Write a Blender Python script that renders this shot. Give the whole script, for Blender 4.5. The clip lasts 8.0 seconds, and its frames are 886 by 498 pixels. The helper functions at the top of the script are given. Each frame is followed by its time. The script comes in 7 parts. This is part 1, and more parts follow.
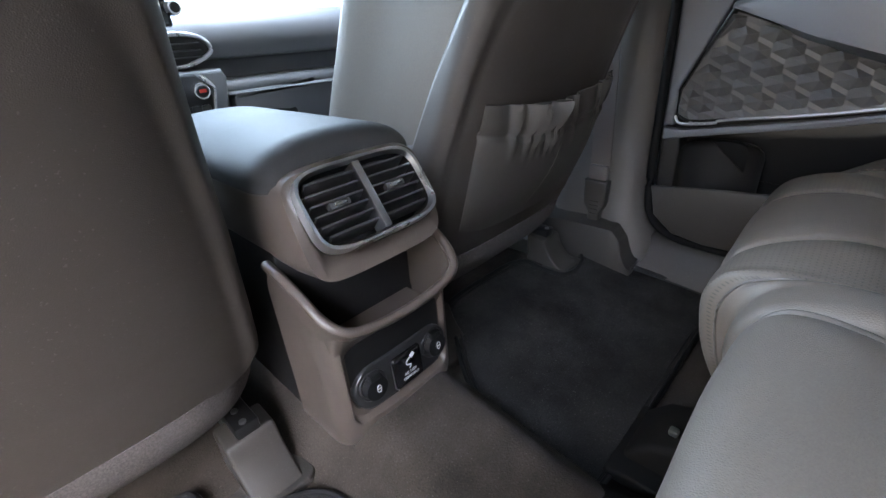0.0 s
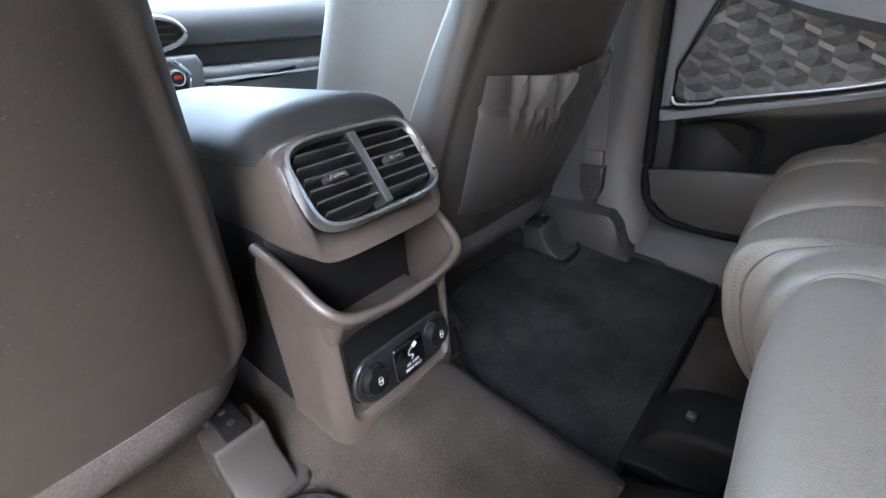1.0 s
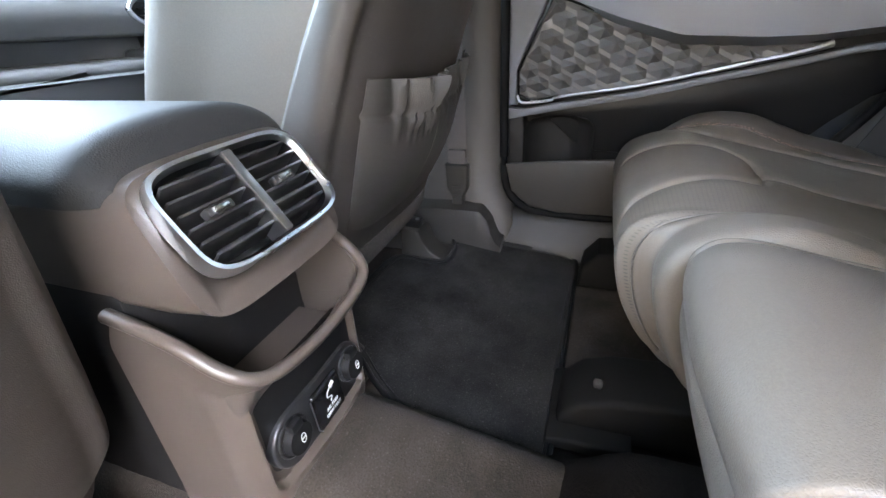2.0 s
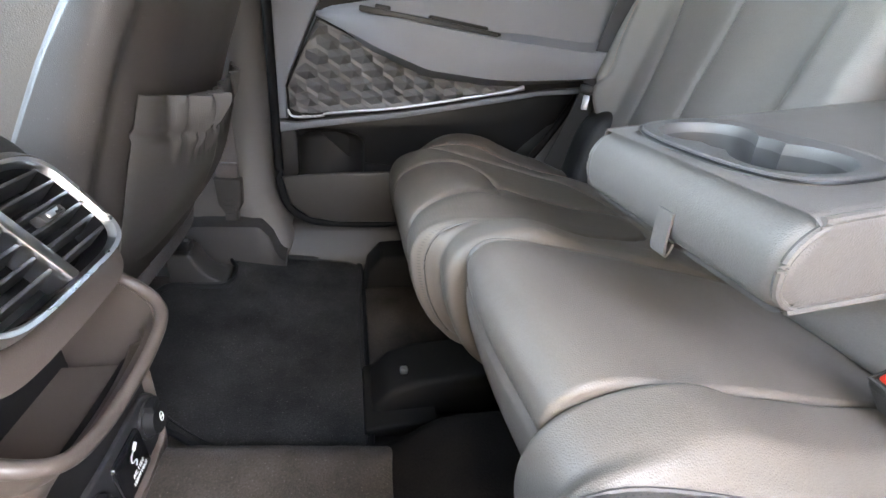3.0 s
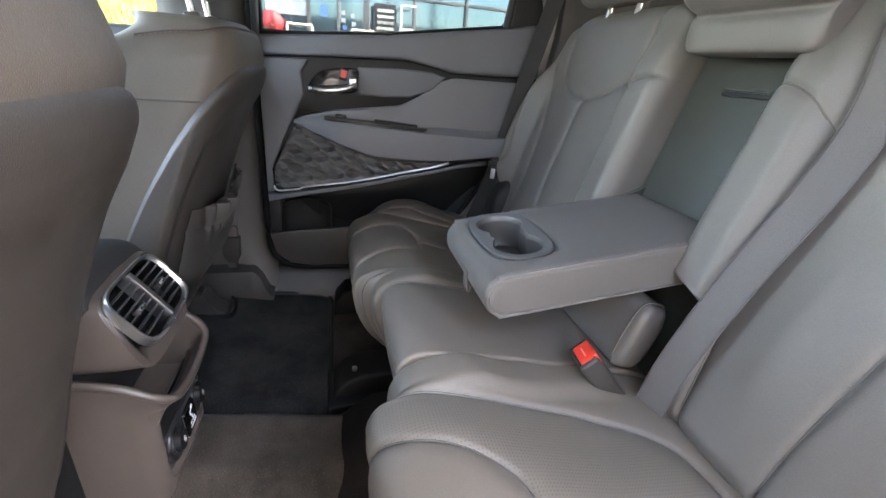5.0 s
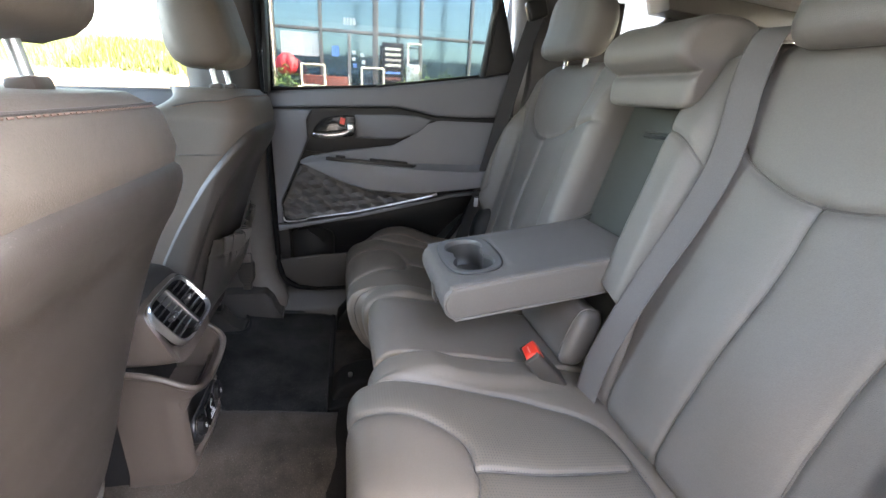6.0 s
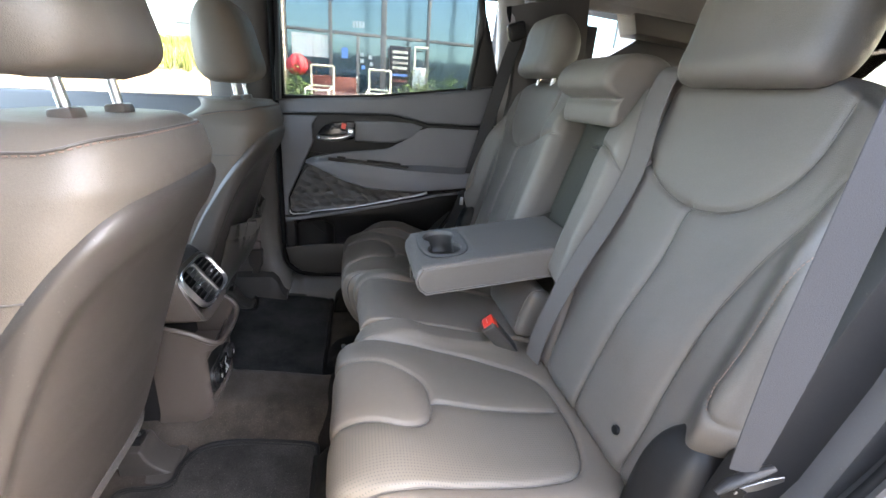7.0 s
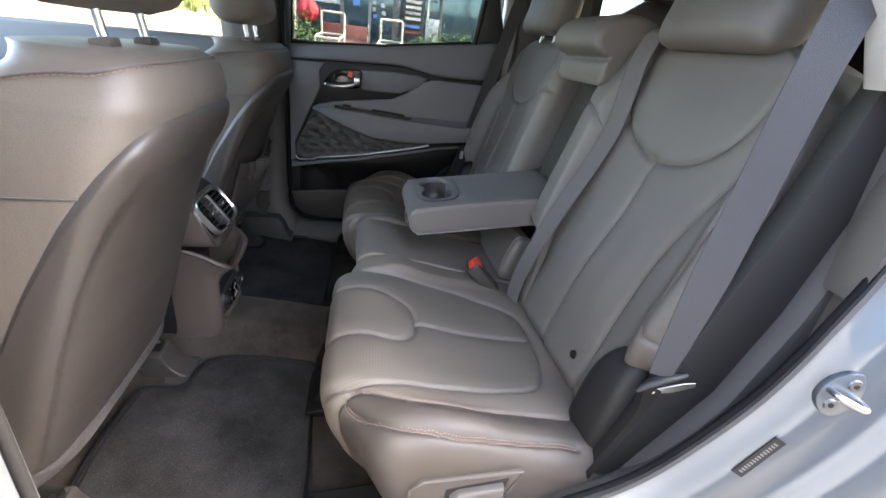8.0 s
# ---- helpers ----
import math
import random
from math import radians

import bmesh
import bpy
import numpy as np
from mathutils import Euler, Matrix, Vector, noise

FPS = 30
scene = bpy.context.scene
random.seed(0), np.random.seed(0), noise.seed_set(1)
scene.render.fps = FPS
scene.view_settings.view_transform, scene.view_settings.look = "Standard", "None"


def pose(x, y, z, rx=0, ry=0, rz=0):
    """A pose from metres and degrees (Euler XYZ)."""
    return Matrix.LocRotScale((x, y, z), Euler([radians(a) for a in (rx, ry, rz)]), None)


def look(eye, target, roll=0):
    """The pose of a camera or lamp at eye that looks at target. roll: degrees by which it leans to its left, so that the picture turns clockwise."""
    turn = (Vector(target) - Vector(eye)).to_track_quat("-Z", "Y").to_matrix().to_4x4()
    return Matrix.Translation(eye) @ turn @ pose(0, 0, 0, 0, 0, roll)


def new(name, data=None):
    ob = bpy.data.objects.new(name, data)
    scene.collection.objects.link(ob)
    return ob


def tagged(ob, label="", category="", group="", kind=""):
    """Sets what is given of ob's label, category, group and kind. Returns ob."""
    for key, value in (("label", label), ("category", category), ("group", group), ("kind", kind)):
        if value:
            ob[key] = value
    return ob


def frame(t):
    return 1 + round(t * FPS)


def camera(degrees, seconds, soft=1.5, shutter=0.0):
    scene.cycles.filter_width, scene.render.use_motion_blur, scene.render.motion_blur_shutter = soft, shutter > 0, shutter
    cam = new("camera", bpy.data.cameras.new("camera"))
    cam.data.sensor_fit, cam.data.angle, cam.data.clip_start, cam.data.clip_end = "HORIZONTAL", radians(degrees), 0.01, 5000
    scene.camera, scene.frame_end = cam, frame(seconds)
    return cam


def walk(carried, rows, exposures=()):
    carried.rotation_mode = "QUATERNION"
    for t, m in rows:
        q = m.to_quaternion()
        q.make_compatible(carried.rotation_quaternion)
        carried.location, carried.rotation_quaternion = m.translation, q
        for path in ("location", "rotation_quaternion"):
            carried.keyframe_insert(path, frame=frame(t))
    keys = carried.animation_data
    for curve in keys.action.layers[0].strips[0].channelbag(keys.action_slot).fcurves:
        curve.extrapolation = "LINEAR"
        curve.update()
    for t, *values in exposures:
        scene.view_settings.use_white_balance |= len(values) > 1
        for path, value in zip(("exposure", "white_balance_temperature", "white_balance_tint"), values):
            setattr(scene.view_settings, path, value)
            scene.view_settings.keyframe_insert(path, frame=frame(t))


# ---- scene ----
cam = camera(91.8, 8.0)
PATH = [
    (0, (-0.266, -0.126, 0.559), (0.985, 1.146, -0.344), -4.4),
    (0.5, (-0.264, -0.107, 0.532), (0.985, 1.17, -0.366), -4.8),
    (1, (-0.268, -0.091, 0.522), (1.038, 1.124, -0.383), -4.5),
    (1.2, (-0.267, -0.081, 0.52), (1.067, 1.1, -0.389), -4.6),
    (2.3, (-0.275, 0.008, 0.524), (1.469, 0.295, -0.412), -0.8),
    (2.5, (-0.286, 0.02, 0.534), (1.484, 0.069, -0.397), 1.6),
    (3, (-0.312, 0.033, 0.554), (1.424, -0.397, -0.34), 6.2),
    (3.5, (-0.367, 0.043, 0.602), (1.352, -0.486, -0.272), 7.5),
    (4, (-0.433, 0.035, 0.626), (1.291, -0.501, -0.235), 7.5),
    (4.5, (-0.533, 0.021, 0.691), (1.205, -0.51, -0.145), 6.9),
    (5, (-0.632, -0.012, 0.747), (1.142, -0.5, -0.037), 5.1),
    (5.2, (-0.67, -0.02, 0.761), (1.118, -0.495, 0.001), 4.8),
    (6.3, (-0.863, -0.07, 0.819), (0.975, -0.489, 0.152), 3.0),
    (6.5, (-0.911, -0.077, 0.83), (0.928, -0.492, 0.164), 3.2),
    (7, (-0.992, -0.086, 0.842), (0.846, -0.489, 0.163), 4.4),
    (7.5, (-1.036, -0.089, 0.827), (0.778, -0.479, 0.079), 6.2),
    (8, (-1.095, -0.102, 0.837), (0.676, -0.487, -0.008), 7.5),
]
walk(cam, [(t, look(eye, target, roll)) for t, eye, target, roll in PATH], [(0.0, 6.15, 7850, 10), (0.5, 6.46, 7850, 10), (1.0, 6.65, 7850, 10), (2.5, 6.95, 8500, 11), (3.5, 6.72, 8450, 12), (4.0, 6.36, 8250, 12), (5.0, 5.92, 8100, 12), (6.5, 5.8, 7950, 11), (7.0, 5.66, 7850, 10), (7.5, 5.52, 7700, 10), (8.0, 5.17, 7650, 10)])

# ---- light ----
SUN_EL, SUN_AZ = 47.0, 181.0   # height and turn of the sun from straight ahead, to the car's right; it stands behind the car
world = bpy.data.worlds.new("sky")
scene.world = world
world.use_nodes = True
wn = world.node_tree.nodes
sky = wn.new("ShaderNodeTexSky")
sky.sky_type = "NISHITA"
sky.sun_disc = False
sky.sun_elevation = radians(SUN_EL)
sky.sun_rotation = radians(SUN_AZ)
sky.dust_density = 2.0
world.node_tree.links.new(sky.outputs[0], wn["Background"].inputs[0])
wn["Background"].inputs[1].default_value = 0.15
sun = new("sun", bpy.data.lights.new("sun", "SUN"))
sun.data.energy = 2.7
sun.data.angle = radians(0.6)
sun.data.color = (1.0, 0.95, 0.88)
sun_way = Vector((math.sin(radians(SUN_AZ)) * math.cos(radians(SUN_EL)), math.cos(radians(SUN_AZ)) * math.cos(radians(SUN_EL)), math.sin(radians(SUN_EL))))
sun.matrix_world = look(sun_way * 20, (0, 0, 0))


screen_light = new("windscreen_light", bpy.data.lights.new("windscreen_light", "AREA"))   # the sky's light in the windscreen's opening
screen_light.data.shape, screen_light.data.size, screen_light.data.size_y = "RECTANGLE", 1.25, 0.85
screen_light.data.energy = 0.4
screen_light.data.color = (0.55, 0.78, 1.0)
screen_light.matrix_world = look((0, 1.34, 0.90), (0, 0.34, 0.90 - 1.45))


# ---- materials ----
def material(name, col, rough=0.5, metal=0.0, grain=0.0, grain_size=200.0, var=0.12, var_size=6.0, bump=0.0, bump_size=300.0,
             kind="noise", spec=0.5, sheen=0.0, dots=0.0, coat=0.0, dust=0.0, wave=0.0):
    m = bpy.data.materials.new(name)
    m.use_nodes = True
    nt = m.node_tree
    n, l = nt.nodes, nt.links
    b = n["Principled BSDF"]
    b.inputs["Roughness"].default_value = rough
    b.inputs["Metallic"].default_value = metal
    b.inputs["Specular IOR Level"].default_value = spec
    b.inputs["Sheen Weight"].default_value = sheen
    b.inputs["Coat Weight"].default_value = coat
    co = n.new("ShaderNodeTexCoord")
    big = n.new("ShaderNodeTexNoise")
    big.inputs["Scale"].default_value = var_size
    big.inputs["Detail"].default_value = 5
    fine = n.new("ShaderNodeTexNoise")
    fine.inputs["Scale"].default_value = grain_size
    fine.inputs["Detail"].default_value = 3
    for t in (big, fine):
        l.new(co.outputs["Object"], t.inputs["Vector"])
    a = n.new("ShaderNodeMapRange")
    if var > 0.5:                       # worn pile: stronger blotches
        a.inputs[1].default_value, a.inputs[2].default_value = 0.32, 0.68
        big.inputs["Roughness"].default_value = 0.62
    a.inputs[3].default_value, a.inputs[4].default_value = 1 - var, 1 + var
    l.new(big.outputs["Fac"], a.inputs[0])
    c = n.new("ShaderNodeMapRange")
    c.inputs[1].default_value, c.inputs[2].default_value = 0.3, 0.7
    c.inputs[3].default_value, c.inputs[4].default_value = 1 - grain, 1 + grain
    l.new(fine.outputs["Fac"], c.inputs[0])
    mul = n.new("ShaderNodeMath")
    mul.operation = "MULTIPLY"
    l.new(a.outputs[0], mul.inputs[0])
    l.new(c.outputs[0], mul.inputs[1])
    mix = n.new("ShaderNodeMix")
    mix.data_type = "RGBA"
    mix.blend_type = "MULTIPLY"
    mix.inputs[0].default_value = 1.0
    mix.inputs[6].default_value = (*col, 1)
    l.new(mul.outputs[0], mix.inputs[7])
    l.new(mix.outputs[2], b.inputs["Base Color"])
    if dust:
        sp = n.new("ShaderNodeTexNoise")
        sp.inputs["Scale"].default_value, sp.inputs["Detail"].default_value = 420, 1
        l.new(co.outputs["Object"], sp.inputs["Vector"])
        r = n.new("ShaderNodeMapRange")
        r.inputs[1].default_value, r.inputs[2].default_value = 0.70, 0.76
        r.inputs[4].default_value = dust
        l.new(sp.outputs["Fac"], r.inputs[0])
        lint = n.new("ShaderNodeMix")
        lint.data_type = "RGBA"
        lint.inputs[7].default_value = (0.35, 0.33, 0.3, 1)
        l.new(r.outputs[0], lint.inputs[0])
        l.new(mix.outputs[2], lint.inputs[6])
        l.new(lint.outputs[2], b.inputs["Base Color"])
    rr = n.new("ShaderNodeMapRange")
    rr.inputs[3].default_value, rr.inputs[4].default_value = max(0.02, rough - 0.08), min(1, rough + 0.08)
    l.new(big.outputs["Fac"], rr.inputs[0])
    l.new(rr.outputs[0], b.inputs["Roughness"])
    if bump:
        if kind == "noise":
            bt = n.new("ShaderNodeTexNoise")
            bt.inputs["Detail"].default_value = 4
            out = bt.outputs["Fac"]
        else:
            bt = n.new("ShaderNodeTexVoronoi")
            bt.feature = "DISTANCE_TO_EDGE" if kind == "leather" else "F1"
            out = bt.outputs["Distance"]
        bt.inputs["Scale"].default_value = bump_size
        l.new(co.outputs["Object"], bt.inputs["Vector"])
        bp = n.new("ShaderNodeBump")
        bp.inputs["Strength"].default_value = bump
        bp.inputs["Distance"].default_value = 0.001
        l.new(out, bp.inputs["Height"])
        if wave:
            wv = n.new("ShaderNodeTexNoise")
            wv.inputs["Scale"].default_value, wv.inputs["Detail"].default_value = 16, 3
            l.new(co.outputs["Object"], wv.inputs["Vector"])
            b2 = n.new("ShaderNodeBump")
            b2.inputs["Strength"].default_value, b2.inputs["Distance"].default_value = wave, 0.02
            l.new(wv.outputs["Fac"], b2.inputs["Height"])
            l.new(b2.outputs[0], bp.inputs["Normal"])
        l.new(bp.outputs[0], b.inputs["Normal"])
    return m


# One leather in two tints: skylight's blue is coloured in here, warmer light below.
LEATHER = material("cool_lit_leather", (0.100, 0.090, 0.083), 0.50, spec=0.42, wave=0.09, var=0.10, var_size=7, grain=0.06, grain_size=500, bump=0.35, bump_size=520, kind="leather", dust=0.0)
LEATHER_WARM = material("warm_lit_leather", (0.107, 0.089, 0.074), 0.50, spec=0.42, wave=0.09, var=0.10, var_size=7, grain=0.06, grain_size=500, bump=0.35, bump_size=520, kind="leather")
# Seat cover darkened for the outer side; the colour stands in for shade there.
SIDE_SHADED = material("shaded_seat_side", (0.054, 0.045, 0.039), 0.46, spec=0.36, wave=0.04, var=0.10, var_size=7, grain=0.06, grain_size=500, bump=0.35, bump_size=520, kind="leather")
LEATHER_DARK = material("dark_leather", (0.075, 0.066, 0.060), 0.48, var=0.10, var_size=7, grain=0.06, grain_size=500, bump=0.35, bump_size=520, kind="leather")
SHELL = material("taupe_seat_shell", (0.049, 0.041, 0.036), 0.42, wave=0.05, var=0.12, var_size=5, grain=0.05, grain_size=700, bump=0.25, bump_size=700, kind="leather", dust=0.12)
TAUPE = material("taupe_moulded_plastic", (0.074, 0.058, 0.049), 0.32, var=0.10, var_size=6, grain=0.05, grain_size=900, bump=0.2, bump_size=900)
PLASTIC = material("grey_moulded_plastic", (0.080, 0.072, 0.067), 0.48, var=0.08, var_size=5, grain=0.06, grain_size=900, bump=0.25, bump_size=900, dust=0.05, spec=0.35)
DARK = material("dark_moulded_plastic", (0.0125, 0.012, 0.0125), 0.5, var=0.12, var_size=8, grain=0.1, grain_size=800, bump=0.25, bump_size=900, dust=0.05, spec=0.25)
BLACK = material("black_plastic", (0.008, 0.008, 0.0085), 0.38, var=0.15, var_size=10, grain=0.1, bump=0.1, bump_size=800, spec=0.3)
GLOSS = material("piano_black", (0.006, 0.006, 0.007), 0.12, var=0.1)
RUBBER = material("black_rubber", (0.006, 0.006, 0.0065), 0.62, var=0.2, grain=0.1, bump=0.2, bump_size=500, spec=0.2)
DOOR_SOFT = material("door_soft_trim", (0.112, 0.118, 0.133), 0.55, var=0.07, var_size=5, grain=0.05, grain_size=900, bump=0.25, bump_size=700, kind="leather")
DOOR_ARM = material("door_armrest_vinyl", (0.136, 0.141, 0.157), 0.5, var=0.07, var_size=5, grain=0.05, grain_size=900, bump=0.3, bump_size=620, kind="leather")
CHROME = material("satin_chrome", (0.74, 0.75, 0.77), 0.28, metal=1.0, var=0.06, grain=0.03)
CHROME_SOFT = material("brushed_chrome", (0.46, 0.46, 0.48), 0.38, metal=1.0, var=0.06, grain=0.03)
STEEL = material("bright_steel", (0.45, 0.45, 0.46), 0.3, metal=1.0, var=0.1, grain=0.05)
CARPET = material("grey_carpet", (0.031, 0.025, 0.021), 0.95, var=0.52, var_size=9, grain=0.24, grain_size=420, bump=1.0, bump_size=420, spec=0.1, sheen=0.05, dust=0.10)
MAT_DUSTY = material("dusty_velour", (0.022, 0.0205, 0.0198), 0.97, var=0.55, var_size=7, grain=0.35, grain_size=420, bump=1.0, bump_size=520, spec=0.08, sheen=0.04, dust=0.10)
MAT = material("black_velour", (0.0165, 0.0158, 0.0154), 0.97, var=0.72, var_size=7, grain=0.4, grain_size=420, bump=1.0, bump_size=520, spec=0.08, sheen=0.04, dust=0.12)
# Floor carpet blackened in colour, for the deep shade below the seats.
CARPET_SHADED = material("shaded_carpet", (0.008, 0.0068, 0.0064), 0.95, var=0.5, var_size=9, grain=0.24, grain_size=420, bump=1.0, bump_size=420, spec=0.08)
FELT = material("grey_felt_cloth", (0.085, 0.075, 0.072), 0.95, var=0.25, var_size=20, grain=0.35, grain_size=400, bump=0.8, bump_size=500, spec=0.1, sheen=0.02)
WEBBING = material("belt_webbing", (0.033, 0.032, 0.034), 0.85, var=0.06, grain=0.12, grain_size=900, bump=0.5, bump_size=900, spec=0.25)
BELT_GREY = material("grey_belt_webbing", (0.088, 0.081, 0.080), 0.75, var=0.06, grain=0.12, grain_size=900, bump=0.5, bump_size=900, spec=0.25)
BELT_TAUPE = material("taupe_belt_webbing", (0.115, 0.098, 0.093), 0.7, var=0.08, grain=0.12, grain_size=900, bump=0.5, bump_size=900, spec=0.25)
HEADLINER = material("woven_headliner", (0.30, 0.292, 0.285), 0.95, var=0.05, grain=0.1, grain_size=600, bump=0.4, bump_size=700, spec=0.1)
PILLAR = material("pillar_trim", (0.26, 0.252, 0.248), 0.7, var=0.05, grain=0.05, grain_size=800, bump=0.3, bump_size=800)
PAINT = material("silver_paint", (0.115, 0.130, 0.150), 0.38, metal=0.7, var=0.04, var_size=4, grain=0.05, grain_size=1500, coat=0.7)
SEAL = material("matt_black_rubber", (0.0045, 0.0045, 0.005), 0.75, var=0.2, grain=0.1, bump=0.2, bump_size=500, spec=0.12)
RED = material("red_button", (0.62, 0.035, 0.02), 0.35, var=0.08, grain=0.04)
PRESS = material("pale_red_print", (0.75, 0.28, 0.24), 0.5, var=0.05)
REDTHREAD = material("red_brown_thread", (0.19, 0.125, 0.10), 0.8, var=0.15)
THREAD = material("pale_thread", (0.17, 0.155, 0.135), 0.8, var=0.15)
BIN = material("dark_brown_plastic", (0.036, 0.032, 0.029), 0.5, var=0.12, var_size=6, grain=0.06, grain_size=900, bump=0.25, bump_size=900, dust=0.08, spec=0.3)
LINING = material("quarter_lining_plastic", (0.053, 0.050, 0.050), 0.55, var=0.12, var_size=6, grain=0.06, grain_size=900, bump=0.3, bump_size=900, dust=0.06, spec=0.3)
SILL = material("sill_plastic", (0.032, 0.029, 0.0275), 0.5, var=0.12, var_size=6, grain=0.08, grain_size=900, bump=0.3, bump_size=900, dust=0.1, spec=0.3)
WHITE = material("white_print", (0.50, 0.50, 0.49), 0.6, var=0.03)


def perforate(m, pitch=0.0048, hole=0.17, axes=(1, 1, 0), dark=(0.046, 0.041, 0.037)):
    """Adds rows of small punched holes, in metres along the surface, to a padded cover."""
    n, l = m.node_tree.nodes, m.node_tree.links
    b = n["Principled BSDF"]
    co = n.new("ShaderNodeUVMap")
    sc = n.new("ShaderNodeVectorMath")
    sc.operation = "SCALE"
    sc.inputs["Scale"].default_value = 1 / pitch
    l.new(co.outputs["UV"], sc.inputs[0])
    fr = n.new("ShaderNodeVectorMath")
    fr.operation = "FRACTION"
    l.new(sc.outputs[0], fr.inputs[0])
    off = n.new("ShaderNodeVectorMath")
    off.operation = "SUBTRACT"
    off.inputs[1].default_value = (0.5, 0.5, 0.5)
    l.new(fr.outputs[0], off.inputs[0])
    flat = n.new("ShaderNodeVectorMath")
    flat.operation = "MULTIPLY"
    flat.inputs[1].default_value = axes
    l.new(off.outputs[0], flat.inputs[0])
    ln = n.new("ShaderNodeVectorMath")
    ln.operation = "LENGTH"
    l.new(flat.outputs[0], ln.inputs[0])
    cut = n.new("ShaderNodeMapRange")
    cut.inputs[1].default_value, cut.inputs[2].default_value = hole - 0.05, hole + 0.05
    l.new(ln.outputs["Value"], cut.inputs[0])
    old = b.inputs["Base Color"].links[0].from_socket
    mx = n.new("ShaderNodeMix")
    mx.data_type = "RGBA"
    mx.inputs[6].default_value = (*dark, 1)
    l.new(cut.outputs[0], mx.inputs[0])
    l.new(old, mx.inputs[7])
    l.new(mx.outputs[2], b.inputs["Base Color"])
    return m


PERF = perforate(material("perforated_leather", (0.103, 0.087, 0.072), 0.52, spec=0.42, wave=0.09, var=0.10, var_size=7, grain=0.06, grain_size=500, bump=0.35, bump_size=520, kind="leather"))
DASH_LIGHT = material("dash_pad", (0.115, 0.119, 0.122), 0.5, var=0.06, grain=0.05, grain_size=800, bump=0.3, bump_size=700, kind="leather")
DASH_DARK = material("dash_lower", (0.105, 0.108, 0.115), 0.5, var=0.06, grain=0.05, grain_size=800, bump=0.3, bump_size=700)


def glass(name, tint, rough=0.0, gloss=0.06):
    m = bpy.data.materials.new(name)
    m.use_nodes = True
    n, l = m.node_tree.nodes, m.node_tree.links
    n.remove(n["Principled BSDF"])
    t, g, mx = n.new("ShaderNodeBsdfTransparent"), n.new("ShaderNodeBsdfGlossy"), n.new("ShaderNodeMixShader")
    fr = n.new("ShaderNodeFresnel")
    fr.inputs[0].default_value = 1.45
    t.inputs[0].default_value = (*tint, 1)
    g.inputs["Roughness"].default_value = rough
    l.new(fr.outputs[0], mx.inputs[0])
    l.new(t.outputs[0], mx.inputs[1])
    l.new(g.outputs[0], mx.inputs[2])
    l.new(mx.outputs[0], n["Material Output"].inputs[0])
    return m


GLASS = glass("window_glass", (0.92, 0.94, 0.94))
PRIVACY = glass("privacy_glass", (0.33, 0.355, 0.36))
FRONT_GLASS = glass("front_window_glass", (0.50, 0.53, 0.52))


# ---- building helpers ----
def mesh_object(name, me, mat, parent=None, label="", smooth=True):
    me.materials.append(mat)
    if smooth:
        me.polygons.foreach_set("use_smooth", [True] * len(me.polygons))
        me.set_sharp_from_angle(angle=radians(42))
    ob = new(name, me)
    if parent:
        ob.parent = parent
        ob.matrix_parent_inverse = Matrix.Translation(parent.location).inverted()
    if label:
        ob["label"] = label
    return ob


def part(name, bm, mat, parent=None, label="", smooth=True):
    bmesh.ops.recalc_face_normals(bm, faces=bm.faces)
    me = bpy.data.meshes.new(name)
    bm.to_mesh(me)
    bm.free()
    return mesh_object(name, me, mat, parent, label, smooth)


def thing(name, at, label, category, group="", kind=""):
    ob = new(name)
    ob.empty_display_size = 0.05
    ob.location = at
    return tagged(ob, label, category, group, kind)


def box(x0, x1, y0, y1, z0, z1, bev=0.0, seg=2, bm=None):
    bm = bm or bmesh.new()
    got = bmesh.ops.create_cube(bm, size=1.0, matrix=Matrix.Translation(((x0 + x1) / 2, (y0 + y1) / 2, (z0 + z1) / 2)) @ Matrix.Diagonal((x1 - x0, y1 - y0, z1 - z0, 1)))
    if bev:
        edges = list({e for v in got["verts"] for e in v.link_edges})
        bmesh.ops.bevel(bm, geom=edges, offset=bev, segments=seg, profile=0.5, affect="EDGES")
    return bm


def turned(bm, m):
    bmesh.ops.transform(bm, matrix=m, verts=bm.verts)
    return bm


def prism(poly, axis, a, b, bev=0.0, seg=2, bm=None):
    """A polygon of the two other axes, drawn out along an axis from a to b."""
    bm = bm or bmesh.new()

    def put(p, c):
        return {"x": (c, p[0], p[1]), "y": (p[0], c, p[1]), "z": (p[0], p[1], c)}[axis]
    lo = [bm.verts.new(put(p, a)) for p in poly]
    hi = [bm.verts.new(put(p, b)) for p in poly]
    fs = [bm.faces.new(lo), bm.faces.new(hi)]
    k = len(poly)
    for i in range(k):
        fs.append(bm.faces.new((lo[i], lo[(i + 1) % k], hi[(i + 1) % k], hi[i])))
    bmesh.ops.recalc_face_normals(bm, faces=fs)
    if bev:
        rim = [e for e in fs[0].edges] + [e for e in fs[1].edges]
        bmesh.ops.bevel(bm, geom=rim, offset=bev, segments=seg, profile=0.5, affect="EDGES")
    return bm


def smooth_line(pts, n=8, closed=False):
    """Catmull-Rom through the points."""
    p = [Vector(q) if len(q) == 3 else Vector((*q, 0)) for q in pts]
    k = len(p)
    out = []
    for i in range(k if closed else k - 1):
        a, b, c, d = (p[(i + j) % k] if closed else p[min(max(i + j, 0), k - 1)] for j in (-1, 0, 1, 2))
        for s in range(n):
            t = s / n
            out.append(0.5 * ((2 * b) + (c - a) * t + (2 * a - 5 * b + 4 * c - d) * t * t + (3 * b - a - 3 * c + d) * t ** 3))
    if not closed:
        out.append(p[-1])
    return out


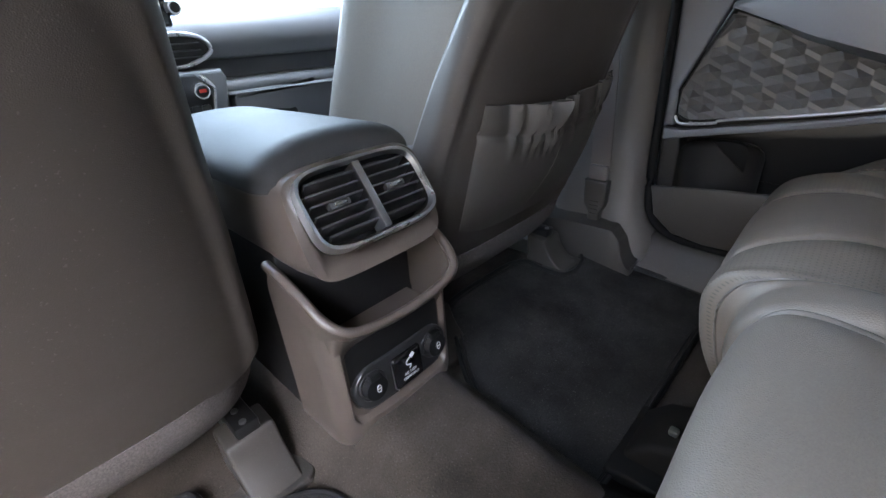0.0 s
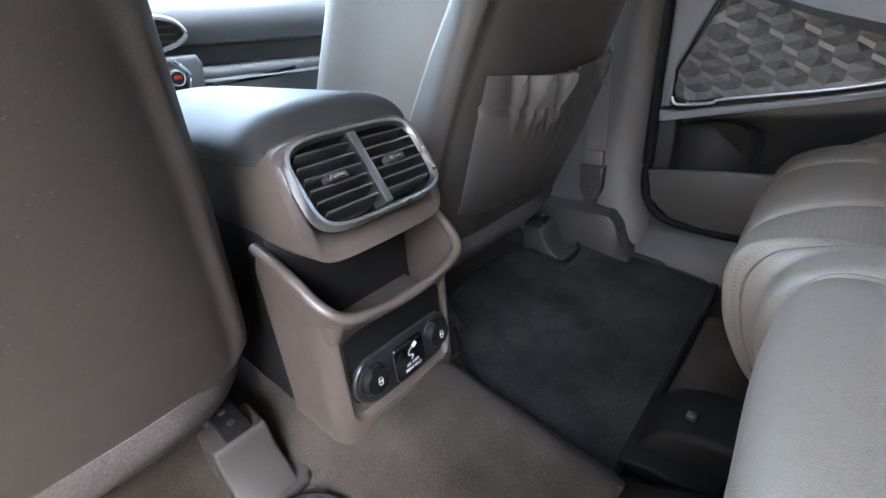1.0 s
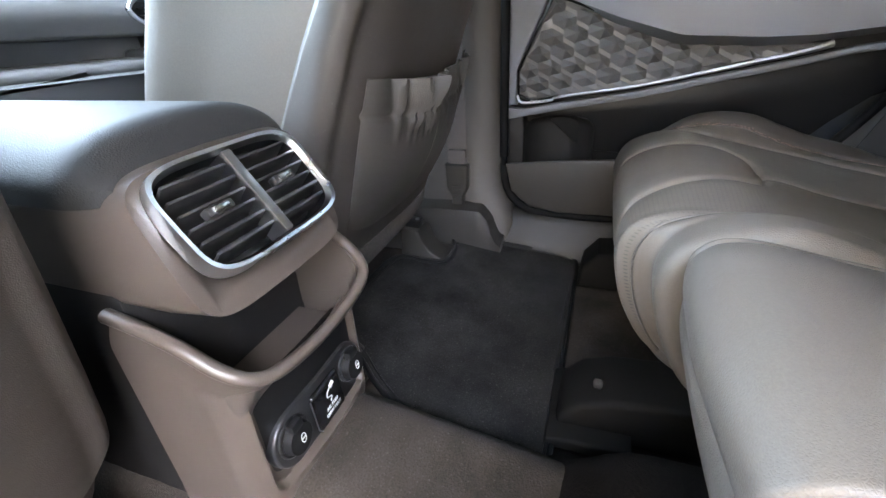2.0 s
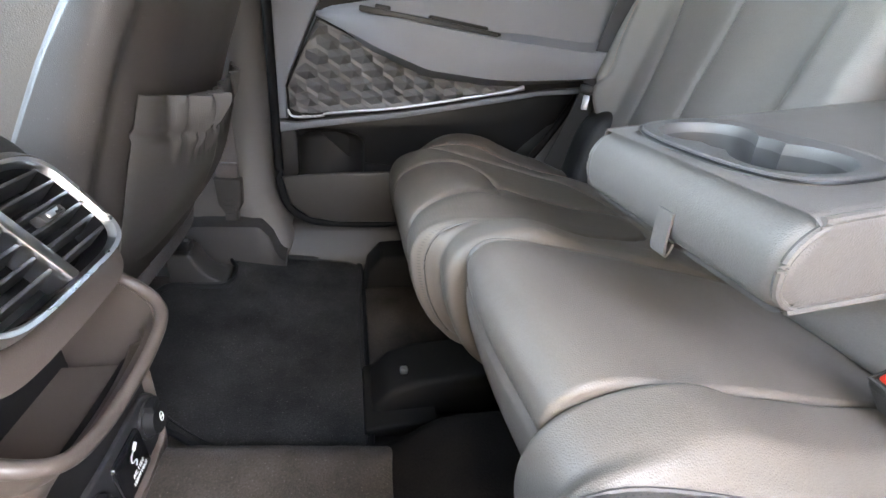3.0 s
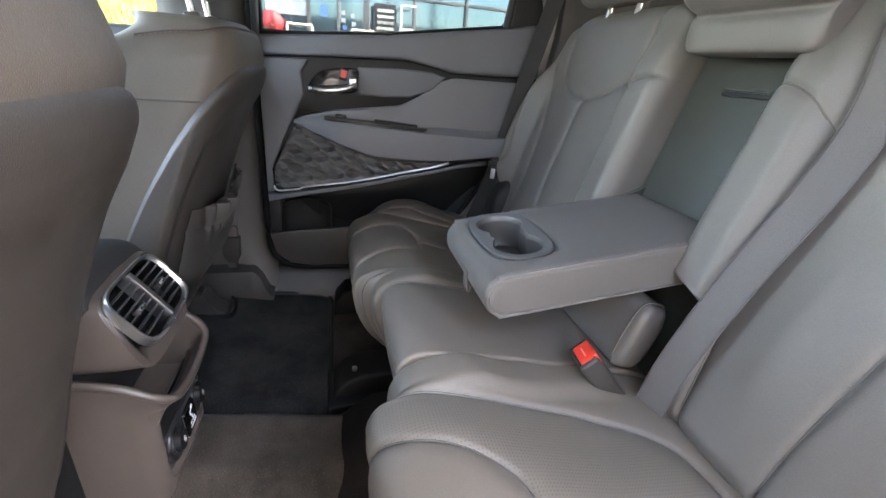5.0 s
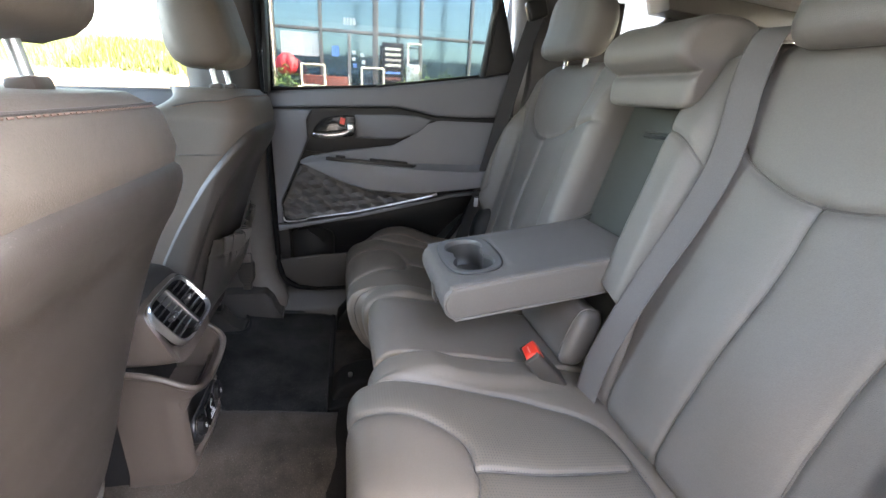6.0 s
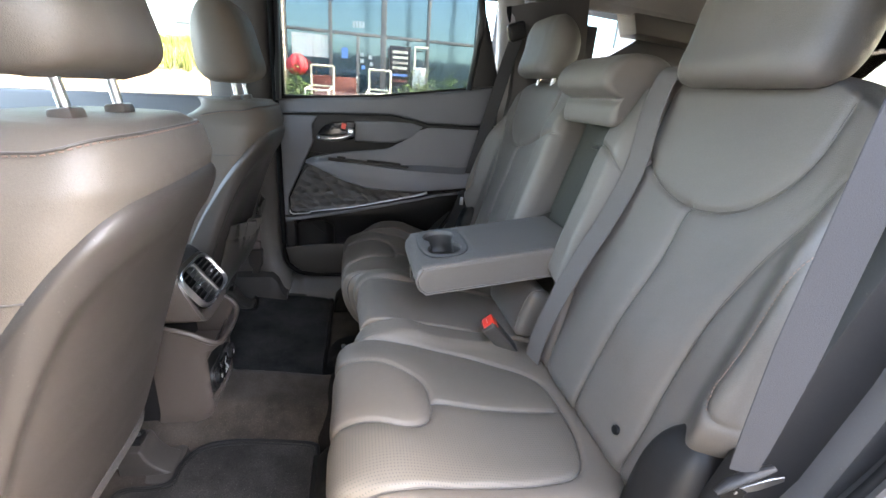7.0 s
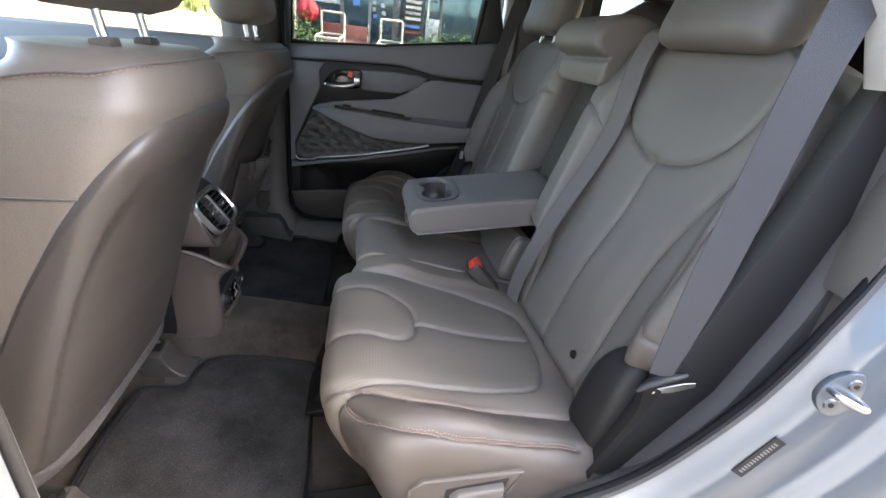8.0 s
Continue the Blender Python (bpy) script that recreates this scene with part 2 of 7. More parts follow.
def tube(pts, r, seg=8, closed=False, bm=None, flat=1.0, up=(0, 0, 1)):
    bm = bm or bmesh.new()
    pts = [Vector(p) for p in pts]
    k = len(pts)
    rings = []
    for i, p in enumerate(pts):
        a = pts[(i - 1) % k] if closed or i else p
        b = pts[(i + 1) % k] if closed or i < k - 1 else p
        d = (b - a).normalized()
        u = Vector(up) - d * d.dot(Vector(up))
        if u.length < 0.05:
            u = Vector((1, 0.01, 0)) - d * d.x
        u.normalize()
        w = d.cross(u)
        rr = r[i] if isinstance(r, (list, tuple)) else r
        rings.append([bm.verts.new(p + (u * math.sin(q) * flat + w * math.cos(q)) * rr) for q in (2 * math.pi * j / seg for j in range(seg))])
    for i in range(k if closed else k - 1):
        A, B = rings[i], rings[(i + 1) % k]
        for j in range(seg):
            bm.faces.new((A[j], A[(j + 1) % seg], B[(j + 1) % seg], B[j]))
    if not closed:
        bm.faces.new(rings[0])
        bm.faces.new(rings[-1][::-1])
    return bm


def loft(rings, bm=None, caps=True, closed=True):
    bm = bm or bmesh.new()
    vs = [[bm.verts.new(p) for p in ring] for ring in rings]
    k = len(vs[0])
    for A, B in zip(vs, vs[1:]):
        for j in range(k if closed else k - 1):
            bm.faces.new((A[j], A[(j + 1) % k], B[(j + 1) % k], B[j]))
    if caps:
        bm.faces.new(vs[0][::-1])
        bm.faces.new(vs[-1])
    return bm


def ribbon(pts, side, half, thick=0.0016, bm=None):
    """A flat band along points; side: its width's way, one vector or one a point."""
    bm = bm or bmesh.new()
    pts = [Vector(p) for p in pts]
    rings = []
    for i, p in enumerate(pts):
        d = (pts[min(i + 1, len(pts) - 1)] - pts[max(i - 1, 0)]).normalized()
        s = Vector(side[i] if isinstance(side, list) else side)
        s = (s - d * s.dot(d)).normalized()
        nn = d.cross(s)
        h = half[i] if isinstance(half, (list, tuple)) else half
        rings.append([p + s * h + nn * thick / 2, p + s * h * 0.96 + nn * thick, p - s * h * 0.96 + nn * thick, p - s * h + nn * thick / 2, p - s * h * 0.96, p + s * h * 0.96])
    return loft(rings, bm)


def sheet(P, flip=False, closed_u=False, thick=0.0, cap_ends=False):
    """A mesh from an array of points (rows, columns, 3); thick: drawn out behind it."""
    P = np.asarray(P, float)
    nv, nu = P.shape[:2]
    verts = [tuple(p) for p in P.reshape(-1, 3)]
    faces = []
    for j in range(nv - 1):
        for i in range(nu if closed_u else nu - 1):
            a, b = j * nu + i, j * nu + (i + 1) % nu
            faces.append((a, b, b + nu, a + nu))
    if cap_ends:
        faces.append(tuple(range(nu))[::-1])
        faces.append(tuple((nv - 1) * nu + i for i in range(nu)))
    me = bpy.data.meshes.new("sheet")
    me.from_pydata(verts, [], [f[::-1] for f in faces] if flip else faces)
    if thick:
        bm = bmesh.new()
        bm.from_mesh(me)
        bmesh.ops.recalc_face_normals(bm, faces=bm.faces)
        bmesh.ops.solidify(bm, geom=bm.faces[:], thickness=thick)
        bm.to_mesh(me)
        bm.free()
    return me


def line_distance(U, V, line):
    """The distance of each (U, V) from a polyline of 2D points."""
    best = np.full(U.shape, 9.0)
    for (ax, ay), (bx, by) in zip(line, line[1:]):
        dx, dy = bx - ax, by - ay
        L = dx * dx + dy * dy + 1e-12
        t = np.clip(((U - ax) * dx + (V - ay) * dy) / L, 0, 1)
        best = np.minimum(best, np.hypot(U - ax - t * dx, V - ay - t * dy))
    return best


def curve2(pts, n=8, closed=False):
    return [(p.x, p.y) for p in smooth_line(pts, n, closed)]


def bump(x, c, w):
    return np.exp(-((x - c) / w) ** 2)


def rrect(w, h, r, n=6):
    out = []
    for cx, cy, a in ((w / 2 - r, h / 2 - r, 0), (-w / 2 + r, h / 2 - r, 90), (-w / 2 + r, -h / 2 + r, 180), (w / 2 - r, -h / 2 + r, 270)):
        for k in range(n + 1):
            q = radians(a + 90 * k / n)
            out.append((cx + r * math.cos(q), cy + r * math.sin(q)))
    return out


def normals_of(P):
    du = np.gradient(P, axis=1)
    dv = np.gradient(P, axis=0)
    N = np.cross(du, dv)
    return N / (np.linalg.norm(N, axis=2, keepdims=True) + 1e-12)


def stitches(lines, lift, size=0.0032, gap=0.0055, r=0.0007):
    """Short stitches along lines of (point, normal)."""
    bm = bmesh.new()
    for line in lines:
        run = 0.0
        for (p, nn), (q, _) in zip(line, line[1:]):
            L = (q - p).length
            while run < L:
                a = p + (q - p) * (run / L) + nn * lift
                b = a + (q - p).normalized() * size
                tube([a, (a + b) / 2 + nn * 0.0006, b], r, 5, bm=bm)
                run += gap
            run -= L
    return bm


def text_mesh(body, size, thick=0.0003):
    cu = bpy.data.curves.new("writing", "FONT")
    cu.body, cu.size, cu.extrude, cu.align_x, cu.align_y = body, size, thick, "CENTER", "CENTER"
    ob = bpy.data.objects.new("writing", cu)
    scene.collection.objects.link(ob)
    me = bpy.data.meshes.new_from_object(ob.evaluated_get(bpy.context.evaluated_depsgraph_get()))
    bpy.data.objects.remove(ob)
    return me


# ---- the car's body: floor, sills, pillars, roof ----
def smoothstep(a, b, x):
    t = np.clip((x - a) / (b - a), 0, 1)
    return t * t * (3 - 2 * t)


def floor_z(x, y):
    x, y = np.asarray(x, float), np.asarray(y, float)
    slope = 0.15 * np.clip(y, -0.02, 0.36)
    hump = 0.082 * (1 - smoothstep(0.055, 0.145, np.abs(x)))
    side = 0.030 * smoothstep(0.635, 0.71, np.abs(x))
    front = -0.06 * smoothstep(0.75, 1.0, y)
    return slope + hump + side + front - 0.008


def build_floor():
    xs, ys = np.linspace(-0.73, 0.73, 120), np.linspace(-0.30, 1.75, 130)
    X, Y = np.meshgrid(xs, ys)
    Z = floor_z(X, Y) + 0.0015 * np.sin(X * 60 + 3 * np.sin(Y * 41)) * np.cos(Y * 55)
    ob = mesh_object("floor", sheet(np.dstack([X, Y, Z]), thick=0.02), CARPET)
    tagged(ob, "worn grey-brown needle-felt car carpet over a low tunnel", "floor", kind="structure")


def build_mat(name, outline, group, cloth, look_of):
    """A velour mat with a sewn edge, lying on the carpet."""
    line = curve2(outline, 6, closed=True)
    xs = [p[0] for p in line]
    ys = [p[1] for p in line]
    base = thing(name, (sum(xs) / len(xs), sum(ys) / len(ys), 0.02), look_of + " velour car floor mat with a sewn piped edge", "floor mat", group)
    bm = bmesh.new()
    n = len(line)
    cx, cy = sum(xs) / n, sum(ys) / n
    rings = []
    for k in range(15):
        f = 1 - k / 15
        rings.append([bm.verts.new((cx + (x - cx) * f, cy + (y - cy) * f, 0)) for x, y in line])
    for A, B in zip(rings, rings[1:]):
        for j in range(n):
            bm.faces.new((A[j], A[(j + 1) % n], B[(j + 1) % n], B[j]))
    bm.faces.new(rings[-1])
    low = [bm.verts.new((*p, -0.008)) for p in line]
    for j in range(n):
        bm.faces.new((rings[0][j], low[j], low[(j + 1) % n], rings[0][(j + 1) % n]))
    for v in bm.verts:
        wob = 0.002 * noise.noise((v.co.x * 9, v.co.y * 9, 0.3))
        v.co.z += 0.15 * min(max(v.co.y, -0.02), 0.36) + 0.006 + wob + 0.030 * float(smoothstep(0.635, 0.71, abs(v.co.x)))
    part("velour", bm, cloth, base)
    edge = [(x, y, 0.15 * min(max(y, -0.02), 0.36) + 0.006 + 0.030 * float(smoothstep(0.635, 0.71, abs(x)))) for x, y in line]
    part("piped_edge", tube(edge, 0.0046, 8, closed=True), RUBBER, base, "black cord edge")
    sewn = [(x + (cx - x) * 0.012 / math.hypot(x - cx, y - cy), y + (cy - y) * 0.012 / math.hypot(x - cx, y - cy), z + 0.0008) for x, y, z in edge]
    part("sewn_line", tube(sewn, 0.0016, 6, closed=True), RUBBER, base, "black sewn line inside the edge")


RIGHT_MAT = [(0.180, 0.310), (0.142, 0.262), (0.110, 0.205), (0.099, 0.14), (0.098, 0.06), (0.105, 0.012), (0.130, 0.0), (0.30, 0.0), (0.50, 0.0), (0.63, 0.0), (0.658, 0.012),
             (0.662, 0.06), (0.655, 0.17), (0.648, 0.27), (0.635, 0.292), (0.612, 0.290), (0.592, 0.278), (0.545, 0.272), (0.508, 0.285), (0.496, 0.33), (0.488, 0.385), (0.40, 0.40), (0.27, 0.40), (0.215, 0.37)]
LEFT_MAT = [(-0.150, 0.26), (-0.128, 0.22), (-0.118, 0.14), (-0.120, 0.05), (-0.126, 0.012), (-0.15, 0.0), (-0.30, -0.005), (-0.48, -0.015), (-0.62, -0.015), (-0.65, 0.0),
            (-0.655, 0.06), (-0.645, 0.20), (-0.63, 0.31), (-0.60, 0.36), (-0.50, 0.38), (-0.38, 0.385), (-0.28, 0.375), (-0.258, 0.36), (-0.252, 0.31), (-0.235, 0.285), (-0.19, 0.280)]


def build_sill(side):
    """The moulded trim along a door's foot, turning up into the middle pillar."""
    s = 1 if side == "right" else -1
    prof = [(0.652, 0.0), (0.655, 0.030), (0.668, 0.050), (0.690, 0.086), (0.704, 0.102), (0.735, 0.106), (0.77, 0.10), (0.77, 0.0)]
    rings = []
    for y in np.linspace(-0.42, 0.60, 40):
        rings.append([(s * (x if s > 0 else x + 0.04), y, z + 0.03 * float(smoothstep(-0.12, -0.32, y))) for x, z in prof])
    ob = part("sill_trim", loft(rings), SILL)
    tagged(ob, "scuffed grey plastic sill trim along the door opening", "sill trim", kind="structure")
    foot = []
    for t in np.linspace(0, 1, 40):
        y = 0.46 - 0.284 * t
        h = 0.036 + 0.078 * float(smoothstep(1.0, 0.80, t)) - 0.012 * float(smoothstep(0.45, 0.0, t)) + 0.009 * float(bump(t, 0.90, 0.035))
        foot.append([(s * 0.614, y, 0.0), (s * 0.616, y, 0.014 + h * 0.86), (s * 0.623, y, 0.014 + h), (s * 0.668, y, 0.020 + h), (s * 0.70, y, 0.03 + h), (s * 0.70, y, 0.0)])
    ob = part("pillar_foot", loft(foot), SILL)
    tagged(ob, "grey moulded pillar foot cover over the floor edge", "trim", kind="structure")


def build_pillar(side):
    s = 1 if side == "right" else -1
    rings = []
    for z in np.linspace(0.03, 1.24, 44):
        lean = 0.10 * max(0.0, z - 0.60) + 0.02 * max(0, z - 0.9)
        xin = (0.690 if s > 0 else 0.752) - 0.035 * float(smoothstep(0.35, 0.02, z)) - lean
        rear = 0.200 - 0.045 * float(smoothstep(0.20, 0.06, z)) - 0.02 * (1 if z > 2 else 0)
        front = 0.40 + 0.02 * float(smoothstep(0.5, 0.0, z))
        ring = [(xin + 0.075, rear), (xin + 0.028, rear + 0.003), (xin + 0.008, rear + 0.018), (xin, rear + 0.045), (xin - 0.002, rear + 0.07),
                (xin + 0.004, rear + 0.09), (xin + 0.004, front - 0.05), (xin + 0.012, front - 0.02), (xin + 0.03, front), (xin + 0.075, front)]
        rings.append([(s * x, y, z) for x, y in ring])
    if s < 0:
        fl = part("pillar_flange", box(-0.850, -0.762, 0.192, 0.27, 0.02, 1.20, 0.012, 3), PAINT)
        tagged(fl, "silver painted edge of the middle pillar", "car body", kind="structure")
    ob = part("pillar_trim", loft(rings), PLASTIC)
    tagged(ob, "grey plastic middle pillar trim beside the front seat", "pillar trim", kind="structure")


def set_back(z):
    """How far the edge of the open door's frame lies behind that of the closed one."""
    return 0.066 * float(smoothstep(0.12, 0.34, z)) * float(smoothstep(1.0, 0.62, z))


def build_seal(side):
    s = 1 if side == "right" else -1
    pts = smooth_line([(s * 0.640, 0.178, 1.18), (s * 0.672, 0.186, 0.95), (s * 0.696, 0.188, 0.75), (s * 0.702, 0.189, 0.45), (s * 0.702, 0.187, 0.22), (s * 0.702, 0.172, 0.150),
                       (s * 0.702, 0.130, 0.116), (s * 0.702, 0.06, 0.106), (s * 0.702, -0.08, 0.108), (s * 0.702, -0.25, 0.14), (s * 0.71, -0.36, 0.22), (s * 0.728, -0.45, 0.31), (s * 0.745, -0.545, 0.464),
                       (s * 0.748, -0.600, 0.60), (s * 0.74, -0.648, 0.74), (s * 0.715, -0.665, 0.95), (s * 0.66, -0.62, 1.15)], 8)
    if s < 0:
        pts = [Vector((p.x - 0.080 * float(smoothstep(-0.30, 0.0, p.y)), p.y - (set_back(p.z) if p.y < 0 else 0), p.z)) for p in pts]
    ob = part("door_seal", tube(pts, 0.0095 if s > 0 else 0.0055, 10), SEAL)
    tagged(ob, "black rubber door seal round the opening", "door seal", kind="structure")


def body_ring(y):
    """The inside of the roof at one place along the car: half-width and height."""
    w = 0.60 - 0.04 * float(smoothstep(-0.6, -1.6, y)) - 0.05 * float(smoothstep(0.6, 1.2, y))
    h = 1.27 - 0.05 * float(smoothstep(-0.7, -1.7, y)) - 0.09 * float(smoothstep(0.6, 1.25, y))
    return w, h


def build_roof():
    rows = []
    for y in np.linspace(-1.75, 0.98, 50):
        w, h = body_ring(y)
        row = []
        for u in np.linspace(-1, 1, 41):
            row.append((u * w, y, h - 0.05 * abs(u) ** 3.2))
        rows.append(row)
    ob = mesh_object("ceiling", sheet(rows, thick=0.03), HEADLINER)
    tagged(ob, "pale grey woven headliner of the car", "ceiling", kind="structure")
    outer = []
    for y in np.linspace(-1.82, 1.02, 30):
        w, h = body_ring(y)
        outer.append([(-w - 0.17, y, h - 0.085)] + [(u * (w + 0.06), y, h + 0.07 - 0.06 * abs(u) ** 3) for u in np.linspace(-1, 1, 25)] + [(w + 0.17, y, h - 0.085)])
    ob = mesh_object("roof_panel", sheet(outer, thick=0.01), PAINT)
    tagged(ob, "silver painted roof panel of the car", "roof", kind="structure")
    for s in (1, -1):
        rail = smooth_line([(s * 0.60, -1.75, 1.17), (s * 0.62, -1.2, 1.20), (s * 0.635, -0.6, 1.215), (s * 0.64, 0.2, 1.21), (s * 0.61, 0.8, 1.16), (s * 0.60, 1.0, 1.10)], 8)
        ob = part("roof_rail_trim", tube(rail, 0.045, 14), PILLAR)
        tagged(ob, "pale grey roof side trim above the doors", "roof trim", kind="structure")
        ap = smooth_line([(s * 0.60, 0.95, 1.14), (s * 0.64, 1.3, 0.98), (s * 0.68, 1.65, 0.80)], 8)
        ob = part("front_pillar_trim", tube(ap, 0.045, 12), PILLAR)
        tagged(ob, "pale grey front pillar trim beside the windscreen", "pillar trim", kind="structure")


def build_rear_side(side):
    """The trim behind a back door: rear pillar, quarter window, wheel housing and the load space wall."""
    s = 1 if side == "right" else -1
    # sloping pillar between door and quarter window
    rings = []
    for t in np.linspace(0, 1, 24):
        z = 0.62 + 0.60 * t
        y = (-0.665 if s > 0 else -0.735) + 0.03 * float(smoothstep(0.55, 1.0, t))
        x = (0.735 if s > 0 else 0.70) - 0.10 * max(0, t - 0.25)
        w = 0.055 - 0.012 * t
        ring = [(x + 0.05, y + w), (x + 0.01, y + w - 0.004), (x - 0.012, y + w - 0.02), (x - 0.018, y), (x - 0.012, y - w + 0.02), (x + 0.01, y - w), (x + 0.05, y - w)]
        rings.append([(s * a, b, z) for a, b in ring])
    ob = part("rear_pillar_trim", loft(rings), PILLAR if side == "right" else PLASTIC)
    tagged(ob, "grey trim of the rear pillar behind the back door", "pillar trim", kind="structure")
    # trim from the seat's side out to the door seal
    edge = smooth_line([(0.715, -0.22, 0.125), (0.722, -0.36, 0.215), (0.738, -0.452, 0.305), (0.755, -0.549, 0.460), (0.758, -0.605, 0.600), (0.750, -0.654, 0.740), (0.726, -0.670, 0.95), (0.672, -0.625, 1.15)], 8)
    if s < 0:
        edge = [Vector((p.x, p.y - set_back(p.z), p.z)) for p in edge]
    rows = []
    for p in edge:
        lean = 0.02 * float(smoothstep(0.5, 1.1, p.z))
        rows.append([(s * (p.x + 0.004), p.y + 0.006, p.z), (s * (p.x - 0.012), p.y - 0.004, p.z), (s * (p.x - 0.022), p.y - 0.022, p.z + 0.004), (s * (p.x - 0.030 - lean), p.y - 0.060, p.z + 0.012),
                     (s * (p.x - 0.040 - lean), p.y - 0.11, p.z + 0.02), (s * (p.x - 0.055 - lean), p.y - 0.17, p.z + 0.03), (s * (p.x - 0.060 - lean), p.y - 0.26, p.z + 0.04)])
    ob = mesh_object("quarter_lining", sheet(rows, thick=0.006), LINING)
    tagged(ob, "grey plastic lining between back seat and door seal", "side lining", kind="structure")
    ob = part("quarter_wall", prism([(y - (set_back(z) if s < 0 else 0), z) for y, z in ((-0.40, 0.06), (-0.47, 0.22), (-0.565, 0.42), (-0.612, 0.56), (-0.648, 0.70), (-0.668, 0.85), (-0.664, 1.0), (-0.63, 1.12))] + [(-0.98, 1.12), (-0.98, 0.06)], "x", s * 0.664, s * 0.712, 0.01, 2), LINING)
    tagged(ob, "grey plastic lining behind the back seat", "side lining", kind="structure")
    if s < 0:
        ob = part("hinge_side_wall", prism([(-0.40, 0.06), (-0.47, 0.22), (-0.535, 0.42), (-0.575, 0.56), (-0.62, 0.70), (-0.655, 0.85), (-0.655, 1.0), (-0.63, 1.10), (-0.98, 1.10), (-0.98, 0.06)], "x", -0.682, -0.652, 0.006, 2), DARK)
        tagged(ob, "dark plastic side trim beside the back seat's hinge", "side lining", kind="structure")
        ob = part("pillar_lower_trim", prism([(-0.628, 0.850), (-0.672, 0.852), (-0.672, 1.15), (-0.50, 1.15), (-0.578, 0.93)], "x", -0.706, -0.678, 0.005, 3), PILLAR)
        tagged(ob, "pale grey lower end of the rear pillar trim", "pillar trim", kind="structure")
    # load space wall with wheel housing
    wall = prism([(-0.70, 0.10), (-1.75, 0.10), (-1.75, 1.08), (-1.45, 1.10), (-1.18, 1.10), (-1.05, 1.02), (-0.75, 1.00), (-0.70, 1.00)], "x", s * 0.70, s * 0.78, 0.006)
    ob = part("wall_load_space_" + side, wall, PLASTIC)
    tagged(ob, "grey plastic side wall of the load space", "wall", kind="structure")
    top = prism([(-1.10, 1.10), (-1.75, 1.06), (-1.75, 1.20), (-1.05, 1.23)], "x", s * 0.60, s * 0.72, 0.01)
    ob = part("quarter_trim", top, PLASTIC)
    tagged(ob, "dark grey trim behind the quarter window", "pillar trim", kind="structure")
    pane = prism([(-0.70, 1.00), (-1.18, 1.08), (-1.12, 1.22), (-0.66, 1.22)], "x", s * 0.69, s * 0.694)
    w = part("quarter_window_" + side, pane, GLASS)
    w.visible_shadow = False
    tagged(w, "clear rear quarter window of the car", "window", kind="structure")


build_floor()
build_mat("floor_mat", RIGHT_MAT, "floor mats", MAT, "clean black")
build_mat("floor_mat", LEFT_MAT, "floor mats", MAT_DUSTY, "dusty dark grey")
for sd in ("right", "left"):
    build_sill(sd)
    build_pillar(sd)
    build_seal(sd)
    build_rear_side(sd)
build_roof()


def build_ends():
    ob = part("wall_tailgate", box(-0.75, 0.75, -1.80, -1.74, 0.05, 0.90, 0.01), PLASTIC)
    tagged(ob, "grey plastic tailgate lining", "tailgate", kind="structure")
    w = part("tailgate_window", turned(box(-0.62, 0.62, -0.003, 0.003, 0, 0.38), pose(0, -1.77, 0.88, 20)), PRIVACY)
    w.visible_shadow = False
    tagged(w, "clear tailgate window", "window", kind="structure")
    ob = part("load_floor", box(-0.74, 0.74, -1.78, -0.50, 0.10, 0.16, 0.005), CARPET)
    tagged(ob, "grey carpeted load floor behind the seats", "floor", kind="structure")
    ob = part("firewall", box(-0.74, 0.74, 1.70, 1.76, -0.1, 0.62), DASH_DARK)
    tagged(ob, "dark lining below the dashboard", "wall", kind="structure")
    w = part("windscreen", sheet_bm([[(u * 0.66, 0.98 + 0.06 * (1 - u * u), 1.17), (u * 0.74, 1.78 + 0.10 * (1 - u * u), 0.66)] for u in np.linspace(-1, 1, 17)]), GLASS)
    w.visible_shadow = False
    tagged(w, "clear windscreen of the car", "window", kind="structure")


def sheet_bm(rows):
    bm = bmesh.new()
    vs = [[bm.verts.new(p) for p in r] for r in rows]
    for A, B in zip(vs, vs[1:]):
        for j in range(len(A) - 1):
            bm.faces.new((A[j], A[j + 1], B[j + 1], B[j]))
    bmesh.ops.solidify(bm, geom=bm.faces[:], thickness=0.005)
    return bm


build_ends()


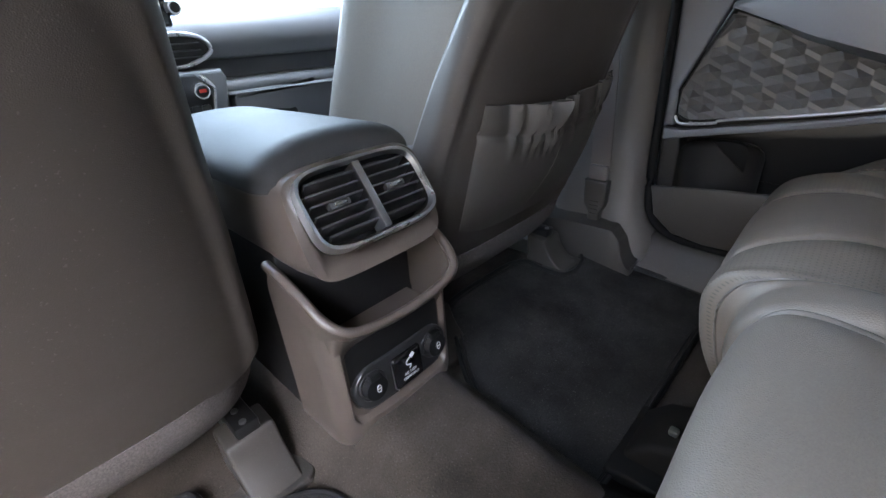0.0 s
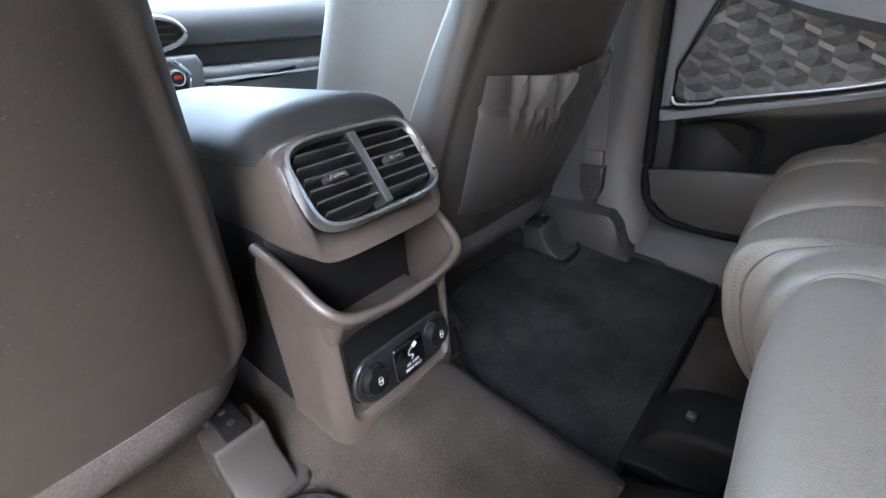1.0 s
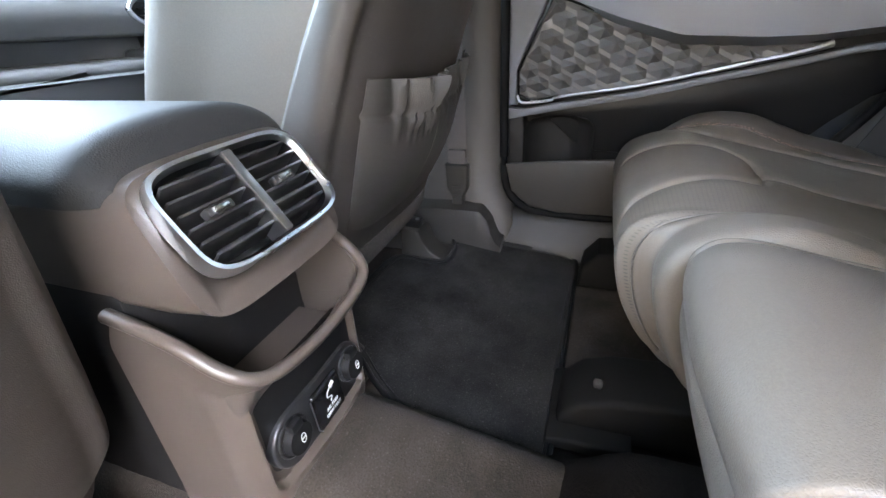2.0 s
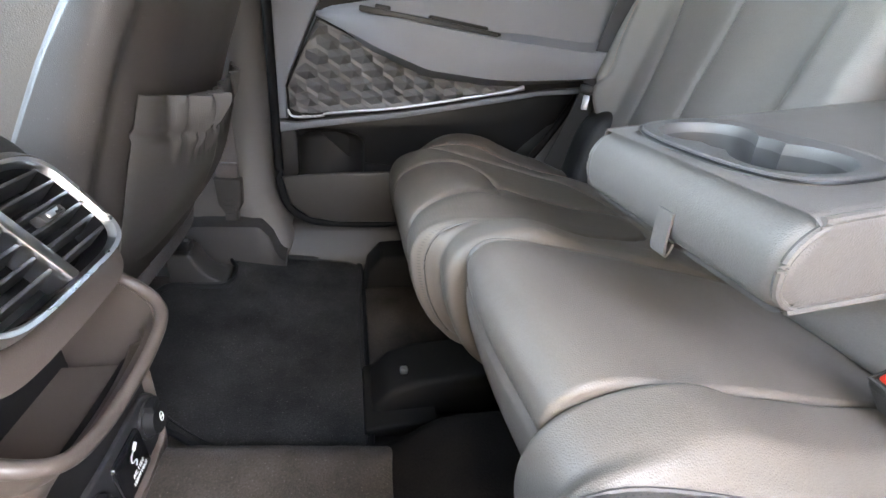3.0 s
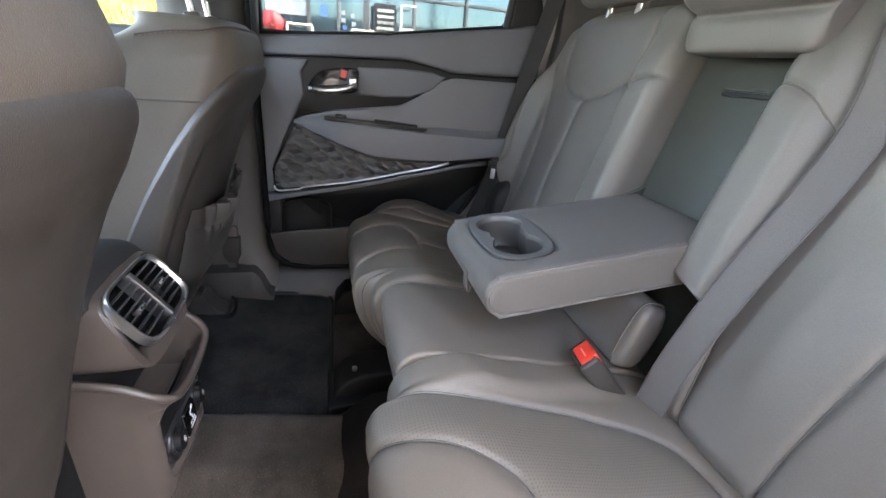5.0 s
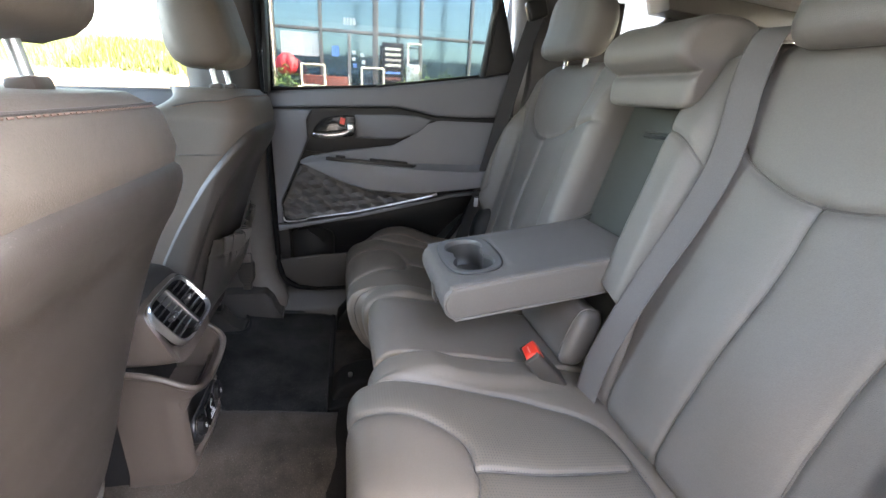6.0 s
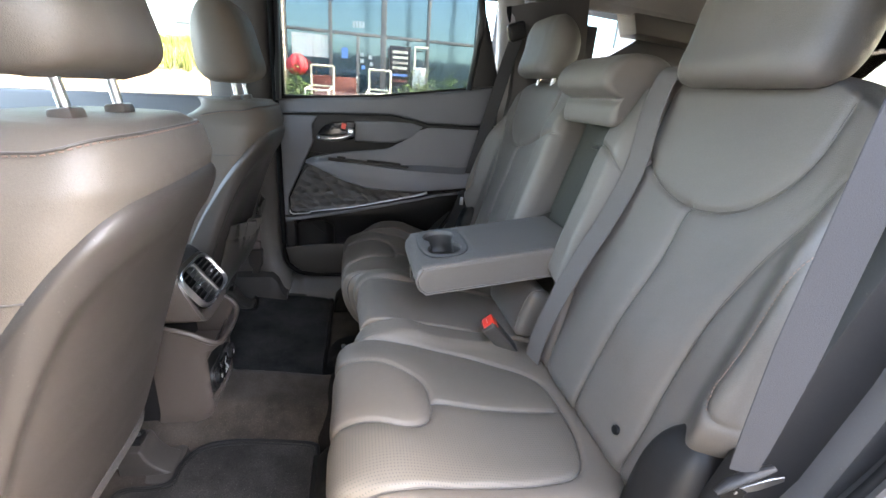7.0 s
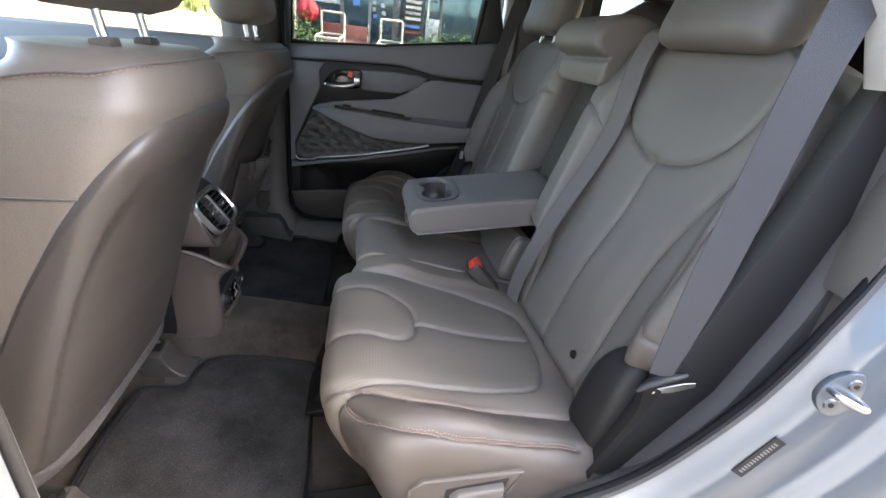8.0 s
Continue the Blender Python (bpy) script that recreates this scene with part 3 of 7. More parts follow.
def build_body_side(side):
    """The outer skin, which closes the gaps round the doors."""
    s = 1 if side == "right" else -1
    y1 = -0.70 if s > 0 else 0.26
    ob = part("body_side_" + side, prism([(1.9, -0.15), (1.9, 0.72), (0.40, 0.765), (y1, 0.765 if s < 0 else 0.86), (y1, -0.15)], "x", s * 0.815, s * 0.85, 0.01), PAINT)
    tagged(ob, "silver painted outer side of the car", "car body", kind="structure")
    ob = part("pillar_skin", prism([(0.165, 0.70), (0.40, 0.70), (0.38, 1.24), (0.165, 1.24)], "x", s * 0.735, s * 0.76, 0.004), BLACK) if s > 0 else part("pillar_skin", prism([(0.27, 0.10), (0.40, 0.10), (0.38, 1.24), (0.25, 1.24)], "x", s * 0.80, s * 0.83, 0.004), PAINT)
    tagged(ob, "outer face of the middle pillar", "car body", kind="structure")
    if s > 0:
        ob = part("rear_skin", prism([(-0.60, 0.0), (-0.60, 0.86), (-0.62, 1.22), (-0.73, 1.22), (-0.74, 1.0), (-1.8, 1.0), (-1.8, 0.0)], "x", 0.80, 0.83, 0.004), PAINT)
        tagged(ob, "silver painted rear side of the car", "car body", kind="structure")
    else:
        ob = part("rear_skin", prism([(-0.86, 0.0), (-0.86, 1.0), (-1.8, 1.0), (-1.8, 0.0)], "x", -0.86, -0.83, 0.004), PAINT)
        tagged(ob, "silver painted rear side of the car", "car body", kind="structure")


build_body_side("right")
build_body_side("left")
ob = part("heel_board", box(-0.72, 0.72, -0.34, -0.29, -0.02, 0.24, 0.005), DARK)
tagged(ob, "dark board below the back seats", "floor", kind="structure")
ob = part("underbody", box(-0.80, 0.80, -1.85, 1.9, -0.10, -0.06), DARK)
tagged(ob, "dark underside of the car", "car body", kind="structure")


# ---- the back door on the passenger's side ----
def facet_grille(parent):
    """A speaker grille of raised facets, each leaf a folded diamond with a pressed field."""
    def top(y):
        return float(np.interp(y, [-0.372, -0.30, -0.20, -0.13, -0.03, 0.05, 0.096, 0.160], [0.458, 0.458, 0.462, 0.470, 0.505, 0.538, 0.556, 0.420]))

    def low(y):
        return float(np.interp(y, [-0.372, -0.08, 0.07, 0.135, 0.161], [0.452, 0.392, 0.372, 0.362, 0.375]))
    bm = bmesh.new()
    a, b, tilt = 0.047, 0.0285, -0.10

    def held(y, z):
        y = min(max(y, -0.366), 0.158)
        lo, hi = low(y), top(y)
        return y, min(max(z, lo), hi)
    for r in range(-8, 9):
        for c in range(-9, 9):
            y0, z0 = -0.09 + (c + 0.5 * (r % 2)) * a, 0.445 + r * b + (c + 0.5 * (r % 2)) * a * tilt
            if not (-0.385 < y0 < 0.175 and low(max(-0.37, min(0.16, y0))) - 0.016 < z0 < top(max(-0.37, min(0.16, y0))) + 0.016):
                continue
            ring = [(y0 + a / 2, z0 - b * 0.17), (y0 + a / 2, z0 + b * 0.45), (y0, z0 + b * 0.62), (y0 - a / 2, z0 + b * 0.17), (y0 - a / 2, z0 - b * 0.45), (y0, z0 - b * 0.62)]
            ring = [held(*p) for p in ring]
            p1 = held(y0 - a * 0.16, z0 + b * 0.10)
            if max(p[1] for p in ring) - min(p[1] for p in ring) < 0.004:
                continue
            vs = [bm.verts.new((0.7215, *p)) for p in ring]
            deep = 0.0115 * min(1.0, (top(y0 if -0.37 < y0 < 0.16 else 0) - z0 + 0.010) / 0.02, (z0 - low(y0 if -0.37 < y0 < 0.16 else 0) + 0.012) / 0.02)
            t1 = bm.verts.new((0.7215 - max(0.002, deep), *p1))
            for k in range(6):
                bm.faces.new((vs[k], vs[(k + 1) % 6], t1))
    for vface in list(bm.faces):
        if vface.calc_area() < 1e-8:
            bm.faces.remove(vface)
    back = [(0.7235, y, z) for y, z in [(yy, top(yy)) for yy in np.linspace(-0.37, 0.16, 24)] + [(yy, low(yy)) for yy in np.linspace(0.16, -0.37, 24)]]
    bm.faces.new([bm.verts.new(p) for p in back])
    ob = part("speaker_grille", bm, GRILLE, parent, "dark faceted speaker grille with fine holes", smooth=False)
    rim = [(0.717, y, top(y) + 0.003) for y in np.linspace(-0.370, 0.096, 30)] + [(0.717, 0.130, 0.490), (0.717, 0.163, 0.420)] + [(0.717, y, low(y) - 0.003) for y in np.linspace(0.161, -0.370, 30)]
    part("grille_rim", tube(rim, 0.0024, 6, closed=True), BLACK, parent)
    return ob


GRILLE = material("grille_plastic", (0.078, 0.076, 0.078), 0.36, var=0.08, grain=0.1, grain_size=900, bump=0.3, bump_size=700)
perforate(GRILLE, 0.0027, 0.26, (0, 1, 1), (0.030, 0.028, 0.028))


def build_right_door():
    d = thing("door_1", (0.72, -0.2, 0.11), "closed grey car back door seen from inside, with armrest and speaker grille", "door", kind="structure")
    belt = [(0.186, 0.783), (-0.168, 0.812), (-0.506, 0.862), (-0.64, 0.89)]
    core = [(0.184, 0.80), (0.186, 0.215), (0.168, 0.155), (0.125, 0.118), (0.06, 0.108), (-0.10, 0.11), (-0.28, 0.16), (-0.40, 0.27), (-0.50, 0.38), (-0.60, 0.52), (-0.64, 0.70), (-0.64, 0.86), (-0.50, 0.845), (-0.17, 0.80)]
    part("door_outer", prism(core, "x", 0.786, 0.80, 0.004), DARK, d)
    cavity = [(0.184, 0.342), (0.150, 0.340), (0.07, 0.352), (-0.08, 0.376), (-0.33, 0.428), (-0.42, 0.448), (-0.60, 0.472)]
    part("door_body", prism([(0.184, 0.80)] + cavity + [(-0.64, 0.70), (-0.64, 0.86), (-0.50, 0.845), (-0.17, 0.80)], "x", 0.738, 0.786, 0.004), DARK, d)
    upper = belt + [(-0.64, 0.735), (-0.50, 0.728), (-0.36, 0.728), (-0.29, 0.742), (-0.222, 0.752), (-0.016, 0.744), (0.184, 0.733)]
    part("upper_panel", prism(upper, "x", 0.708, 0.745, 0.012, 3), DOOR_SOFT, d, "soft grey upper door panel")
    part("belt_moulding", prism([(0.186, 0.793), (-0.168, 0.820), (-0.506, 0.870), (-0.52, 0.882), (-0.52, 0.872), (-0.506, 0.860), (-0.168, 0.810), (0.186, 0.782)][:4] + [(-0.52, 0.864), (-0.506, 0.858), (-0.168, 0.808), (0.186, 0.780)], "x", 0.724, 0.742, 0.003), RUBBER, d, "black window seal")
    strip = [(0.184, 0.731), (-0.016, 0.742), (-0.222, 0.750), (-0.29, 0.740), (-0.36, 0.726), (-0.50, 0.726), (-0.64, 0.733), (-0.64, 0.708), (-0.57, 0.706), (-0.37, 0.708), (-0.33, 0.692), (-0.28, 0.650), (-0.215, 0.616), (-0.02, 0.592), (0.07, 0.60), (0.184, 0.640)]
    part("trim_strip", prism(strip, "x", 0.720, 0.745, 0.004), GLOSS_TRIM, d, "dark satin trim band")
    mid = [(-0.085, 0.722), (-0.21, 0.728), (-0.30, 0.726), (-0.345, 0.715), (-0.305, 0.672), (-0.24, 0.650), (-0.16, 0.646), (-0.085, 0.648)]
    part("insert_panel", prism(mid, "x", 0.714, 0.745, 0.006, 3), DOOR_SOFT, d)
    part("front_panel", prism([(0.184, 0.730), (0.184, 0.35), (0.165, 0.352), (0.163, 0.43), (0.10, 0.568), (0.088, 0.592), (0.065, 0.640), (0.070, 0.70), (0.05, 0.732)], "x", 0.714, 0.745, 0.006, 3), DOOR_SOFT, d)
    # swept armrest, built as a loft along the door
    ys = np.linspace(0.096, -0.62, 46)
    top = np.interp(ys, [-0.62, -0.57, -0.37, -0.329, -0.277, -0.211, -0.10, -0.015, 0.074, 0.096], [0.712, 0.714, 0.714, 0.700, 0.660, 0.626, 0.612, 0.601, 0.580, 0.566])
    bot = np.interp(ys, [-0.62, -0.55, -0.469, -0.33, -0.257, -0.134, -0.027, 0.049, 0.096], [0.505, 0.487, 0.474, 0.456, 0.455, 0.462, 0.500, 0.536, 0.560])
    ledge = np.interp(ys, [-0.62, -0.40, -0.286, 0.012, 0.096], [0.545, 0.552, 0.556, 0.580, 0.567])
    rings = []
    for y, a, b, c in zip(ys, top, bot, ledge):
        k = float(smoothstep(0.100, -0.10, y))
        out = 0.016 + 0.044 * k
        c = min(max(c, b + 0.3 * (a - b)), a - 0.05 * (a - b))
        rings.append([(0.745, y, a), (0.716, y, a), (0.711, y, a - 0.1 * (a - c)), (0.709, y, c + 0.35 * (a - c)), (0.704, y, c + 0.10 * (a - c)), (0.720 - out * 0.6, y, c + 0.004), (0.722 - out, y, c - 0.003),
                      (0.716 - out, y, c - 0.02 * k - 0.004), (0.714 - out, y, b + 0.5 * (c - b)), (0.718 - out, y, b + 0.18 * (c - b)), (0.730 - out * 0.7, y, b + 0.01), (0.722, y, b), (0.745, y, b)])
    arm = part("armrest", loft(rings), DOOR_ARM, d, "grey vinyl door armrest swept up to the rear")
    part("switch_panel", turned(prism([(0.012, -0.010), (-0.03, -0.016), (-0.14, -0.017), (-0.28, -0.014), (-0.292, 0.0), (-0.28, 0.012), (-0.14, 0.012), (-0.03, 0.006)], "z", 0.0, 0.012, 0.002), Matrix.Translation((0.688, 0, 0.576)) @ pose(0, 0, 0, 4.4, 0, 0) @ Matrix(((0, 1, 0, 0), (1, 0, 0, 0), (0, 0, 1, 0), (0, 0, 0, 1)))), BLACK, arm, "black window switch panel")
    part("window_switch", turned(box(-0.010, 0.010, -0.016, 0.016, 0, 0.010, 0.003), Matrix.Translation((0.687, -0.035, 0.583)) @ pose(0, 0, 0, 4.4)), BLACK, arm)
    part("pull_cup", turned(box(-0.009, 0.008, -0.065, 0.065, 0, 0.010, 0.004), Matrix.Translation((0.687, -0.195, 0.570)) @ pose(0, 0, 0, 4.4)), DARK, arm)
    # inner handle
    bez = curve2([(0.055, 0.652), (0.040, 0.685), (0.010, 0.708), (-0.04, 0.718), (-0.083, 0.716), (-0.086, 0.69), (-0.078, 0.656), (-0.03, 0.648), (0.03, 0.645)], 5, closed=True)
    part("handle_bezel", prism(bez, "x", 0.7085, 0.735, 0.003), GLOSS, d, "gloss black handle bowl")
    h = smooth_line([(0.700, 0.050, 0.659), (0.694, 0.03, 0.656), (0.692, -0.01, 0.657), (0.694, -0.05, 0.664), (0.700, -0.076, 0.676)], 6)
    part("door_handle", tube(h, [0.010 - 0.003 * abs(i - 12) / 12 for i in range(25)], 10, flat=1.0), CHROME, d, "satin chrome inner door handle")
    part("handle_hinge", box(0.696, 0.712, -0.082, -0.060, 0.664, 0.694, 0.005, 3), CHROME, d)
    part("lock_lever", turned(box(-0.005, 0.005, -0.011, 0.011, -0.016, 0.016, 0.003), pose(0.703, -0.045, 0.700, 12)), BLACK, d, "lock lever")
    part("lock_mark", turned(box(-0.0005, 0.0005, -0.008, 0.008, -0.010, 0.010, 0.0), pose(0.6975, -0.045, 0.702, 12)), RED, d, "red lock mark")
    facet_grille(d)
    chrome = smooth_line([(0.716, 0.163, 0.372), (0.715, 0.150, 0.357), (0.714, 0.090, 0.363), (0.713, 0.072, 0.370), (0.713, -0.08, 0.391), (0.713, -0.22, 0.420), (0.713, -0.331, 0.444), (0.714, -0.375, 0.457)], 6)
    part("chrome_strip", tube(chrome, [0.0028 + 0.0035 * max(0.0, (i - 26) / 16) for i in range(len(chrome))], 8, flat=1.0), CHROME_SOFT, d, "satin chrome strip under the grille")
    for k in range(4):
        part("badge_letter", box(0.7085, 0.7100, 0.097 + k * 0.010, 0.1035 + k * 0.010, 0.3590, 0.3635), PALE_PRINT, d)
    low = [(0.184, 0.345), (0.150, 0.342), (0.07, 0.356), (-0.08, 0.380), (-0.33, 0.432), (-0.42, 0.452), (-0.60, 0.476), (-0.60, 0.42), (-0.48, 0.36), (-0.36, 0.25), (-0.30, 0.238), (-0.07, 0.238), (0.02, 0.245), (0.10, 0.315), (0.14, 0.28), (0.184, 0.26)]
    part("lower_panel", prism(low, "x", 0.770, 0.784, 0.003), BLACK, d, "dark back of the door pocket")
    part("pocket_edge", prism([(0.184, 0.345), (0.150, 0.342), (0.07, 0.356), (-0.08, 0.380), (-0.33, 0.432), (-0.42, 0.452), (-0.60, 0.476), (-0.60, 0.462), (-0.42, 0.440), (-0.33, 0.419), (-0.08, 0.366), (0.07, 0.341), (0.150, 0.326), (0.184, 0.320)], "x", 0.720, 0.742, 0.004), DOOR_SOFT, d, "lower edge of the grille panel")
    part("pocket_cheek", prism([(0.184, 0.20), (0.184, 0.335), (0.150, 0.330), (0.146, 0.300), (0.146, 0.20)], "x", 0.724, 0.780, 0.006, 3), DARK, d)
    # bin with a bottle bulge
    bin_front = [(0.182, 0.225), (0.168, 0.160), (0.125, 0.124), (0.06, 0.113), (-0.10, 0.115), (-0.26, 0.16), (-0.34, 0.245), (-0.10, 0.248), (0.05, 0.238)]
    part("door_bin", prism(bin_front, "x", 0.690, 0.702, 0.005, 3), BIN, d, "dark moulded door bin")
    bm = bmesh.new()
    loft([[(0.726 + 0.052 * math.sin(q), 0.07 + 0.075 * math.cos(q), z) for q in np.linspace(0, math.pi, 16)] for z in np.linspace(0.20, 0.30, 5)]
         + [[(0.726 + 0.052 * f * math.sin(q), 0.07 + 0.075 * f * math.cos(q), z) for q in np.linspace(0, math.pi, 16)] for z, f in ((0.31, 0.95), (0.32, 0.8), (0.325, 0.5))], bm, caps=False, closed=False)
    part("bottle_recess", bm, DARK, d)
    # window frame, glass and corner
    frame_pts = [(0.690, -0.508, 0.862), (0.672, -0.52, 1.00), (0.650, -0.525, 1.10), (0.628, -0.50, 1.20)]
    part("window_frame", tube(smooth_line(frame_pts, 6), 0.012, 8), BLACK, d, "black window frame")
    part("corner_trim", prism([(-0.515, 0.865), (-0.625, 0.885), (-0.60, 0.97), (-0.565, 1.08), (-0.525, 1.18), (-0.535, 1.08), (-0.53, 0.98)], "x", 0.69, 0.735, 0.004), BLACK, d, "black corner trim behind the window")
    part("front_frame", prism([(0.184, 0.78), (0.172, 0.78), (0.158, 1.20), (0.182, 1.20)], "x", 0.67, 0.72, 0.004), BLACK, d)
    pane = prism([(0.18, 0.78), (-0.53, 0.86), (-0.55, 1.22), (0.17, 1.22)], "x", 0.728, 0.732)
    g = part("window_pane", pane, PRIVACY, d, "lightly tinted door window")
    g.visible_shadow = False
    part("seal_clip", box(0.716, 0.728, -0.182, -0.156, 0.804, 0.818, 0.003), DARK, d)
    return d


PALE_PRINT = material("pale_print", (0.30, 0.30, 0.31), 0.5)
GLOSS_TRIM = material("dark_satin_trim", (0.014, 0.014, 0.0155), 0.45, spec=0.3, var=0.08, grain=0.04)
build_right_door()


def build_front_door(side):
    s = 1 if side == "right" else -1
    d = thing("door_2" if s > 0 else "door_3", (s * 0.74, 0.8, 0.1), "closed grey front car door seen from inside", "door", kind="structure")
    part("door_body", prism([(0.38, 0.10), (1.55, 0.10), (1.65, 0.40), (1.65, 0.74), (0.38, 0.775)], "x", s * 0.72, s * 0.80, 0.01), DASH_DARK, d)
    part("upper_panel", prism([(0.36, 0.60), (1.60, 0.58), (1.62, 0.74), (0.36, 0.780)], "x", s * 0.690, s * 0.74, 0.014, 3), DASH_DARK, d, "blue-grey upper door panel")
    part("armrest", prism([(0.45, 0.42), (1.25, 0.40), (1.30, 0.50), (0.45, 0.52)], "x", s * 0.650, s * 0.74, 0.02, 3), DOOR_ARM, d)
    g = part("window_pane", prism([(0.38, 0.77), (1.60, 0.74), (1.25, 1.02), (0.95, 1.15), (0.38, 1.20)], "x", s * 0.726, s * 0.73), FRONT_GLASS, d, "lightly tinted front door window")
    g.visible_shadow = False
    part("mirror_sail", prism([(1.45, 0.735), (1.66, 0.72), (1.66, 0.80), (1.36, 0.93)], "x", s * 0.715, s * 0.735, 0.003), BLACK, d)


build_front_door("right")
build_front_door("left")


def build_open_door():
    """The back door by which one looks in, standing wide open beside the car."""
    d = thing("door_4", (-0.83, 0.24, 0.10), "wide open silver back door of the car", "door", kind="structure")
    M = Matrix.Translation((-0.875, 0.32, 0)) @ pose(0, 0, 0, 0, 0, 33)
    part("door_shell", turned(box(-0.95, 0.0, -0.03, 0.03, 0.10, 0.80, 0.02), M), PAINT, d)
    part("door_lining", turned(box(-0.93, -0.02, -0.09, -0.03, 0.12, 0.79, 0.02), M), DOOR_SOFT, d)
    g = part("window_pane", turned(box(-0.90, -0.05, -0.003, 0.003, 0.80, 1.16), M), PRIVACY, d)
    g.visible_shadow = False
    part("window_frame", tube([M @ Vector(p) for p in ((-0.93, 0, 0.80), (-0.90, 0, 1.0), (-0.80, 0, 1.17), (-0.02, 0, 1.19), (0.0, 0, 0.80))], 0.02, 8), BLACK, d)


build_open_door()


# ---- the back seats ----
CUSHION_PROFILE = [(-0.26, 0.125), (-0.150, 0.130), (-0.098, 0.160), (-0.068, 0.205), (-0.050, 0.255), (-0.049, 0.300), (-0.075, 0.331), (-0.14, 0.343), (-0.25, 0.322), (-0.36, 0.301), (-0.45, 0.286), (-0.52, 0.272), (-0.56, 0.255)]


def profile_line(prof, n):
    """Even steps along a smooth profile, and the length along it, equal to y on the seat's top."""
    line = np.array([(p.x, p.y) for p in smooth_line(prof, 14)])
    s = np.concatenate([[0], np.cumsum(np.hypot(*np.diff(line, axis=0).T))])
    t = np.linspace(0, s[-1], n)
    y, z = np.interp(t, s, line[:, 0]), np.interp(t, s, line[:, 1])
    at = np.interp(0.14, -line[60:, 0], s[60:])
    return y, z, -0.14 - (t - at)


def ends(x0, x1, n, r, r1=None):
    """Steps across a cushion, closer together at its rounded ends."""
    r1 = r if r1 is None else r1
    q = 1 - np.cos(np.linspace(0, math.pi / 2, 18))
    return np.concatenate([x0 + r * q, np.linspace(x0 + r, x1 - r1, n)[1:-1], x1 - r1 * q[::-1]])


def cushion(x0, x1, seams, mat, parent, swell=None, r=0.03, prof=None, n=120, m=170, name="cushion", label="", insert=None, corner=False, radii=None):
    """A padded seat; corner: its outer front corner is drawn back, and its inner bolster lies flush with the middle seat."""
    y, z, q = profile_line(prof or CUSHION_PROFILE, m)
    ra, rb = radii or (r, r)
    xs = ends(x0, x1, n, ra, rb)
    X, Q = np.meshgrid(xs, q, indexing="ij")
    P = np.zeros((len(xs), m, 3))
    P[..., 0], P[..., 1], P[..., 2] = X, y[None, :], z[None, :]
    N = -normals_of(P)
    if N[len(xs) // 2, m // 2, 2] < 0:
        N = -N
    inset = np.zeros(X.shape)
    for e, rr in ((X - x0, ra), (x1 - X, rb)):
        inset = np.where(e < rr, rr - np.sqrt(np.maximum(0, rr * rr - (rr - e) ** 2)), inset)
    if corner:
        P[..., 1] -= 0.092 * smoothstep(0.530, 0.655, np.abs(X)) * smoothstep(-0.42, -0.14, Q)
        P[..., 1] -= 0.047 * smoothstep(0.192, 0.166, np.abs(X)) * smoothstep(-0.30, -0.12, Q)
    lift = (swell(X, Q) if swell else 0) - inset
    for s in seams:
        dist = line_distance(X, Q, s)
        lift = lift - 0.0058 * np.exp(-(dist / 0.0042) ** 2) - 0.0034 * np.exp(-(dist / 0.018) ** 2)
    lift = lift + 0.0012 * np.sin(X * 31 + 2 * np.sin(Q * 17)) * np.sin(Q * 27)
    P = P + N * lift[..., None]
    me = sheet(P, cap_ends=True)
    bm = bmesh.new()
    bm.from_mesh(me)
    if insert:
        uv = bm.loops.layers.uv.new("UVMap")
        flat = np.dstack([X, Q]).reshape(-1, 2)
        for f in bm.faces:
            for lp in f.loops:
                lp[uv].uv = flat[lp.vert.index]
        poly, hole = insert
        bm.faces.ensure_lookup_table()
        for f in bm.faces:
            c = f.calc_center_median()
            i = int(np.argmin(np.abs(xs - c.x)))
            q = float(Q[i, np.argmin(np.abs(P[i, :, 1] - c.y) + np.abs(P[i, :, 2] - c.z))])
            if inside(c.x, q, poly) and not inside(c.x, q, hole):
                f.material_index = 1
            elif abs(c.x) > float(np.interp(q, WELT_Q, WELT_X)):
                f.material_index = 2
    ob = part(name, bm, mat, parent, label)
    if insert:
        ob.data.materials.append(PERF)
        ob.data.materials.append(SIDE_SHADED)
    return P, X, Q, N


def inside(x, y, poly):
    hit = False
    for (ax, ay), (bx, by) in zip(poly, poly[1:] + poly[:1]):
        if (ay > y) != (by > y) and x < (bx - ax) * (y - ay) / (by - ay) + ax:
            hit = not hit
    return hit


def on_surface(P, X, Q, line):
    """Points and normals of a padded surface along a line of (x, q)."""
    N = normals_of(P)
    xs, qs = X[:, 0], Q[0, :]
    ix, iq = np.arange(len(xs)), np.arange(len(qs))
    if qs[0] > qs[-1]:
        qs, iq = qs[::-1], iq[::-1]
    out = []
    for x, q in line:
        a, b = float(np.interp(x, xs, ix)), float(np.interp(q, qs, iq))
        i, j = min(int(a), len(xs) - 2), min(int(b), Q.shape[1] - 2)
        f, g = a - i, b - j
        p = (P[i, j] * (1 - f) + P[i + 1, j] * f) * (1 - g) + (P[i, j + 1] * (1 - f) + P[i + 1, j + 1] * f) * g
        nn = Vector(N[i, j])
        if nn.z < 0 and nn.y < 0.2:
            nn = -nn
        out.append((Vector(p), nn))
    return out


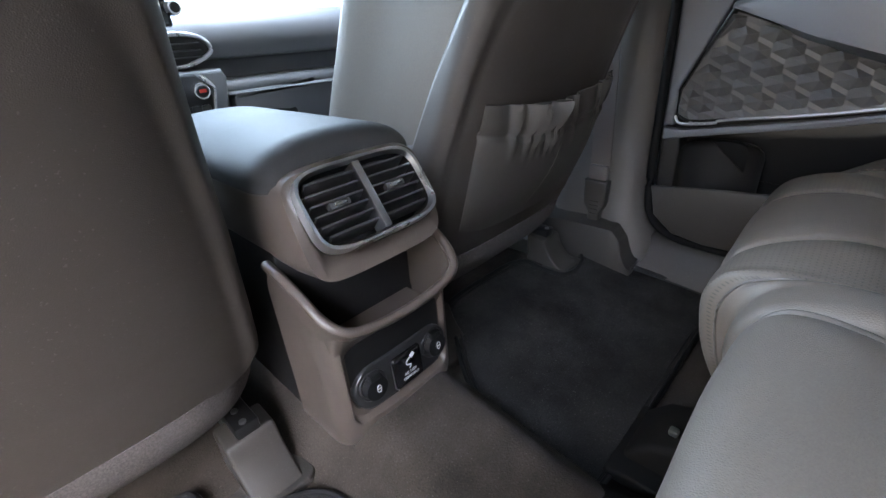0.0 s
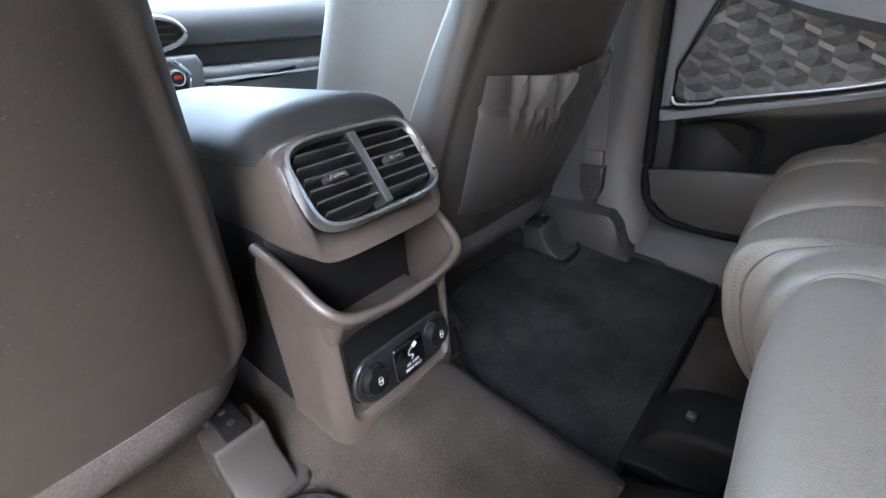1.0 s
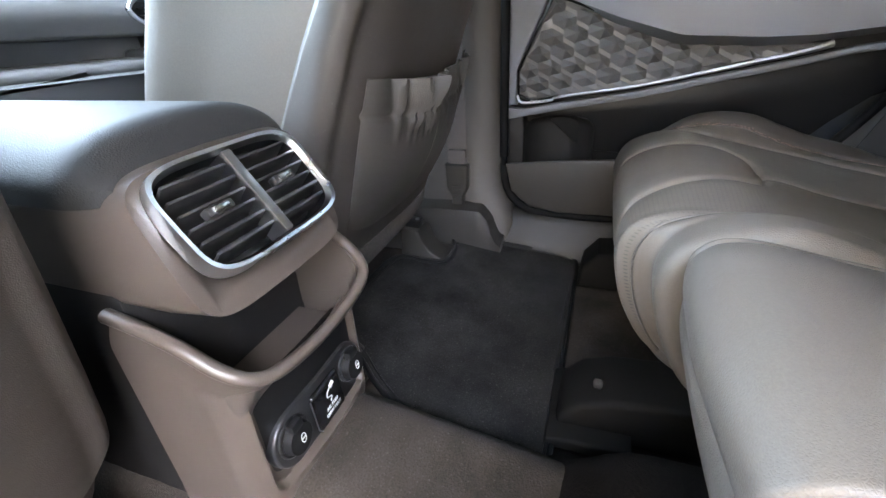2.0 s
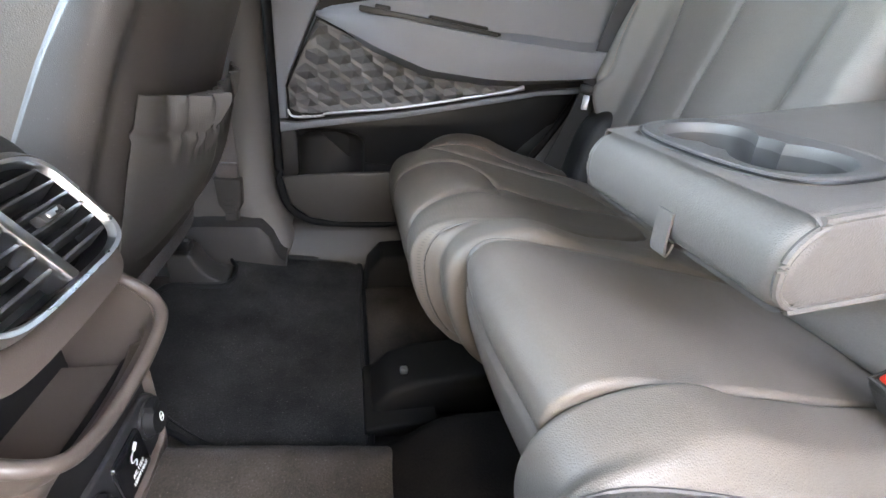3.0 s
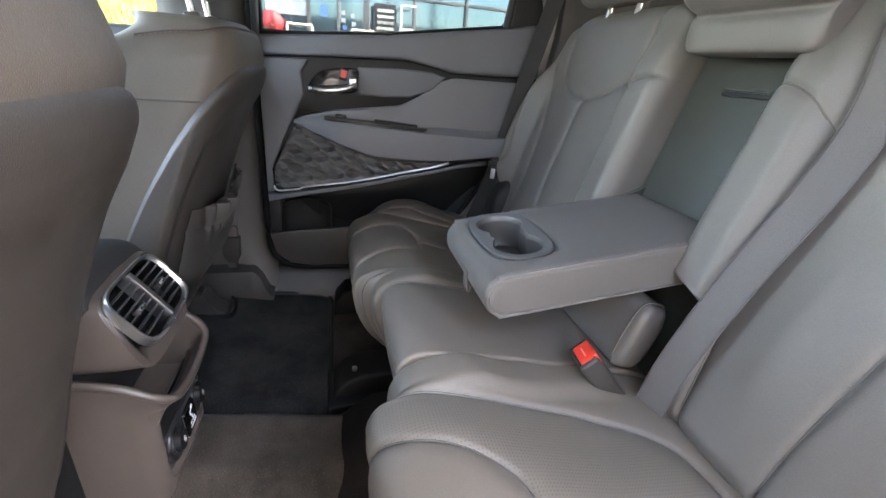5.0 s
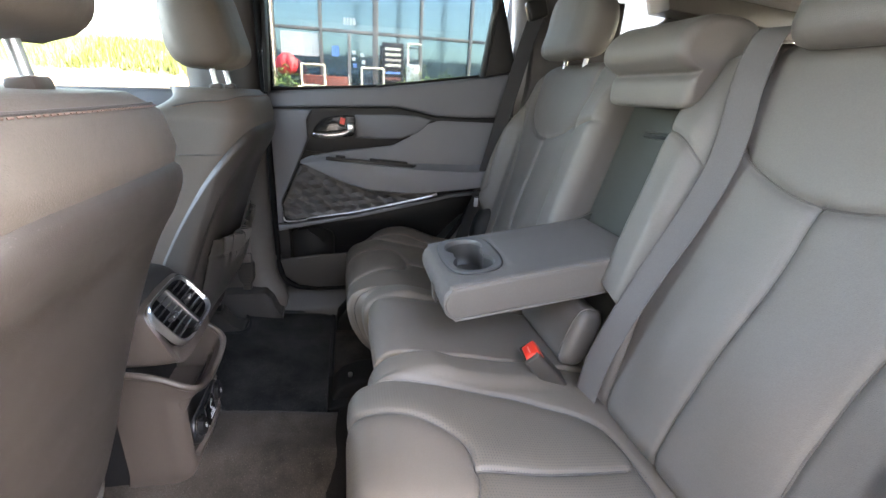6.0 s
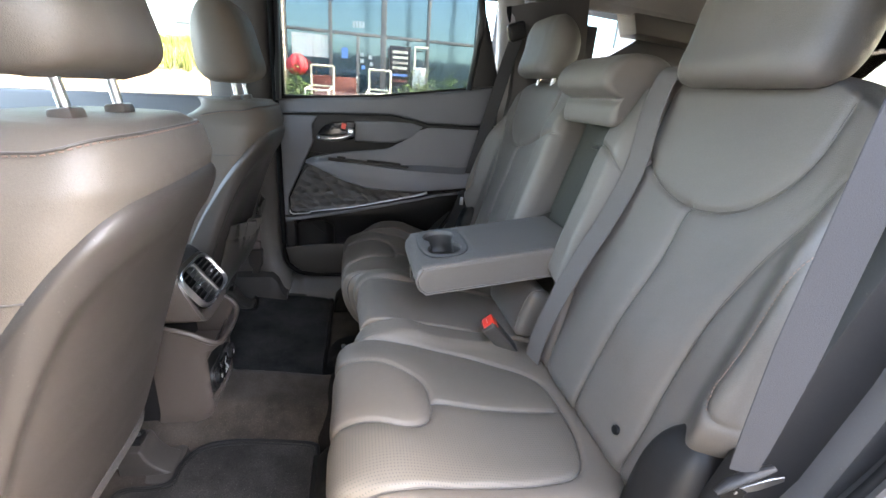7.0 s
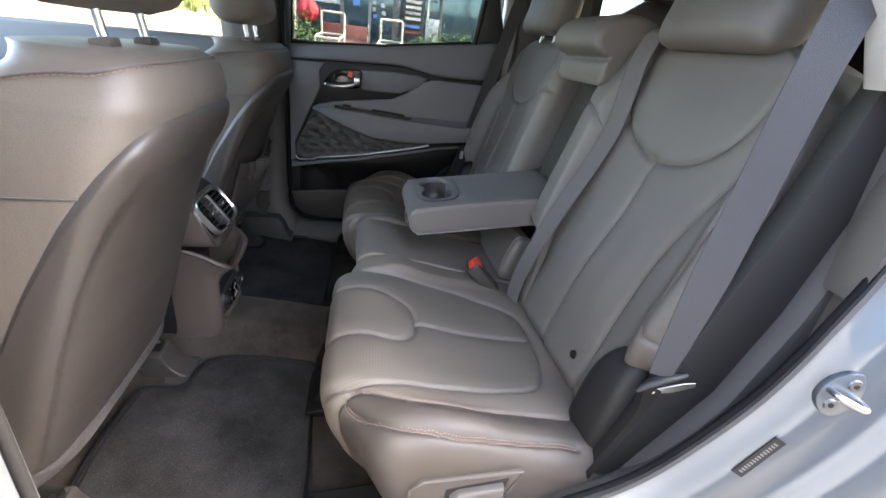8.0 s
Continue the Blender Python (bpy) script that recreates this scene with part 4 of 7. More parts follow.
def seat_swell(s):
    def f(X, Q):
        a = X * s
        out = 0.014 * smoothstep(0.585, 0.640, a) + 0.010 * smoothstep(0.20, 0.165, a)
        ins = smoothstep(0.20, 0.28, a) * smoothstep(0.56, 0.48, a)
        return out * smoothstep(-0.50, -0.40, Q) + 0.008 * ins * bump(Q, -0.14, 0.10) - 0.008 * ins * bump(Q, -0.36, 0.12)
    return f


WELT_Q, WELT_X = (-0.48, -0.33, -0.25, -0.19, -0.138, -0.112, -0.100, -0.082, -0.05, 0.0, 0.07), (0.595, 0.600, 0.606, 0.610, 0.604, 0.588, 0.576, 0.566, 0.571, 0.573, 0.572)   # the seam above the outer side


def rear_seat(side):
    s = 1 if side == "right" else -1
    base = thing("rear_seat", (s * 0.41, -0.30, 0.12), "grey-brown leather back seat with perforated insert and sewn seams" if s < 0 else "grey-brown leather back seat beside the closed door", "car seat", "back seats")

    def mx(line):
        return [(s * x, q) for x, q in line]
    tongue = mx(curve2([(0.245, 0.10), (0.245, 0.0), (0.252, -0.06), (0.285, -0.15), (0.318, -0.205), (0.352, -0.222), (0.395, -0.222), (0.432, -0.205), (0.447, -0.165), (0.432, -0.10), (0.425, -0.04), (0.42, 0.05)], 6))
    spine = mx(curve2([(0.375, -0.222), (0.374, -0.35), (0.372, -0.475)], 6))
    rim = mx(curve2([(0.184, 0.12), (0.182, 0.0), (0.182, -0.06), (0.188, -0.14), (0.203, -0.26), (0.225, -0.37), (0.256, -0.452), (0.30, -0.490), (0.40, -0.492), (0.48, -0.475), (0.525, -0.44), (0.545, -0.36), (0.556, -0.22), (0.560, -0.12), (0.555, -0.06), (0.54, 0.0), (0.53, 0.08)], 6))
    welt = mx(curve2([(0.595, -0.48), (0.595, -0.41), (0.600, -0.33), (0.606, -0.25), (0.610, -0.19), (0.604, -0.138), (0.588, -0.112), (0.576, -0.100), (0.566, -0.082)], 8))
    front = mx(curve2([(0.566, -0.082), (0.570, -0.055), (0.573, 0.0), (0.572, 0.07)], 8))
    side = mx(curve2([(0.571, -0.050), (0.584, -0.042), (0.600, -0.041), (0.622, -0.048), (0.648, -0.069), (0.660, -0.095), (0.668, -0.130), (0.671, -0.165), (0.668, -0.23), (0.665, -0.30), (0.660, -0.40), (0.657, -0.465)], 8))
    x0, x1 = sorted((s * 0.1225, s * 0.688))
    P, X, Q, N = cushion(x0, x1, [tongue, spine, rim, welt, front, side], LEATHER_SEAT, base, seat_swell(s), radii=(0.016, 0.050) if s > 0 else (0.050, 0.007), n=190, m=190, label="grey-brown leather seat cushion", insert=(rim, tongue), corner=True)
    for ln, apart in ((welt, 0.0035), (side, 0.0030)):
        bed = on_surface(P, X, Q, ln)
        for k in (-apart, apart):
            row = []
            for (p, nn), (p1, _) in zip(bed, bed[1:]):
                row.append((p + (p1 - p).cross(nn).normalized() * k, nn))
            part("seam_thread", stitches([row], 0.0030, 0.0036, 0.0058, 0.0008), REDTHREAD, base, "red-brown double stitching")
        part("seam", tube([p + nn * 0.0003 for p, nn in on_surface(P, X, Q, ln)], 0.0012, 5), LEATHER_DARK, base)
    for sm in (tongue, spine, rim, front):
        part("seam", tube([p + nn * 0.0004 for p, nn in on_surface(P, X, Q, sm)], 0.0014, 5), LEATHER_DARK, base)
    # backrest, leaning back
    B = back_frame()
    n_u, n_v = 150, 190
    vs = np.linspace(0, 1, n_v)
    H = 0.665
    rows = []
    V = np.zeros((n_v, n_u))
    U = np.zeros((n_v, n_u))
    for j, t in enumerate(vs):
        v = t * H
        inner = 0.112 + 0.07 * float(smoothstep(0.60, H, v)) ** 1.5 + 0.066 * float(smoothstep(0.214, 0.188, v))
        outer = 0.665 - 0.05 * float(smoothstep(0.30, 0.62, v)) - 0.09 * float(smoothstep(0.58, H, v)) ** 1.6 - 0.05 * float(smoothstep(0.22, 0.10, v))
        U[j] = np.concatenate([inner + 0.028 * (1 - np.cos(np.linspace(0, math.pi / 2, 12))), np.linspace(inner + 0.028, outer - 0.028, n_u - 24 + 2)[1:-1], outer - 0.028 * (1 - np.cos(np.linspace(math.pi / 2, 0, 12)))])
        V[j] = v
    inner_e, outer_e = U[:, :1], U[:, -1:]
    e = np.minimum(U - inner_e, outer_e - U)
    r = 0.028
    W = -np.where(e < r, (r - np.sqrt(np.maximum(0, r * r - (r - e) ** 2))) * 1.6, 0)
    et = np.minimum(V + 0.01, H - V)
    W = W - np.where(et < 0.045, (0.045 - np.sqrt(np.maximum(0, 0.045 ** 2 - (0.045 - et) ** 2))), 0)
    W = W + 0.048 * smoothstep(0.575, 0.635, U) * smoothstep(0.05, 0.24, V) * smoothstep(0.62, 0.42, V) + 0.034 * smoothstep(0.235, 0.180, U) * smoothstep(0.03, 0.22, V) * smoothstep(0.66, 0.50, V)
    W = W + 0.012 * bump(V, 0.20, 0.12) * smoothstep(0.24, 0.32, U) * smoothstep(0.54, 0.46, U)
    head = curve2([(0.232, 0.70), (0.236, 0.61), (0.238, 0.545), (0.256, 0.498), (0.315, 0.463), (0.395, 0.444), (0.470, 0.455), (0.520, 0.490), (0.547, 0.540), (0.556, 0.62), (0.555, 0.70)], 6)
    mid = curve2([(0.398, 0.445), (0.396, 0.34), (0.385, 0.21), (0.372, 0.08), (0.370, -0.01)], 6)
    inn = curve2([(0.256, 0.498), (0.222, 0.44), (0.214, 0.32), (0.224, 0.14), (0.240, 0.0)], 6)
    out = curve2([(0.60, 0.53), (0.588, 0.490), (0.555, 0.405), (0.533, 0.305), (0.526, 0.185), (0.528, 0.083), (0.522, -0.01)], 6)
    wel = curve2([(0.612, 0.60), (0.634, 0.474), (0.631, 0.407), (0.628, 0.316), (0.620, 0.245), (0.640, 0.215), (0.67, 0.225)], 6)
    top_in = curve2([(0.120, 0.506), (0.150, 0.501), (0.185, 0.485), (0.214, 0.455), (0.228, 0.425)], 6)
    for sm in (head, mid, inn, out, wel, top_in):
        d = line_distance(U, V, sm)
        W = W - 0.0048 * np.exp(-(d / 0.005) ** 2) - 0.0028 * np.exp(-(d / 0.018) ** 2)
    W = W + 0.0010 * np.sin(U * 34 + V * 9) * np.sin(V * 25)
    P = np.zeros((n_v, n_u, 3))
    for j in range(n_v):
        for i in range(n_u):
            P[j, i] = B @ Vector((s * U[j, i], V[j, i], W[j, i]))
    bm = bmesh.new()
    me = sheet(P)
    bm.from_mesh(me)
    rim_e = [ed for ed in bm.edges if ed.is_boundary]
    got = bmesh.ops.extrude_edge_only(bm, edges=rim_e)
    back = B.to_3x3() @ Vector((0, 0, -0.085))
    for v in got["geom"]:
        if isinstance(v, bmesh.types.BMVert):
            v.co += back
    edges = [ed for ed in bm.edges if ed.is_boundary]
    bmesh.ops.holes_fill(bm, edges=edges, sides=0)
    part("backrest", bm, LEATHER, base, "grey-brown leather backrest with sewn panels")
    nb = B.to_3x3() @ Vector((0, 0, 1))
    line = [(B @ Vector((s * x, v, float(W[np.unravel_index(np.argmin((U - x) ** 2 + (V - v) ** 2), U.shape)]))), nb) for x, v in wel[:-8] if v < 0.49]
    for sm in (head, mid, inn, out, top_in):
        cord = [B @ Vector((s * x, v, float(W[np.unravel_index(np.argmin((U - x) ** 2 + (V - v) ** 2), U.shape)]) + 0.0004)) for x, v in sm if 0.01 < v < 0.63]
        part("seam", tube(cord, 0.0015, 5), LEATHER_DARK, base)
    part("backrest_thread", stitches([line], 0.0022, 0.0036, 0.0060, 0.0008), REDTHREAD, base, "red-brown stitching")
    part("screw_cover", turned(disc_bm(0.0085, 0.004), B @ pose(s * 0.493, 0.068, 0.004)), BLACK, base, "small black screw cover")
    # side shield with lever, and hinge cover
    plate = [(-0.187, 0.135), (-0.187, 0.258), (-0.205, 0.275), (-0.355, 0.284), (-0.340, 0.245), (-0.315, 0.19), (-0.27, 0.145)]
    sh = part("side_shield", prism(plate, "x", s * 0.676, s * 0.694, 0.005, 3), SIDE_SHADED, base, "brown plastic lever bezel")
    part("shield_rim", tube([(s * 0.6935, y, z) for y, z in plate], 0.0022, 6, closed=True), LEATHER_DARK, sh)
    part("lever_recess", prism([(-0.238, 0.185), (-0.240, 0.258), (-0.335, 0.274), (-0.330, 0.235), (-0.300, 0.175)], "x", s * 0.690, s * 0.6955, 0.002), BLACK, sh)
    lever = prism([(-0.246, 0.205), (-0.247, 0.248), (-0.258, 0.258), (-0.325, 0.267), (-0.328, 0.232), (-0.310, 0.215)], "x", s * 0.690, s * 0.708, 0.005, 3)
    part("lever", lever, LEVER, sh, "pale grey plastic recline lever")
    bm = bmesh.new()
    rings = []
    for t in np.linspace(0, 1, 22):
        z = 0.22 + 0.222 * t
        k = max(0.03, 1 - t ** 6.0) ** 0.5
        rings.append([(s * (0.610 + 0.050 * k * math.copysign(abs(math.cos(q)) ** 0.5, math.cos(q))), -0.535 - 0.030 * t + 0.066 * k * math.copysign(abs(math.sin(q)) ** 0.5, math.sin(q)), z) for q in np.linspace(0, 2 * math.pi, 32, endpoint=False)])
    loft(rings, bm)
    part("hinge_cover", bm, DARK, base, "dark plastic rounded hinge cover")
    headrest(base, s * 0.397, -0.597, 0.910 if s > 0 else 0.882, 0.27, 0.175, 0.115, 8.0, low=True)
    return base


def back_frame():
    """The frame of the leaning backrests: across, up the back, out of it."""
    a = radians(15.3)
    return Matrix(((1, 0, 0, 0), (0, -math.sin(a), math.cos(a), -0.50), (0, math.cos(a), math.sin(a), 0.27), (0, 0, 0, 1)))


def disc_bm(r, h, n=20):
    bm = bmesh.new()
    bmesh.ops.create_cone(bm, cap_ends=True, segments=n, radius1=r, radius2=r * 0.85, depth=h, matrix=Matrix.Translation((0, 0, h / 2)))
    return bm


def headrest(parent, cx, front_y, bottom_z, width, height, depth, lean, mat=None, low=False):
    """A padded headrest with a welt at each side, on two bright posts. front_y: its face, toward the sitter."""
    bm = bmesh.new()
    rings = []
    for t in np.linspace(0, 1, 34):
        z = t * height
        k = 2 * t - 1
        hw = width / 2 * (1 - 0.20 * max(0, k) ** 2.0 - 0.05 * max(0, -k) ** 3)
        cap = max(0.0, 1 - abs(k) ** (3.0 if k > 0 else 5.0)) ** 0.45
        hd = depth / 2 * cap * (1.0 - (0.10 if low else 0.30) * t)
        hw *= 0.80 + 0.20 * cap
        fy = (-0.018 if low else 0.006) * math.sin(math.pi * t)
        ring = []
        for q in np.linspace(0, 2 * math.pi, 44, endpoint=False):
            c, sn = math.cos(q), math.sin(q)
            x = hw * math.copysign(abs(c) ** 0.48, c)
            y = hd * math.copysign(abs(sn) ** 0.75, sn)
            g = 0.0035 * math.exp(-((abs(x) - width * 0.31) / 0.006) ** 2)
            ring.append((x, y * (1 - g / max(hd, 0.01)) + fy, z))
        rings.append(ring)
    loft(rings, bm)
    M = Matrix.Translation((cx, front_y - depth / 2, bottom_z)) @ pose(0, 0, 0, lean)
    part("headrest", turned(bm, M), mat or LEATHER, parent, "padded leather headrest")
    for dx in (-0.058, 0.058):
        back = -0.03 if low else 0.0
        part("headrest_post", tube([M @ Vector((dx, back, -0.05 if low else -0.07)), M @ Vector((dx, back, 0.03))], 0.0062, 12), CHROME, parent, "chrome headrest post")
        if not low:
            part("post_sleeve", turned(box(-0.016, 0.016, -0.013, 0.013, -0.046, -0.030, 0.005), M @ Matrix.Translation((dx, 0, 0.0))), TAUPE, parent)


LEATHER_SEAT = LEATHER_WARM
DULL_STEEL = material("dull_steel", (0.22, 0.22, 0.23), 0.35, metal=1.0, var=0.1)
LEVER = material("lever_plastic", (0.062, 0.056, 0.052), 0.42, var=0.08, grain=0.12, grain_size=900, bump=0.3, bump_size=900)
for sd in ("right", "left"):
    rear_seat(sd)


def build_centre():
    base = thing("middle_rear_seat", (0.0, -0.30, 0.12), "leather middle back seat with its cup holder armrest folded down", "car seat", "back seats")
    cross = curve2([(-0.13, -0.058), (0.0, -0.055), (0.13, -0.058)], 4)
    sides = [[(0.110, -0.5), (0.110, -0.2), (0.110, 0.0), (0.108, 0.14)]]
    P, X, Q, N = cushion(-0.1225, 0.1215, [cross] + sides, LEATHER_WARM, base, lambda X, Q: 0.003 * (1 - (X / 0.122) ** 2), radii=(0.006, 0.012), n=50, m=160,
            prof=[(-0.28, 0.125), (-0.20, 0.128), (-0.160, 0.155), (-0.128, 0.205), (-0.107, 0.255), (-0.096, 0.304), (-0.104, 0.338), (-0.142, 0.353), (-0.25, 0.336), (-0.36, 0.312), (-0.45, 0.293), (-0.52, 0.278), (-0.56, 0.26)], label="leather middle seat cushion")
    for sm in [cross] + [curve2(k, 10) for k in sides]:
        part("seam", tube([p + nn * 0.0003 for p, nn in on_surface(P, X, Q, sm)], 0.0011, 5), LEATHER_DARK, base)
    B = back_frame()
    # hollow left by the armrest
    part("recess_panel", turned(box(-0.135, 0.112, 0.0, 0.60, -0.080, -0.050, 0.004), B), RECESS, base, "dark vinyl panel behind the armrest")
    part("recess_slot", turned(box(-0.067, 0.036, 0.499, 0.507, -0.052, -0.046, 0.002), B), BLACK, base)
    part("recess_hem", turned(box(-0.067, 0.036, 0.510, 0.515, -0.052, -0.047, 0.002), B), RECESS, base)
    # Dark boxes added behind the side gaps, in place of the shade in them.
    part("gap_backing", turned(box(-0.26, -0.10, -0.10, 0.26, -0.13, -0.09, 0.004), B), RECESS, base)
    part("gap_backing", turned(box(0.10, 0.26, -0.10, 0.26, -0.13, -0.09, 0.004), B), RECESS, base)
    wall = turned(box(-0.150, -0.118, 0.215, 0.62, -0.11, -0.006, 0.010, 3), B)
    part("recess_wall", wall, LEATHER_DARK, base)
    # headrest panel above the hollow: a roll over a rounded block
    M = Matrix.Translation((-0.040, -0.640, 0.800))
    bm = bmesh.new()
    prof = smooth_line([(0.020, 0.000), (0.036, 0.008), (0.036, 0.040), (0.028, 0.056), (0.046, 0.064), (0.066, 0.080), (0.066, 0.105), (0.046, 0.130), (0.010, 0.145), (-0.05, 0.142), (-0.085, 0.120), (-0.09, 0.08), (-0.08, 0.02), (-0.04, 0.0)], 6, closed=True)
    xs = ends(-0.118, 0.118, 20, 0.022)
    rings = []
    c = Vector((-0.01, 0.085, 0))
    for x in xs:
        e = min(x + 0.118, 0.118 - x)
        k = 1 - (0.020 - math.sqrt(max(0, 0.020 ** 2 - (0.020 - min(e, 0.020)) ** 2))) / 0.085
        rings.append([M @ Vector((x, (c + (p - c) * k).x, (c + (p - c) * k).y)) for p in prof])
    part("headrest", loft(rings, bm), LEATHER, base, "low leather middle headrest")
    return base


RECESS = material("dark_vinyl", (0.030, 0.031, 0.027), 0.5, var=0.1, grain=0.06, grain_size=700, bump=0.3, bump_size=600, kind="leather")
MIDDLE = build_centre()


def build_armrest(seat):
    x0, x1 = -0.135, 0.108
    A = Matrix.Translation((0, -0.225, 0.405)) @ pose(0, 0, 0, -8.0)      # along the rest: y to the rear is minus
    n, m = 60, 90
    xs = ends(x0, x1, n, 0.014)
    rings = []
    for x in xs:
        e = min(x - x0, x1 - x)
        k = 0.012 - math.sqrt(max(0, 0.012 ** 2 - (0.012 - min(e, 0.012)) ** 2))
        prof = [(-0.40, 0.006 + k), (-0.05, 0.004 + k), (-0.02 - k, 0.006 + k), (-0.004 - k, 0.018 + k), (0.0 - k, 0.040), (-0.006 - k, 0.060 - k), (-0.022 - k, 0.072 - k), (-0.05, 0.076 - k), (-0.40, 0.080 - k)]
        rings.append([A @ Vector((x, p.x, p.y)) for p in smooth_line([(a, b, 0) for a, b in prof], 6)])
    bm = loft(rings)
    # the cup holders' opening is cut through the skin
    body = part("armrest", bm, LEATHER, seat, "grey leather armrest with two cup holders")
    base = body
    hole = capsule_outline(-0.001, -0.084, 0.090, 0.050)
    cutter = part("cutter", turned(prism(hole, "z", 0.020, 0.12), A), LEATHER)
    mod = body.modifiers.new("cut", "BOOLEAN")
    mod.operation, mod.object, mod.solver = "DIFFERENCE", cutter, "EXACT"
    me = bpy.data.meshes.new_from_object(body.evaluated_get(bpy.context.evaluated_depsgraph_get()))
    body.modifiers.clear()
    body.data = me
    bpy.data.objects.remove(cutter)
    # insert: a rim and the wells
    outer = [(x + 0.001, y + 0.084) for x, y in capsule_outline(-0.001, -0.084, 0.0905, 0.0505)]

    def ring(f, z, grow=0.0):
        return [A @ Vector((x * f + grow * x / math.hypot(x, y) - 0.001, y * f + grow * y / math.hypot(x, y) - 0.084, z)) for x, y in outer]

    def lobes(k, z):
        """The outline of two round wells joined in the middle, with cusps between them."""
        out = []
        for x, y in outer:
            q = math.atan2(y, abs(x))
            far = 0.0016 - (0.043 * math.sin(q)) ** 2
            r = max(0.031, 0.043 * math.cos(q) + math.sqrt(far) if far > 0 else 0.0) * k
            out.append(A @ Vector((r * x / math.hypot(x, y) - 0.001, r * y / math.hypot(x, y) - 0.084, z)))
        return out
    part("cup_rim", loft([ring(1.0, 0.074, 0.0075), ring(1.0, 0.0795, 0.007), ring(1.0, 0.0808, 0.005), ring(1.0, 0.0802, 0.0), lobes(1.03, 0.0795), lobes(1.0, 0.0765), lobes(0.99, 0.070)], caps=False), CUP, base, "grey plastic cup holder plate")
    part("plate_gap", tube(ring(1.0, 0.0785, 0.0085), 0.0011, 6, closed=True), BLACK, base)
    bm = loft([lobes(0.99, 0.070), lobes(0.965, 0.040), lobes(0.94, 0.026), lobes(0.90, 0.023), lobes(0.004, 0.023)], caps=False)
    part("cup_well", bm, CUP_SHADED, base, "grey plastic cup wells, coloured dark for their depth")
    # welt round the front end and pull strap
    for x in (x0 + 0.003, x1 - 0.003):
        form = [(-0.37, 0.0765), (-0.05, 0.0725), (-0.0255, 0.0685), (-0.0095, 0.0565), (-0.0035, 0.040), (-0.0075, 0.0215), (-0.0235, 0.0095), (-0.05, 0.0075), (-0.37, 0.0095)]
        part("welt", tube([A @ Vector((x, p.x, p.y)) for p in smooth_line(form, 6)], 0.0030, 8), LEATHER, base, "piped leather edge")
    sp = smooth_line([(-0.031, 0.0015, 0.040), (-0.031, 0.003, 0.022), (-0.031, 0.003, 0.006), (-0.031, 0.000, 0.000), (-0.031, -0.004, 0.004), (-0.031, -0.006, 0.012)], 6)
    part("pull_strap", ribbon([A @ p for p in sp], (1, 0, 0), 0.0090, 0.0025), LEATHER, base, "leather pull strap")
    part("hinge_flap", prism([(-0.535, 0.512), (-0.640, 0.512), (-0.652, 0.562), (-0.640, 0.560), (-0.600, 0.542)], "x", 0.100, 0.106, 0.002), RECESS, base, "dark hinge flap")
    part("flap_edge", tube([(0.099, -0.535, 0.520), (0.099, -0.600, 0.543), (0.099, -0.648, 0.562), (0.099, -0.628, 0.516)], 0.0016, 6), LEATHER, base)
    pad = part("side_bolster", roll_bm(), LEATHER, base, "padded roll under the armrest hinge")
    ring = roll_ring(-0.112, 1.012)
    part("bolster_welt", tube(ring, 0.0018, 6, closed=True), LEATHER_DARK, pad)


def roll_ring(x, k):
    """A rounded upright block's outline, leaning back."""
    out = []
    for q in np.linspace(0, 2 * math.pi, 36, endpoint=False):
        c, sn = math.cos(q), math.sin(q)
        u, v = 0.030 * k * math.copysign(abs(c) ** 0.6, c), 0.062 * k * math.copysign(abs(sn) ** 0.6, sn)
        out.append((x, -0.515 + u - 0.30 * v, 0.347 + v + 0.25 * u))
    return out


def roll_bm():
    rings = []
    for x, k in ((-0.130, 0.55), (-0.127, 0.80), (-0.121, 0.94), (-0.112, 1.0), (0.0, 1.0), (0.09, 1.0), (0.10, 0.94), (0.105, 0.7)):
        rings.append(roll_ring(x, k))
    return loft(rings)


def capsule_outline(cx, cy, hx, hy, n=14):
    """A rounded slot, longer across."""
    out = []
    for q in np.linspace(0, 2 * math.pi, 4 * n, endpoint=False):
        c, s = math.cos(q), math.sin(q)
        x = hx * math.copysign(abs(c) ** 0.62, c)
        y = hy * math.copysign(abs(s) ** 0.62, s)
        out.append((cx + x, cy + y))
    return out


# Darker cup plastic: the shade down in the wells is part of its colour.
CUP_SHADED = material("shaded_cup_plastic", (0.030, 0.028, 0.028), 0.5, var=0.06, grain=0.05, grain_size=900, bump=0.2, bump_size=900)
CUP = material("cup_plastic", (0.070, 0.066, 0.064), 0.48, var=0.06, grain=0.05, grain_size=900, bump=0.2, bump_size=900)
build_armrest(MIDDLE)


